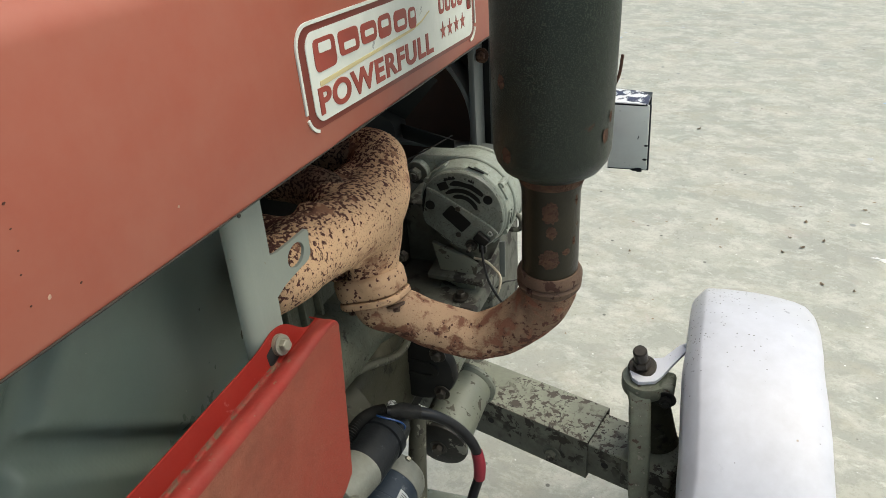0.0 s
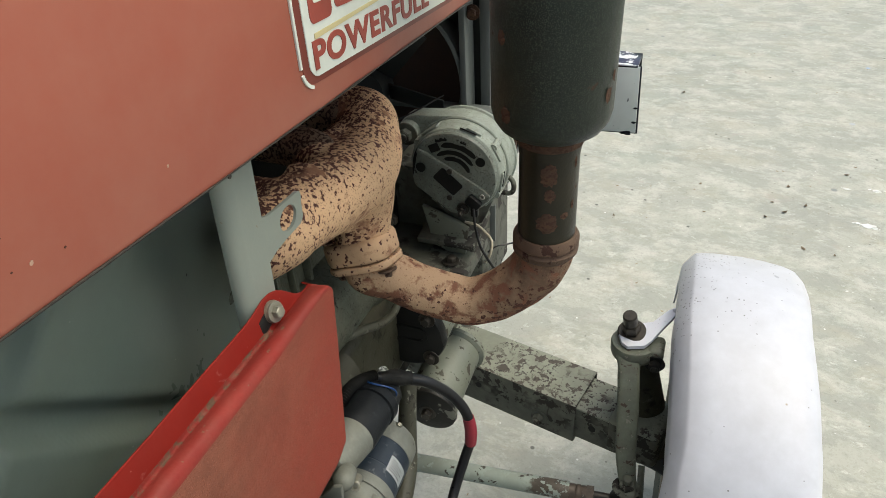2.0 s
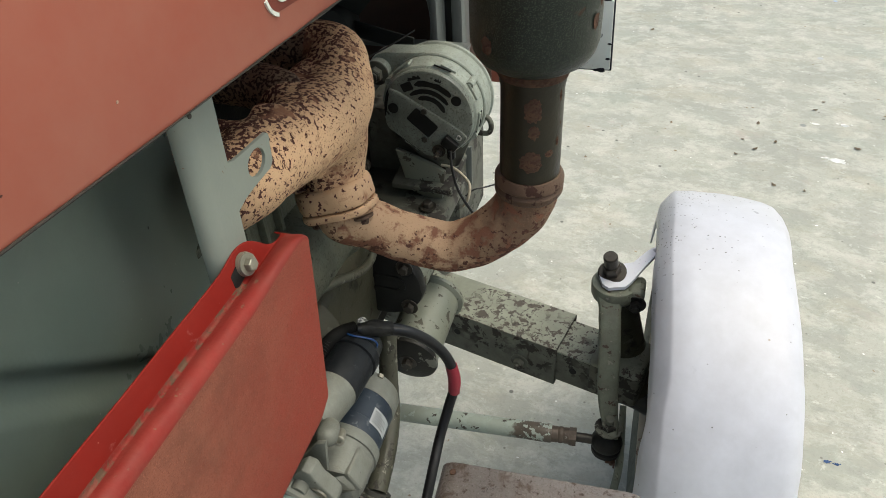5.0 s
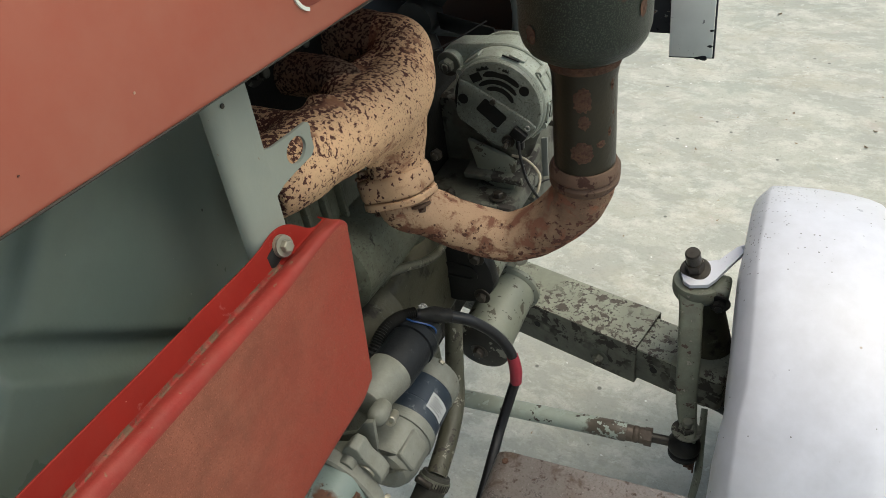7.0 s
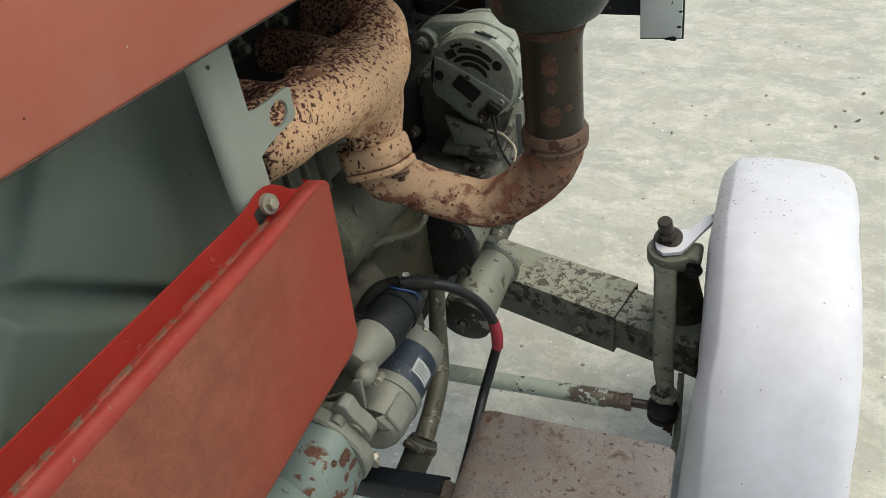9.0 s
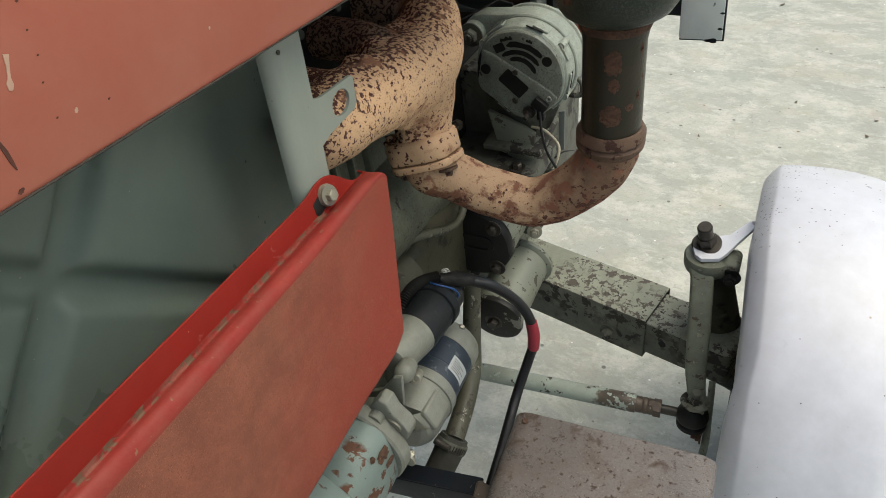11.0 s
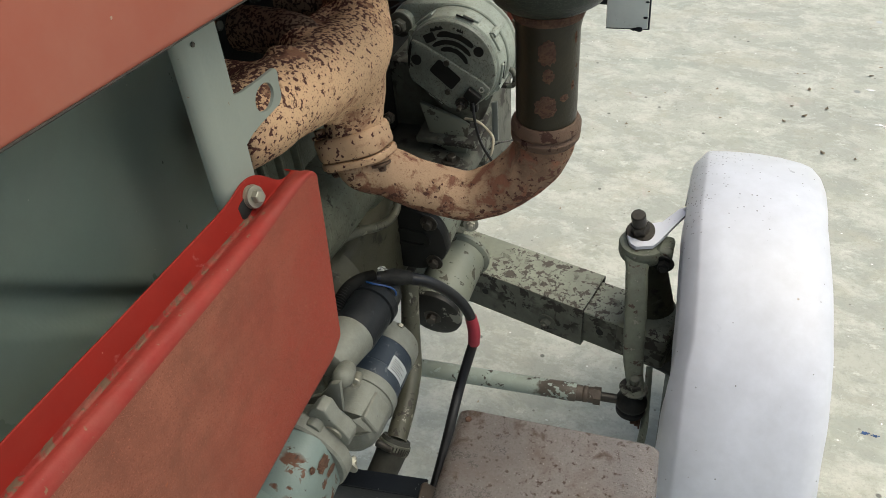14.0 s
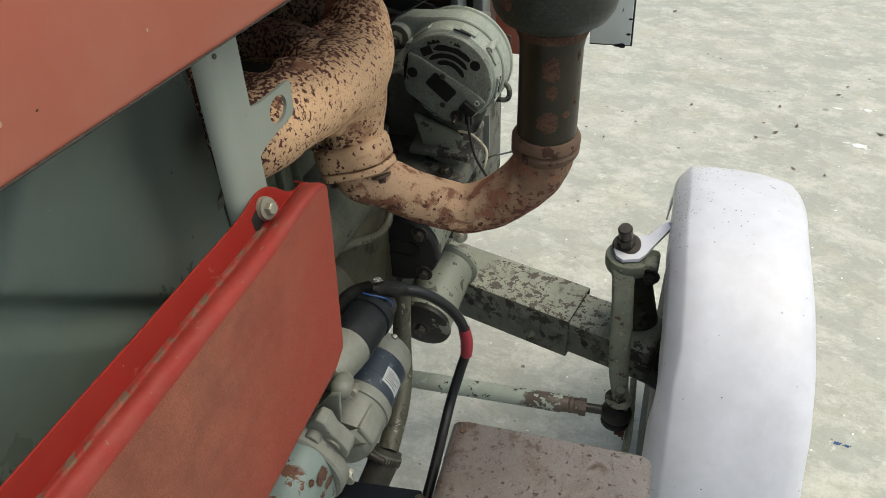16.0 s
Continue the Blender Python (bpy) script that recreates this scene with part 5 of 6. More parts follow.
# lower mounting bracket
bm = bmesh.new()
plate(bm, [(-0.06, 0.0), (0.05, 0.0), (0.042, -0.02), (0.033, -0.04), (-0.012, -0.06), (-0.03, -0.03)], 0.008, Matrix(((1, 0, 0, -0.365), (0, 0, 1, 0.915), (0, 1, 0, 1.01), (0, 0, 0, 1))), bevel=0.002)
block(bm, (0.1, 0.09, 0.012), Matrix.Translation((-0.385, 0.93, 0.945)) @ Matrix.Rotation(radians(10), 4, "X"), 0.004)
block(bm, (0.16, 0.14, 0.03), Matrix.Translation((-0.42, 0.92, 0.9)), 0.006)
# Filler mass added behind, to close the view through to the bright floor.
block(bm, (0.16, 0.16, 0.26), Matrix.Translation((-0.425, 1.04, 0.9)), 0.01)
roughen(bm, 0.001, 40)
bracket = part("alternator_bracket", bm, M_AXLE_SIDE, tractor, "grimy grey cast alternator bracket")
bm = plate(bmesh.new(), [(-0.427, 0.996), (-0.370, 0.976), (-0.350, 0.965), (-0.358, 0.903), (-0.411, 0.925)], 0.008, Matrix(((1, 0, 0, 0), (0, 0, 1, 0.9), (0, 1, 0, 0), (0, 0, 0, 1))), bevel=0.0015)
part("bracket_gusset", roughen(bm, 0.0008, 60), M_FILTER, bracket, "grimy grey-green gusset plate")
bolt(bracket, (-0.46, 0.86, 0.99), (0, -1, 0.1), 0.016, M_OILY, washer=False, shank=0.005)
bolt(bracket, (-0.44, 0.848, 0.93), (0, -1, 0.1), 0.016, M_OILY, washer=False, shank=0.005)
bolt(bracket, (-0.37, 0.87, 0.918), (0, 0, 1), 0.014, M_OILY)
bm = tube(bmesh.new(), [(AX + 0.036, AY - 0.02, AZ - 0.046), (AX + 0.04, AY - 0.025, AZ - 0.075), (AX + 0.047, AY - 0.02, AZ - 0.115), (AX + 0.066, AY - 0.01, AZ - 0.16), (AX + 0.08, AY + 0.0, AZ - 0.185)], 0.0022, 8)
part("alternator_wire", bm, M_CABLE, tractor, "thin black alternator wire")
bm = tube(bmesh.new(), [(-0.355, 0.900, 0.978), (-0.337, 0.900, 0.976), (-0.323, 0.900, 0.966), (-0.308, 0.890, 0.956), (-0.308, 0.880, 0.937), (-0.316, 0.880, 0.921)], 0.0021, 8)
part("pale_wire", bm, M_WIRE_PALE, tractor, "grubby cream insulated wire")
bm = tube(bmesh.new(), [(-0.312, 0.880, 0.941), (-0.301, 0.890, 0.948), (-0.287, 0.900, 0.948), (-0.273, 0.920, 0.943)], 0.0014, 6)
part("dark_wire", bm, M_CABLE, tractor, "thin dark wire behind the alternator")
bm = tube(bmesh.new(), [(-0.312, 0.93, 1.024), (-0.29, 0.93, 1.024), (-0.284, 0.93, 1.036), (-0.291, 0.935, 1.047), (-0.312, 0.94, 1.049)], 0.004, 10)
part("lifting_eye", bm, M_AXLE_SIDE, tractor, "dark bent wire loop")
bm = plate(bmesh.new(), [(-0.348, 0.949), (-0.335, 0.952), (-0.336, 0.878), (-0.350, 0.873)], 0.004, Matrix.Translation((0, 1.0, 0)) @ upright, bevel=0.0005)
part("front_stay", bm, M_FRAME, tractor, "narrow grey stay plate")
bm = plate(bmesh.new(), [(-0.345, 1.038), (-0.332, 1.037), (-0.332, 0.977), (-0.366, 0.922), (-0.366, 0.934), (-0.345, 0.989)], 0.003, Matrix.Translation((0, 1.12, 0)) @ upright)
part("mesh_screen", bm, M_MESH, tractor, "brown mesh screen edge beside the alternator")
bm = tube(bmesh.new(), [(-0.4, 0.95, 1.165), (-0.44, 0.9, 1.15), (-0.5, 0.86, 1.13)], 0.0012, 6)
part("thin_wire", bm, M_CABLE, tractor, "thin stray wire")

# -- hydraulic pump with its black cover
PX, PY, PZ = -0.458, 0.876, 0.755
rear = axes((PX, PY, PZ), (0, -1, 0.06), (1, 0, 0))
bm = plate(bmesh.new(), [(0.072 * math.cos(radians(a)) * (1.0 if -60 < a < 240 else 1.05), 0.066 * math.sin(radians(a))) for a in range(0, 360, 9)], 0.026, rear, bevel=0.005)
pump = part("pump_cover", bm, M_BLACK, tractor, "oily black pump cover with a recessed slot")
ring = rounded(0.078, 0.034, 0.0168, 8, 0.006, 0.004)
inner = rounded(0.062, 0.02, 0.0098, 8, 0.006, 0.004)
part("cover_rim", plate(bmesh.new(), ring, 0.004, rear @ Matrix.Translation((0, 0, 0.0245)), hole=inner), M_BLACK, pump, "raised oval rim")
for x, y in ((0.045, 0.042), (0.05, -0.04), (-0.05, 0.042), (-0.05, -0.04)):
    p = rear @ Vector((x, y, 0.026))
    bolt(pump, p, (0, -1, 0.06), 0.0155, M_OILY)
bm = lathe(bmesh.new(), [(0, 0.0), (0.058, 0.0), (0.06, 0.01), (0.058, 0.12), (0, 0.12)], axes((PX + 0.012, PY, PZ), (0, 1, 0)), 32)
part("pump_body", bm, M_FILTER, pump, "pale grey pump body")

# -- oil filter lying fore and aft
FX, FZ = -0.402, 0.629
back = axes((FX, 0.803, FZ), (0.004, 1, 0.085), (0, 0, 1))
bm = lathe(bmesh.new(), [(0.0465, 0.006), (0.048, 0.012), (0.048, 0.145), (0.052, 0.147), (0.0555, 0.15), (0.0555, 0.157), (0.052, 0.16), (0.04, 0.17), (0, 0.17)], back, 44)
oil_filter = part("oil_filter", bm, M_FILTER, tractor, "grey-green oil filter canister with flaking paint")
bm = lathe(bmesh.new(), [(0, -0.004), (0.02, -0.003), (0.046, 0.0), (0.0505, 0.003), (0.0518, 0.008), (0.05, 0.014), (0, 0.014)], back, 44)
part("filter_cap", bm, M_CAP, oil_filter, "worn black end cap")
bolt(oil_filter, back @ Vector((0, 0, -0.002)), (0, -1, -0.085), 0.017, M_OILY, label="dark centre bolt")
bm = bmesh.new()
block(bm, (0.09, 0.05, 0.05), Matrix.Translation((-0.41, 0.965, 0.745)), 0.01)
lathe(bm, [(0, 0), (0.013, 0), (0.013, 0.03), (0, 0.03)], axes((-0.36, 0.965, 0.75), (0.7, 0, 0.7)), 16)
part("filter_head", bm, M_CAST, oil_filter, "grey cast filter head")
bolt(oil_filter, (-0.372, 0.94, 0.735), (0.3, -1, 0.4), 0.014, M_BOLT, shank=0.01)

# -- oil pipe
bm = tube(bmesh.new(), [(-0.47, 0.5, 1.0), (-0.452, 0.57, 0.967), (-0.448, 0.632, 0.935), (-0.447, 0.697, 0.9), (-0.446, 0.735, 0.876), (-0.446, 0.765, 0.86), (-0.446, 0.79, 0.852), (-0.447, 0.812, 0.853), (-0.45, 0.83, 0.872), (-0.455, 0.845, 0.91)], 0.0067, 16, 6)
part("oil_pipe", bm, M_PIPE, tractor, "bent steel oil pipe with grimy olive paint")

# -- starter motor
S0 = Vector((-0.377, 0.424, 0.777))
sd = Vector((-0.05, 1.0, -0.04)).normalized()
sm = axes(S0, sd, (0, 0, 1))
bm = lathe(bmesh.new(), [(0, 0.026), (0.028, 0.026), (0.0365, 0.03), (0.042, 0.038), (0.0448, 0.05), (0.0462, 0.084)], sm, 44)
block(bm, (0.03, 0.034, 0.045), sm @ Matrix.Rotation(radians(62), 4, "Z") @ Matrix.Translation((0.031, 0, 0.058)), 0.005, 3)
lathe(bm, [(0.04, 0.083), (0.0482, 0.085), (0.0482, 0.1), (0.0445, 0.101), (0, 0.101)], sm, 44)
roughen(bm, 0.0007, 40)
starter = part("starter_motor", bm, M_ALU, tractor, "cast aluminium starter motor with dark blue body", sharp=22)
bm = lathe(bmesh.new(), [(0, 0.1), (0.0448, 0.1), (0.0452, 0.102), (0.0452, 0.123), (0.0447, 0.1235), (0.0447, 0.1245), (0.0452, 0.125), (0.0452, 0.163), (0.0448, 0.166), (0, 0.166)], sm, 44)
part("motor_body", bm, M_BLUE, starter, "dark blue motor body")
bm = lathe(bmesh.new(), [(0.03, 0.165), (0.0455, 0.165), (0.0465, 0.168), (0.0465, 0.19), (0.0435, 0.197), (0.03, 0.201), (0, 0.201)], sm, 44)
part("end_shield", bm, M_ALU, starter, "cast end shield")
for a in (30, 150, 270):
    b = radians(a)
    bolt(starter, sm @ Vector((0.0445 * math.cos(b), 0.0445 * math.sin(b), 0.19)), sm.to_3x3() @ Vector((0.3 * math.cos(b), 0.3 * math.sin(b), 1)), 0.009, M_BOLT, washer=False)


def wrapped(r, a0, a1, h0, h1, n=8):
    """A strip bent round the motor body."""
    bm = bmesh.new()
    rows = []
    for i in range(n + 1):
        a = radians(a0 + (a1 - a0) * i / n)
        rows.append([bm.verts.new(sm @ Vector((r * math.cos(a), r * math.sin(a), h))) for h in (h0, h1)])
    for p, q in zip(rows, rows[1:]):
        bm.faces.new((p[0], q[0], q[1], p[1]))
    return bm


LA, LB, LH, LK = 42.4, 89.7, 0.1186, 0.1441
bm = wrapped(0.0455, LA, LB, LH, LK)
bmesh.ops.solidify(bm, geom=bm.faces[:], thickness=-0.0004)
part("label", bm, M_LABEL, starter, "white paper label with grey print")
for k in range(6):
    h0 = LH + (LK - LH) * (0.14 + 0.13 * k)
    ln = (0.8, 0.62, 0.85, 0.5, 0.75, 0.35)[k]
    part("print_bar", wrapped(0.0461, LA + (LB - LA) * 0.1, LA + (LB - LA) * (0.1 + 0.8 * ln), h0, h0 + 0.0011), M_INK, starter)
# drive end: web, bracket arm with its boss, and two gussets
bm = plate(bmesh.new(), [(-0.41, 0.86), (-0.377, 0.882), (-0.357, 0.911), (-0.345, 0.917), (-0.35, 0.87), (-0.362, 0.806), (-0.372, 0.77), (-0.41, 0.76)], 0.006, Matrix.Translation((0, 0.432, 0)) @ upright, bevel=0.0015)
part("web_plate", roughen(bm, 0.0006, 60), M_ALU, starter, "flat cast web")
bm = bmesh.new()
plate(bm, [(-0.41, 0.87), (-0.377, 0.884), (-0.369, 0.899), (-0.36, 0.908), (-0.35, 0.904), (-0.344, 0.888), (-0.333, 0.874), (-0.327, 0.862), (-0.33, 0.847), (-0.349, 0.84), (-0.38, 0.84), (-0.41, 0.84)], 0.02, Matrix.Translation((0, 0.4, 0)) @ upright, bevel=0.002)
lathe(bm, [(0, 0), (0.0095, 0), (0.0105, 0.002), (0.0105, 0.03), (0, 0.03)], axes((-0.366, 0.39, 0.879), (0, 1, 0)), 20)
part("bracket_arm", roughen(bm, 0.0012, 50), M_ALU, starter, "rounded cast bracket arm", sharp=45)
for corners in (((-0.35, 0.428, 0.872), (-0.336, 0.447, 0.838), (-0.372, 0.462, 0.795)), ((-0.36, 0.43, 0.806), (-0.334, 0.455, 0.796), (-0.37, 0.462, 0.775))):
    bm = bmesh.new()
    bm.faces.new([bm.verts.new(p) for p in corners])
    bmesh.ops.solidify(bm, geom=bm.faces[:], thickness=0.004)
    part("gusset", bm, M_ALU, starter)
# solenoid
C0 = Vector((-0.3872, 0.4776, 0.8824))
cd = Vector((0.015, 1.0, -0.1)).normalized()
cm = axes(C0, cd, (0, 0, 1))
bm = lathe(bmesh.new(), [(0, -0.006), (0.016, -0.006), (0.0215, -0.003), (0.0245, 0.004), (0.0275, 0.02), (0.0305, 0.044), (0.0315, 0.052), (0.0315, 0.06), (0, 0.06)], cm, 36)
part("solenoid", bm, M_ALU, starter, "cast aluminium solenoid housing")
roundcap = lathe(bmesh.new(), [(0, 0.053), (0.032, 0.053), (0.0326, 0.056), (0.0326, 0.103), (0.0312, 0.104), (0.0312, 0.108), (0.0342, 0.109), (0.0342, 0.122), (0.031, 0.126), (0.028, 0.148), (0, 0.15)], cm, 40)
part("solenoid_cap", roundcap, M_PLASTIC, starter, "black plastic solenoid cap")
bm = lathe(bmesh.new(), [(0, -0.02), (0.0115, -0.02), (0.0128, 0.0), (0.0118, 0.006), (0.0085, 0.0105), (0.004, 0.0128), (0, 0.0132)], axes((-0.3585, 0.458, 0.892), (0.25, -0.9, 0.4)), 28)
part("pivot_boss", bm, M_ALU, starter, "round cast boss")
bm = lathe(bmesh.new(), [(0, -0.02), (0.0065, -0.02), (0.0065, 0.003), (0.0055, 0.004), (0.0032, 0.004), (0.0032, 0.0005), (0, 0.0005)], axes((-0.353, 0.471, 0.868), (0.3, -0.8, 0.5)), 20)
part("socket_screw", bm, M_BOLT, starter, "small socket-headed screw")
bolt(starter, (-0.385, 0.628, 0.895), (0.25, 0.15, 0.95), 0.0125, M_BRIGHT, head=0.75, washer=False, label="bright terminal nut")
bm = tube(bmesh.new(), [(-0.387, 0.61, 0.875), (-0.385, 0.628, 0.898)], 0.006, 12, 1)
part("terminal_post", bm, M_OILY, starter)

# -- cables at the starter
cable_path = [(-0.385, 0.615, 0.9), (-0.372, 0.622, 0.897), (-0.35, 0.636, 0.889), (-0.324, 0.65, 0.874), (-0.299, 0.665, 0.842), (-0.28, 0.668, 0.81), (-0.273, 0.667, 0.766), (-0.28, 0.655, 0.727), (-0.286, 0.625, 0.691), (-0.286, 0.59, 0.669), (-0.285, 0.54, 0.64), (-0.283, 0.45, 0.6)]
bm = tube(bmesh.new(), cable_path, [0.008, 0.0092, 0.0088, 0.008, 0.0078, 0.0076, 0.0076, 0.0076, 0.0076, 0.0076, 0.0076, 0.0076], 14, 6)
cable = part("battery_cable", bm, M_CABLE, tractor, "thick black battery cable with red taped joint")
bm = tube(bmesh.new(), [(-0.2772, 0.6685, 0.801), (-0.2735, 0.6675, 0.775), (-0.2738, 0.6645, 0.75)], [0.0086, 0.0092, 0.0086], 14, 5)
part("red_tape", bm, M_TAPE_RED, cable, "red insulating tape wrap")
bm = tube(bmesh.new(), [(-0.381, 0.617, 0.899), (-0.366, 0.626, 0.896), (-0.347, 0.638, 0.888)], [0.0095, 0.011, 0.0095], 12, 5)
part("tape_wrap", roughen(bm, 0.002, 120), M_RUBBER, cable, "black taped cable end")
conduit = smooth_path([(-0.39, 0.617, 0.9), (-0.4, 0.602, 0.905), (-0.406, 0.582, 0.91), (-0.4085, 0.56, 0.909), (-0.41, 0.54, 0.901), (-0.413, 0.5, 0.88), (-0.415, 0.47, 0.862)], 12)
bm = bmesh.new()
tube(bm, [tuple(p) for p in conduit], [0.006 if i % 2 else 0.0088 for i in range(len(conduit))], 14, 1)
part("corrugated_conduit", bm, M_RUBBER, tractor, "ribbed black cable conduit")
bm = tube(bmesh.new(), [(-0.398, 0.602, 0.903), (-0.382, 0.598, 0.906), (-0.362, 0.605, 0.898), (-0.357, 0.61, 0.884), (-0.362, 0.605, 0.872)], 0.0013, 8)
part("blue_wire", bm, M_WIRE_BLUE, tractor, "thin blue wire loop")

# -- water pipe and hose
bm = tube(bmesh.new(), [(-0.389, 0.713, 0.803), (-0.388, 0.7, 0.765), (-0.385, 0.682, 0.715), (-0.374, 0.648, 0.678), (-0.362, 0.594, 0.665), (-0.357, 0.538, 0.649)],
          [0.0132, 0.0138, 0.0148, 0.0155, 0.0155, 0.0155], 22, 7)
pipe = part("water_pipe", bm, M_PIPE, tractor, "bent steel water pipe with flaking olive paint")
HA = Vector((-0.357, 0.541, 0.65))
hose_dir = Vector((-0.14, -0.62, -0.5)).normalized()
bm = tube(bmesh.new(), [tuple(HA), tuple(HA + hose_dir * 0.012), tuple(HA + hose_dir * 0.035), (-0.37, 0.49, 0.607), (-0.378, 0.455, 0.572), (-0.388, 0.42, 0.525)], [0.0215, 0.0232, 0.0222, 0.0218, 0.0215, 0.0215], 24, 6)
hose = part("rubber_hose", bm, M_HOSE, tractor, "black rubber water hose with a steel clamp")
hm = axes(HA + hose_dir * 0.013, hose_dir, (1, 0, 0))
bm = lathe(bmesh.new(), [(0.021, -0.007), (0.0242, -0.007), (0.0246, -0.006), (0.0246, 0.006), (0.0242, 0.007), (0.021, 0.007)], hm, 40)
part("hose_clamp", bm, M_AXLE_SIDE, hose, "steel worm-drive hose clamp")
for k in range(14):
    a = radians(-70 + 10 * k)
    bm = block(bmesh.new(), (0.0006, 0.0014, 0.009), hm @ Matrix.Rotation(a, 4, "Z") @ Matrix.Translation((0.0247, 0, 0)), 0)
    part("band_slot", bm, M_BLACK, hose)
for a in (95,):
    c = hm @ Matrix.Rotation(radians(a), 4, "Z") @ Vector((0.0285, 0, 0))
    tang = hm.to_3x3() @ Vector((-math.sin(radians(a)), math.cos(radians(a)), 0))
    bm = lathe(bmesh.new(), [(0, -0.012), (0.0045, -0.012), (0.005, -0.01), (0.005, 0.008), (0.0058, 0.009), (0.0058, 0.014), (0, 0.014)], axes(c, tang), 14)
    part("clamp_screw", bm, M_OILY, hose)

# -- clutch housing
HX, HZ = -0.4, 0.824
h = axes((HX, 0.382, HZ), (0, 1, 0), (1, 0, 0))


def drawn(bm, stations, power=3.2, seg=48):
    """A rounded box drawn out along y through stations (y, mid x, mid z, half width, half height)."""
    rings = []
    for y, cx, cz, w, t in stations:
        ring = []
        for k in range(seg):
            a = math.tau * k / seg
            c, s = math.cos(a), math.sin(a)
            r = (abs(c) ** power + abs(s) ** power) ** (-1 / power)
            ring.append(bm.verts.new((cx + c * r * w, y, cz + s * r * t)))
        rings.append(ring)
    for a, b in zip(rings, rings[1:]):
        for k in range(seg):
            bm.faces.new((a[k], a[(k + 1) % seg], b[(k + 1) % seg], b[k]))
    bm.faces.new(rings[0])
    bm.faces.new(rings[-1][::-1])
    return bm


bm = drawn(bmesh.new(), [(0.384, HX, HZ, 0.058, 0.06), (0.37, HX, HZ, 0.059, 0.061), (0.345, HX, HZ - 0.001, 0.0595, 0.0615), (0.33, HX, HZ - 0.004, 0.058, 0.06), (0.31, HX - 0.004, HZ - 0.012, 0.055, 0.055)])
roughen(bm, 0.0015, 18)
housing = part("clutch_housing", bm, M_BELL_WORN, tractor, "pale green clutch housing peeled to rust at its rim", sharp=45)
bm = drawn(bmesh.new(), [(0.33, HX - 0.012, HZ - 0.03, 0.056, 0.056), (0.315, HX - 0.012, HZ - 0.022, 0.066, 0.068), (0.27, HX - 0.012, HZ - 0.016, 0.074, 0.08), (0.15, HX - 0.03, HZ - 0.03, 0.1, 0.11), (-0.25, HX - 0.1, HZ - 0.06, 0.15, 0.15)], 2.6)
roughen(bm, 0.003, 12)
part("bell_housing", bm, M_BELL, housing, "wider pale green rear bell", sharp=50)


def peeled(y0, y1, a0, a1, seed, n=26):
    """A scab of rust where the housing's paint has come away: an uneven patch that lies on its rounded box."""
    bm = bmesh.new()

    def at(a, y, lift):
        c, q = math.cos(a), math.sin(a)
        r = (abs(c) ** 3.2 + abs(q) ** 3.2) ** (-1 / 3.2)
        return (HX + c * r * (0.0596 + lift), y, HZ - 0.001 + q * r * (0.0616 + lift))

    am, ym, ah, yh = radians(a0 + a1) / 2, (y0 + y1) / 2, radians(a1 - a0) / 2, (y1 - y0) / 2
    rings = [[bm.verts.new(at(am, ym, 0.0016))]]
    for share, lift in ((0.35, 0.0017), (0.7, 0.0015), (1.0, 0.0002)):
        ring = []
        for k in range(n):
            b = math.tau * k / n
            r = share * (0.8 + 0.45 * noise.noise(Vector((2.2 * math.cos(b), 2.2 * math.sin(b), seed))))
            ring.append(bm.verts.new(at(am + ah * r * math.cos(b), ym + yh * r * math.sin(b), lift)))
        rings.append(ring)
    for k in range(n):
        bm.faces.new((rings[0][0], rings[1][k], rings[1][(k + 1) % n]))
        for p, q in zip(rings[1:], rings[2:]):
            bm.faces.new((p[k], q[k], q[(k + 1) % n], p[(k + 1) % n]))
    part("rust_patch", bm, M_RUST, housing, "brown rust patch where paint has peeled")


peeled(0.352, 0.379, 22, 38, 1.0)
peeled(0.36, 0.382, 9, 20, 4.0)
peeled(0.345, 0.356, 34, 42, 8.0)
bm = lathe(bmesh.new(), [(0.04, 0.0), (0.066, 0.0), (0.0685, 0.003), (0.0685, 0.017), (0.066, 0.02), (0.04, 0.02)], h, 48)
part("housing_flange", roughen(bm, 0.0012, 40), M_ALU, housing, "raw aluminium flange ring")
bolt(housing, (-0.348, 0.4, 0.866), (0.1, 1, 0.1), 0.012, M_BOLT, shank=0.004)
bolt(housing, (-0.339, 0.4, 0.802), (0.1, 1, 0.0), 0.012, M_BOLT, shank=0.004)

# -- black angle bar
lean = Matrix.Rotation(radians(-15), 4, "Y")
bm = bmesh.new()
block(bm, (0.2, 0.005, 0.042), Matrix.Translation((-0.365, 0.44, 0.654)) @ lean, 0.001)
block(bm, (0.2, 0.026, 0.005), Matrix.Translation((-0.37, 0.452, 0.674)) @ lean, 0.001)
angle = part("angle_bar", bm, M_BLACKSTEEL, tractor, "black painted steel angle bar flaking")
bm = block(bmesh.new(), (0.03, 0.026, 0.08), Matrix.Translation((-0.263, 0.44, 0.675)) @ Matrix.Rotation(radians(6), 4, "Y"), 0.004)
part("rusty_lug", roughen(bm, 0.005, 70), M_OLDSTEEL, angle, "rusty broken lug")

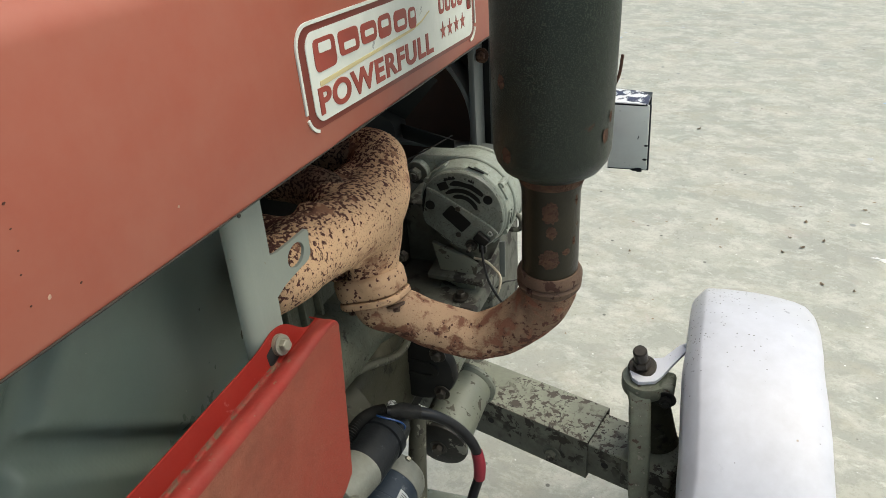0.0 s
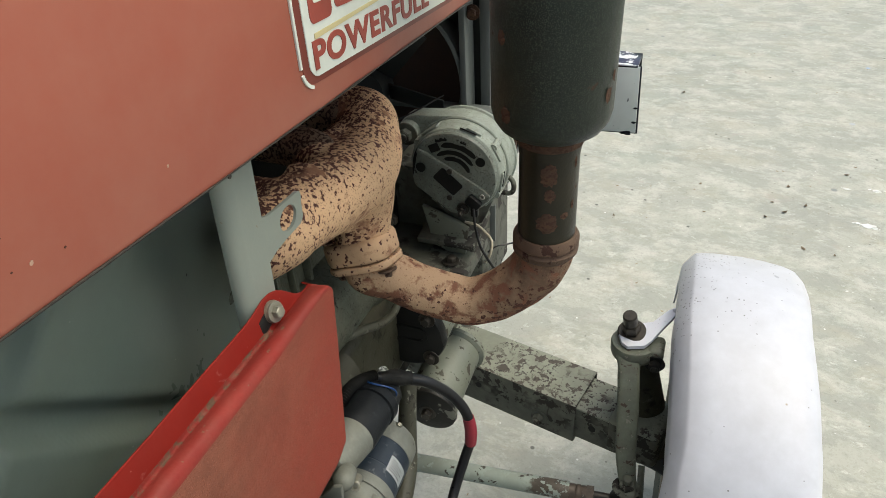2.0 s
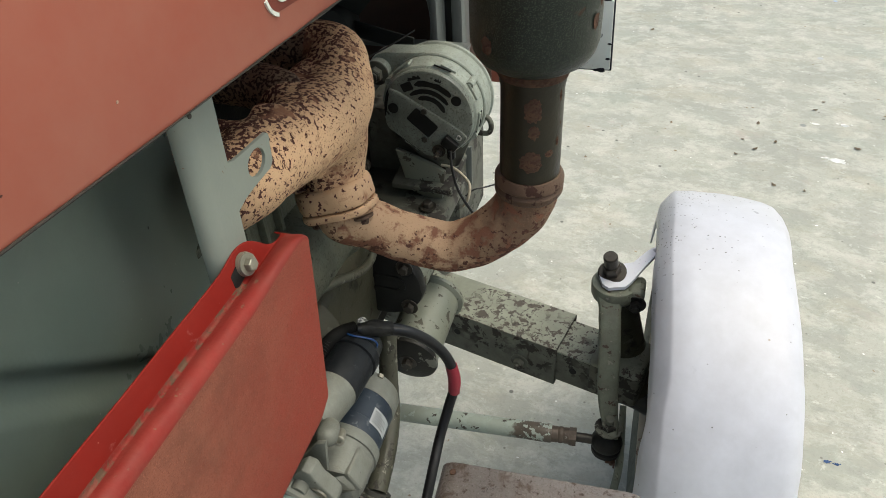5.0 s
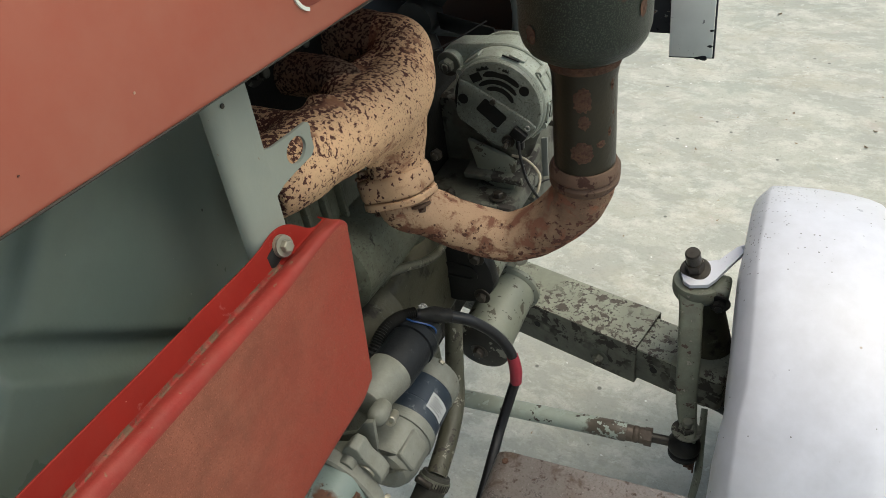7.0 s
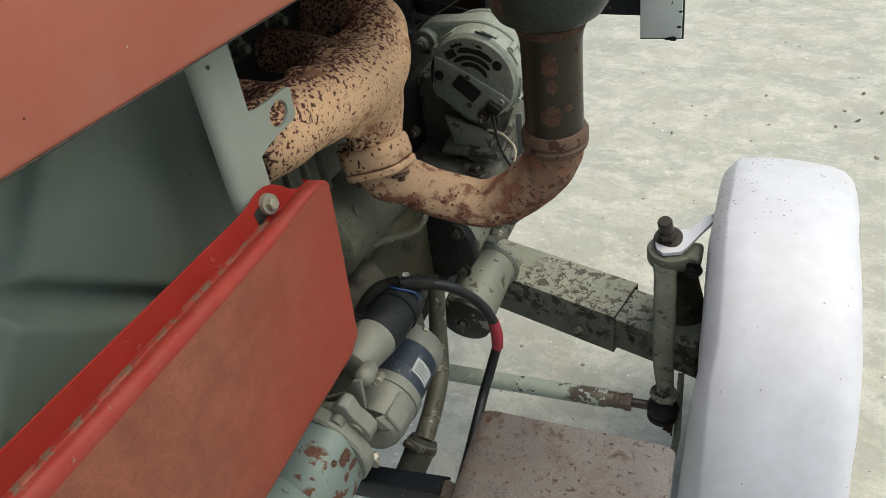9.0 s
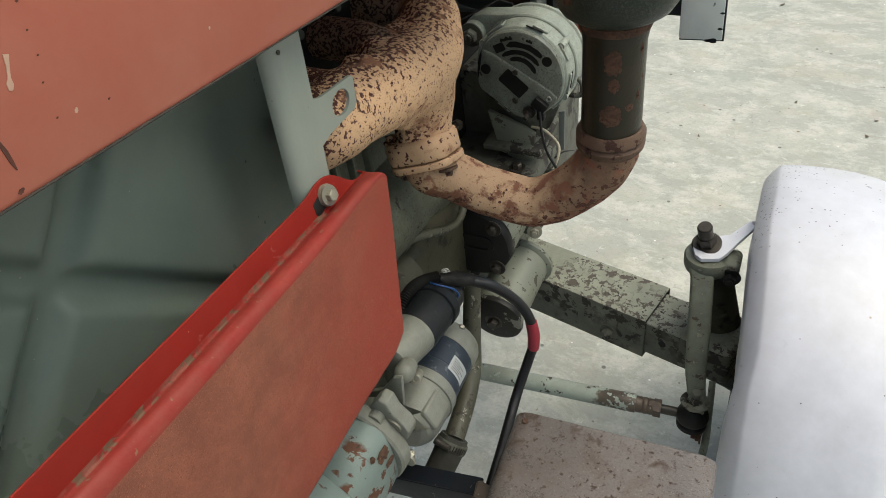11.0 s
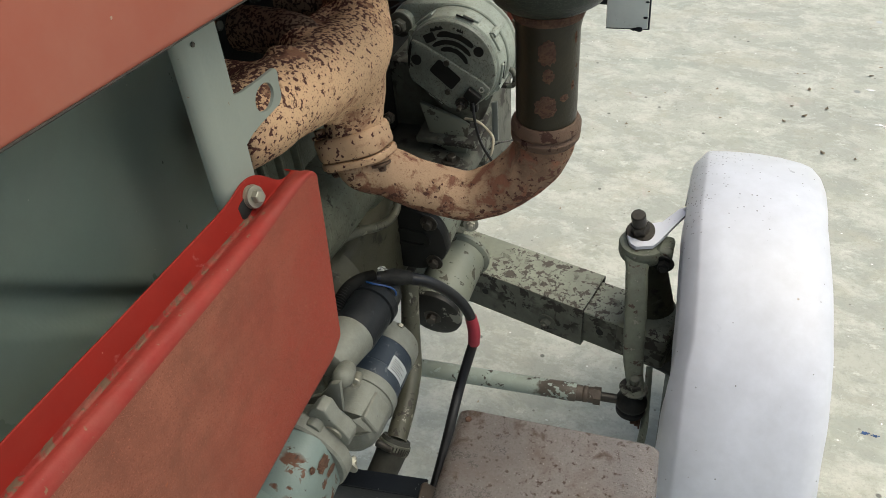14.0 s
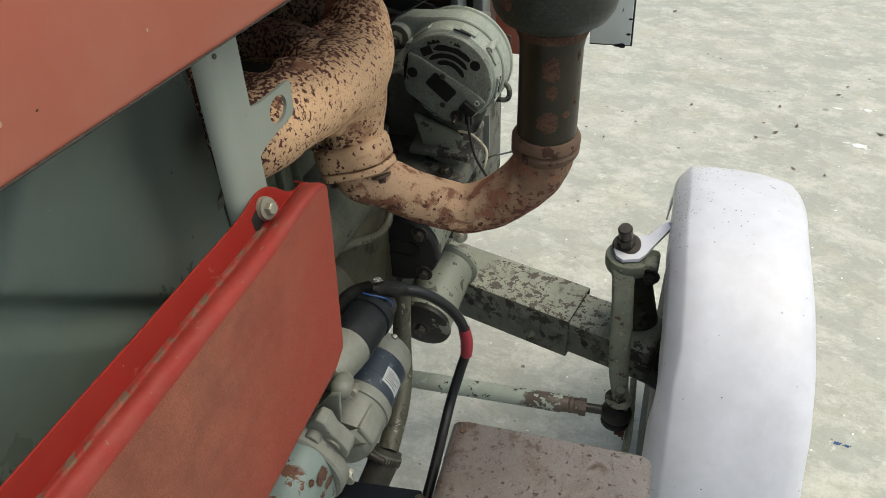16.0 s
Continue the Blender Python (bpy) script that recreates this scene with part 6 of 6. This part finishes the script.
# -- brown steel box
bm = bmesh.new()
BT = 0.767
sect = [(-0.128, -0.16), (0.128, -0.16)]
for sx, a0 in ((1, 0), (-1, 90)):
    sect += [(sx * 0.104 + 0.024 * math.cos(radians(a0 + 15 * i)), -0.015 + 0.015 * math.sin(radians(a0 + 15 * i))) for i in range(7)]
turned = Matrix.Translation((-0.1145, 0.401, BT)) @ Matrix.Rotation(radians(4.0), 4, "Z")
plate(bm, sect, 0.3, turned @ Matrix(((1, 0, 0, 0), (0, 0, 1, -0.15), (0, 1, 0, 0), (0, 0, 0, 1))), bevel=0.0025)
tool = part("steel_box", bm, M_BOX, tractor, "worn brown steel box beside the engine", sharp=50)
bolt(tool, (-0.2345, 0.527, BT - 0.001), (0, 0, 1), 0.008, M_RUST, washer=False, head=0.3)

# ---- front axle ----
ax = Vector((0.976, -0.215, 0)).normalized()  # swept back outboard
END = Vector((-0.158, 1.04, 0.0))
turn = Matrix(((ax.x, -ax.y, 0, 0), (ax.y, ax.x, 0, 0), (0, 0, 1, 0), (0, 0, 0, 1)))


def along(d, z):
    p = END + ax * d
    return Matrix.Translation((p.x, p.y, z)) @ turn


L = 0.62
end_on = along(-L, 0.473) @ Matrix(((0, 0, 1, 0), (1, 0, 0, 0), (0, 1, 0, 0), (0, 0, 0, 1)))
bm = plate(bmesh.new(), rounded(0.112, 0.104, 0.004, 2), L, end_on, hole=rounded(0.1, 0.092, 0.003, 2))
# Only the top faces keep the lighter paint; the sides take the shaded copy.
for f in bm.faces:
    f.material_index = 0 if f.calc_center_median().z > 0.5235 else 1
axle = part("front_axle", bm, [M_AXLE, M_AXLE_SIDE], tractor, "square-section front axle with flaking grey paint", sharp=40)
bm = bmesh.new()
block(bm, (0.6, 0.096, 0.084), along(-0.16, 0.472), 0.004)
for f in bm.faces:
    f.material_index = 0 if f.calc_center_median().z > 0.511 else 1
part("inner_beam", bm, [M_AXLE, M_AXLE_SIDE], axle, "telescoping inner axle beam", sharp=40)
for d in (-0.34, -0.075):
    p = along(d, 0.455) @ Vector((0, -0.0565, 0))
    bolt(axle, p, -Vector((-ax.y, ax.x, 0)), 0.02, M_AXLE_SIDE, shank=0.006, label="grimy axle clamping bolt")
for d in (0.035, -0.22):
    p = along(d, 0.474) @ Vector((0, -0.0482 if d > 0 else -0.0562, 0))
    bm = lathe(bmesh.new(), [(0, 0), (0.0075, 0), (0.0075, 0.0008), (0, 0.0008)], axes(p, -Vector((-ax.y, ax.x, 0))), 18)
    part("pin_hole", bm, M_BLACK, axle)

# -- king pin housing and steering arm
KT, KB = Vector((-0.08, 1.03, 0.70)), Vector((-0.03, 1.05, 0.40))
kd = (KT - KB).normalized()
bm = lathe(bmesh.new(), [(0, 0), (0.052, 0.0), (0.055, 0.02), (0.05, 0.1), (0.044, 0.12), (0.038, 0.2), (0.034, 0.262), (0, 0.262)], axes(KB, kd), 32)
roughen(bm, 0.0015, 30)
part("kingpin_housing", bm, M_SUMP, tractor, "oily dark kingpin housing")
bm = block(bmesh.new(), (0.1, 0.102, 0.09), along(0.115, 0.478), 0.01, 3)
# Same split of lit top and shaded side colours.
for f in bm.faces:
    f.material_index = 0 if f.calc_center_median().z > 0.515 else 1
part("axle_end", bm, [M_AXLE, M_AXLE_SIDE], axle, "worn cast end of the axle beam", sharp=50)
bm = lathe(bmesh.new(), [(0, 0), (0.034, 0), (0.041, 0.004), (0.043, 0.01), (0.043, 0.026), (0.0405, 0.03), (0, 0.03)], axes((-0.077, 1.022, 0.664), (-0.05, 0.0, 1)), 36)
ARM = [(-0.084, 1.03, 0.676, 0.0513, 0.026), (-0.084, 1.0, 0.676, 0.0475, 0.026), (-0.081, 0.983, 0.664, 0.0396, 0.026), (-0.075, 0.958, 0.632, 0.0387, 0.026), (-0.069, 0.936, 0.594, 0.0387, 0.026), (-0.0635, 0.91, 0.548, 0.037, 0.027), (-0.056, 0.886, 0.508, 0.0335, 0.025), (-0.048, 0.868, 0.486, 0.0284, 0.02), (-0.044, 0.845, 0.478, 0.0258, 0.018)]
bar(bm, ARM, (1, 0.1, 0))
block(bm, (0.03, 0.05, 0.035), Matrix.Translation((-0.04, 1.02, 0.68)), 0.008)
roughen(bm, 0.001, 40)
sarm = part("steering_arm", bm, M_FORGED, tractor, "forged steering arm with worn green-grey paint", sharp=50)
for i, (dx, w) in enumerate(((-0.006, 0.012), (0.001, 0.015), (0.008, 0.009))):  # worn cast marks
    face_m = axes((-0.0665 + dx, 0.9105, 0.5745), (0.05, -0.87, 0.49), (0.1, 0.49, 0.87))
    part("cast_mark", block(bmesh.new(), (w, 0.0028, 0.0022), face_m, 0.0008), M_FORGED, sarm)
bolt(sarm, (-0.038, 0.995, 0.672), (0.05, -1, -0.05), 0.019, M_BLACK, shank=0.004, label="dark clamping bolt")
m = axes((-0.0865, 1.032, 0.7045), (-0.13, -0.3, 1))
bm = lathe(bmesh.new(), [(0, 0), (0.025, 0), (0.0255, 0.003), (0.023, 0.005), (0, 0.005)], m, 28)
part("washer", bm, M_OILY, sarm, "dark washer")
bm = bmesh.new()
lathe(bm, [(0, 0.004), (0.0165, 0.004), (0.0165, 0.024), (0.0155, 0.026), (0, 0.026)], m, 6)
lathe(bm, [(0, 0.02), (0.0125, 0.02), (0.0128, 0.05), (0.011, 0.053), (0, 0.0535)], m, 24)
part("kingpin_nut", bm, M_OILY, sarm, "dark kingpin bolt and nut", sharp=25)

# -- tie rod
T0, T1 = Vector((-0.95, 0.786, 0.432)), Vector((-0.05, 0.857, 0.45))
td = (T1 - T0).normalized()
tm = axes(T0, td)
LN = (T1 - T0).length
bm = lathe(bmesh.new(), [(0, 0), (0.0172, 0), (0.0172, LN - 0.13), (0.0176, LN - 0.128), (0.0176, LN - 0.102), (0.0165, LN - 0.1), (0, LN - 0.1)], tm, 24)
rod = part("tie_rod", bm, M_ROD, tractor, "grey-green steering tie rod with flaked end")
collar_steps = [(0, LN - 0.106), (0.0152, LN - 0.106), (0.0152, LN - 0.09), (0.0142, LN - 0.088), (0.0155, LN - 0.086), (0.0155, LN - 0.08), (0.0142, LN - 0.078), (0.015, LN - 0.076), (0.015, LN - 0.068), (0, LN - 0.068)]
bm = lathe(bmesh.new(), collar_steps, tm, 22)
part("threaded_sleeve", bm, M_OLDSTEEL, rod, "browned threaded sleeve")
bm = lathe(bmesh.new(), [(0, LN - 0.068), (0.017, LN - 0.068), (0.017, LN - 0.055), (0, LN - 0.055)], tm, 6)
part("lock_nut", bm, M_OLDSTEEL, rod, "browned lock nut", sharp=25)
bm = lathe(bmesh.new(), [(0, LN - 0.06), (0.009, LN - 0.06), (0.009, LN - 0.015), (0, LN - 0.015)], tm, 18)
part("rod_end", bm, M_OILY, rod)
bm = lathe(bmesh.new(), [(0, -0.03), (0.018, -0.03), (0.026, -0.024), (0.0265, -0.016), (0.023, -0.012), (0.027, -0.008), (0.0285, 0.002), (0.026, 0.01), (0.02, 0.016), (0.017, 0.022), (0, 0.022)], axes(T1, (0, 0.1, 1)), 32)
part("ball_joint", bm, M_RUBBER, rod, "black rubber-booted ball joint")
bolt(rod, T1 + Vector((0, 0.004, 0.034)), (0, 0.05, 1), 0.026, M_AXLE_SIDE, head=0.45, shank=0.012, label="castle nut on the ball stud")

# ---- front wheel and mudguard ----
WX, WY, WZ = 0.091, 1.064, 0.37
STEER = radians(2.0)  # wheel turned a little
wheel = new("front_wheel")
wheel.parent = tractor
wheel.location = Vector((WX, WY, WZ)) - PLACE["tractor"]
PLACE["front_wheel"] = Vector((WX, WY, WZ))
tagged(wheel, "front wheel with dusty ribbed tyre under the mudguard")
hub = axes((WX, WY, WZ), (math.cos(STEER), math.sin(STEER), 0))
bm = lathe(bmesh.new(), [(0.21, -0.062), (0.225, -0.07), (0.27, -0.08), (0.32, -0.078), (0.345, -0.068), (0.36, -0.055), (0.36, -0.038), (0.352, -0.036), (0.352, -0.026), (0.369, -0.022), (0.37, 0.022), (0.352, 0.026), (0.352, 0.036), (0.36, 0.038), (0.36, 0.055), (0.345, 0.068), (0.32, 0.078), (0.27, 0.08), (0.225, 0.07), (0.21, 0.062)], hub, 72)
part("tyre", bm, M_TYRE, wheel, "dusty black ribbed tyre", sharp=50)
bm = lathe(bmesh.new(), [(0, -0.02), (0.06, -0.02), (0.12, -0.01), (0.17, -0.015), (0.195, -0.05), (0.215, -0.062), (0.222, -0.07), (0.212, -0.068), (0.2, -0.055), (0.19, 0.0), (0.2, 0.055), (0.222, 0.07)], hub, 56)
part("rim", bm, M_RIM, wheel, "worn brown steel rim", sharp=50)
bm = lathe(bmesh.new(), [(0, -0.14), (0.03, -0.14), (0.04, -0.1), (0.055, -0.06), (0.06, -0.02), (0, -0.02)], hub, 28)
part("hub", bm, M_BLACK, wheel, "oily dark hub")

bm = bmesh.new()
GR = 0.42
sect = [(-0.11, -0.066), (-0.109, -0.036), (-0.107, -0.029), (-0.089, -0.005), (-0.083, -0.001), (-0.05, 0.003), (0.0, 0.0045), (0.04, 0.003), (0.078, -0.001), (0.096, -0.007), (0.109, -0.019), (0.114, -0.036), (0.116, -0.066)]
rows = []
for i in range(57):
    a = radians(-28 + 186 * i / 56)
    row = []
    flare = smooth_step(radians(50), radians(5), a) if a < radians(50) else 0.0
    for x, dr in sect:
        xx = x
        r = GR + dr
        if x < -0.09:
            xx -= 0.004 * flare
            r -= 0.006 * flare
        row.append(bm.verts.new((WX + xx, WY - r * math.cos(a), WZ + r * math.sin(a))))
    rows.append(row)
for a, b in zip(rows, rows[1:]):
    for k in range(len(sect) - 1):
        bm.faces.new((a[k], a[k + 1], b[k + 1], b[k]))
roughen(bm, 0.0035, 7, 3.0)
roughen(bm, 0.0012, 22, 1.0)
bmesh.ops.recalc_face_normals(bm, faces=bm.faces)
bmesh.ops.solidify(bm, geom=bm.faces[:], thickness=0.003)
for v in bm.verts:  # the near side is knocked outwards
    near = 1.05 - v.co.y
    if near > 0:
        v.co.x += 0.122 * near * near / (near + 0.07)
        if v.co.x < WX - 0.07 + 0.122 * near * near / (near + 0.07):
            v.co.x -= 0.008 * smooth_step(0.81, 0.76, v.co.y) * smooth_step(0.5, 0.7, v.co.y)
guard = part("mudguard", bm, M_WHITE, tractor, "glossy white painted front mudguard flecked with dirt", sharp=50)
# arm from the kingpin
z0 = 0.696
bm = plate(bmesh.new(), [(-0.109, 1.024), (-0.1, 1.0), (-0.088, 0.992), (-0.06, 1.001), (-0.05, 1.012), (-0.035, 1.04), (-0.017, 1.07), (-0.017, 1.096), (-0.03, 1.092), (-0.053, 1.066), (-0.077, 1.06), (-0.1, 1.048)], 0.007, Matrix.Translation((0, 0, z0)))
for v in bm.verts:
    if v.co.x > -0.062:
        v.co.z += 0.55 * (v.co.x + 0.062)
part("mudguard_arm", bm, M_WHITE_ARM, guard, "white painted mudguard arm")
bm = lathe(bmesh.new(), [(0, -0.006), (0.006, -0.004), (0.0075, -0.001), (0.005, 0.002), (0, 0.003)], axes((-0.019, 1.085, 0.724), (-1, -0.3, 0.3)), 14)
part("weld_blob", roughen(bm, 0.0015, 150), M_WHITE, guard, "rough weld blob")
bm = bmesh.new()
tube(bm, [(-0.03, 0.93, 0.47), (-0.024, 0.88, 0.43), (-0.02, 0.86, 0.37), (-0.024, 0.84, 0.3), (-0.03, 0.82, 0.2)], [0.009, 0.01, 0.01, 0.009, 0.009], 10, 5, squash=0.3)
part("mudguard_stay", bm, M_FORGED, guard, "flat grey lower mudguard stay")
for z in (0.405, 0.378):
    bolt(guard, (-0.03, 0.866, z), (-1, -0.1, 0), 0.012, M_RUST, shank=0.008, label="rusty stay bolt")

# ---- radiator, fan shroud and front bumper ----
RY = 1.2
bm = bmesh.new()
block(bm, (0.4, 0.06, 0.52), Matrix.Translation((MID, RY + 0.12, 1.06)), 0.004)
radiator = part("radiator", bm, M_CORE, tractor, "brown finned radiator core behind the fan")
for dx, w, dy in ((0.172, 0.012, 0.0), (0.2, 0.02, 0.045), (-0.2, 0.02, 0.045)):
    bm = block(bmesh.new(), (w, 0.05, 0.56), Matrix.Translation((MID + dx, RY + dy, 1.06)), 0.003)
    part("radiator_frame", bm, M_FRAME, radiator, "dark grey radiator side frame")
bm = plate(bmesh.new(), [(-0.19 + 0.38 * i / 8, -0.24) for i in range(9)] + [(0.19, -0.24 + 0.48 * i / 8) for i in range(1, 9)] + [(0.19 - 0.38 * i / 8, 0.24) for i in range(1, 9)] + [(-0.19, 0.24 - 0.48 * i / 8) for i in range(1, 8)],
           0.004, Matrix(((1, 0, 0, MID), (0, 0, 1, RY + 0.03), (0, 1, 0, 1.08), (0, 0, 0, 1))),
           hole=[(0.165 * math.cos(a), 0.165 * math.sin(a)) for a in [radians(-128.4 + 360 * i / 32) for i in range(32)]])
shroud = part("fan_shroud", bm, M_SHROUD, radiator, "black sheet fan shroud")
bm = lathe(bmesh.new(), [(0.165, 0.0), (0.172, -0.002), (0.172, -0.05), (0.166, -0.052), (0.164, -0.05), (0.164, 0.0)], Matrix(((1, 0, 0, MID), (0, 0, 1, RY + 0.03), (0, 1, 0, 1.08), (0, 0, 0, 1))), 56)
part("shroud_ring", bm, M_FRAME, radiator, "grey shroud ring")
bm = block(bmesh.new(), (0.42, 0.03, 0.008), Matrix.Translation((MID + 0.02, RY - 0.01, 1.035)), 0.002)
part("shroud_ledge", bm, M_FRAME, radiator)
bolt(radiator, (-0.432, RY - 0.01, 1.215), (0, -1, 0.1), 0.014, M_RUST)
bm = lathe(bmesh.new(), [(0, 0), (0.035, 0), (0.035, 0.05), (0, 0.05)], axes((MID, 1.12, 1.08), (0, 1, 0)), 20)
fan = part("cooling_fan", bm, M_SHROUD, tractor, "black bladed cooling fan")
for k in range(6):
    bm = block(bmesh.new(), (0.11, 0.003, 0.045), Matrix.Translation((MID, 1.15, 1.08)) @ Matrix.Rotation(radians(60 * k + 12), 4, "Y") @ Matrix.Translation((0.09, 0, 0)) @ Matrix.Rotation(radians(28), 4, "X"), 0.001)
    part("blade", bm, M_SHROUD, fan)
bm = bmesh.new()
block(bm, (0.3, 0.26, 0.26), Matrix.Translation((MID, 1.2, 0.6)), 0.02)
part("front_support", roughen(bm, 0.002, 15), M_AXLE_SIDE, tractor, "cast front support carrying the axle")
bm = bmesh.new()
block(bm, (0.52, 0.012, 0.5), Matrix.Translation((MID, 1.4, 1.12)), 0.004)
part("front_grille", bm, M_BONNET, tractor, "red front grille panel")

bm = bmesh.new()
block(bm, (0.86, 0.09, 0.008), Matrix.Translation((MID, 1.75, 0.945)), 0.002)
block(bm, (0.86, 0.008, 0.12), Matrix.Translation((MID, 1.79, 0.885)), 0.002)
block(bm, (0.7, 0.008, 0.12), Matrix.Translation((MID, 1.72, 0.882)), 0.002)
for dx in (-0.1, 0.1):
    block(bm, (0.05, 0.42, 0.1), Matrix.Translation((MID + dx, 1.56, 0.7)), 0.004)
    block(bm, (0.05, 0.05, 0.26), Matrix.Translation((MID + dx, 1.74, 0.8)), 0.004)
bumper = part("front_bumper", bm, M_BLACKSTEEL, tractor, "black steel channel front bumper with peeling top")
bm = block(bmesh.new(), (0.098, 0.006, 0.172), Matrix.Translation((-0.231, 1.708, 0.858)) @ Matrix.Rotation(radians(-2), 4, "Y"), 0.0015)
part("bumper_end_plate", bm, M_BUMPER, bumper, "slate grey painted bumper end plate")
bm = block(bmesh.new(), (0.104, 0.006, 0.178), Matrix.Translation((-0.2295, 1.7125, 0.856)) @ Matrix.Rotation(radians(-2), 4, "Y"), 0.0015)
part("bumper_end_edge", roughen(bm, 0.002, 120), M_BLACKSTEEL, bumper, "black rim of the bumper end")
for x, z, w in ((-0.2, 0.772, 0.012), (-0.212, 0.771, 0.007), (-0.186, 0.802, 0.006), (-0.185, 0.84, 0.005)):
    out = [(x + w * q * math.cos(a), z + w * 0.5 * q * math.sin(a)) for a, q in [(math.tau * k / 12, 1 + 0.4 * noise.noise(Vector((k, x * 99, z * 99)))) for k in range(12)]]
    part("paint_chip", plate(bmesh.new(), out, 0.0006, Matrix(((1, 0, 0, 0), (0, 0, -1, 1.7048), (0, 1, 0, 0), (0, 0, 0, 1)))), M_BLACKSTEEL, bumper)
bm = plate(bmesh.new(), [(-0.29, 1.705), (-0.19, 1.705), (-0.19, 1.75), (-0.2, 1.775), (-0.225, 1.795), (-0.29, 1.8)], 0.005, Matrix.Translation((0, 0, 0.945)), bevel=0.001)
part("bumper_top", bm, M_PEEL, bumper, "top plate with peeling white and navy paint")
bm = tube(bmesh.new(), [(-0.3, 1.73, 0.95), (-0.27, 1.73, 1.0), (-0.262, 1.73, 1.06)], 0.004, 8)
part("bumper_hook", bm, M_RUST, bumper, "thin rusty hooked rod")
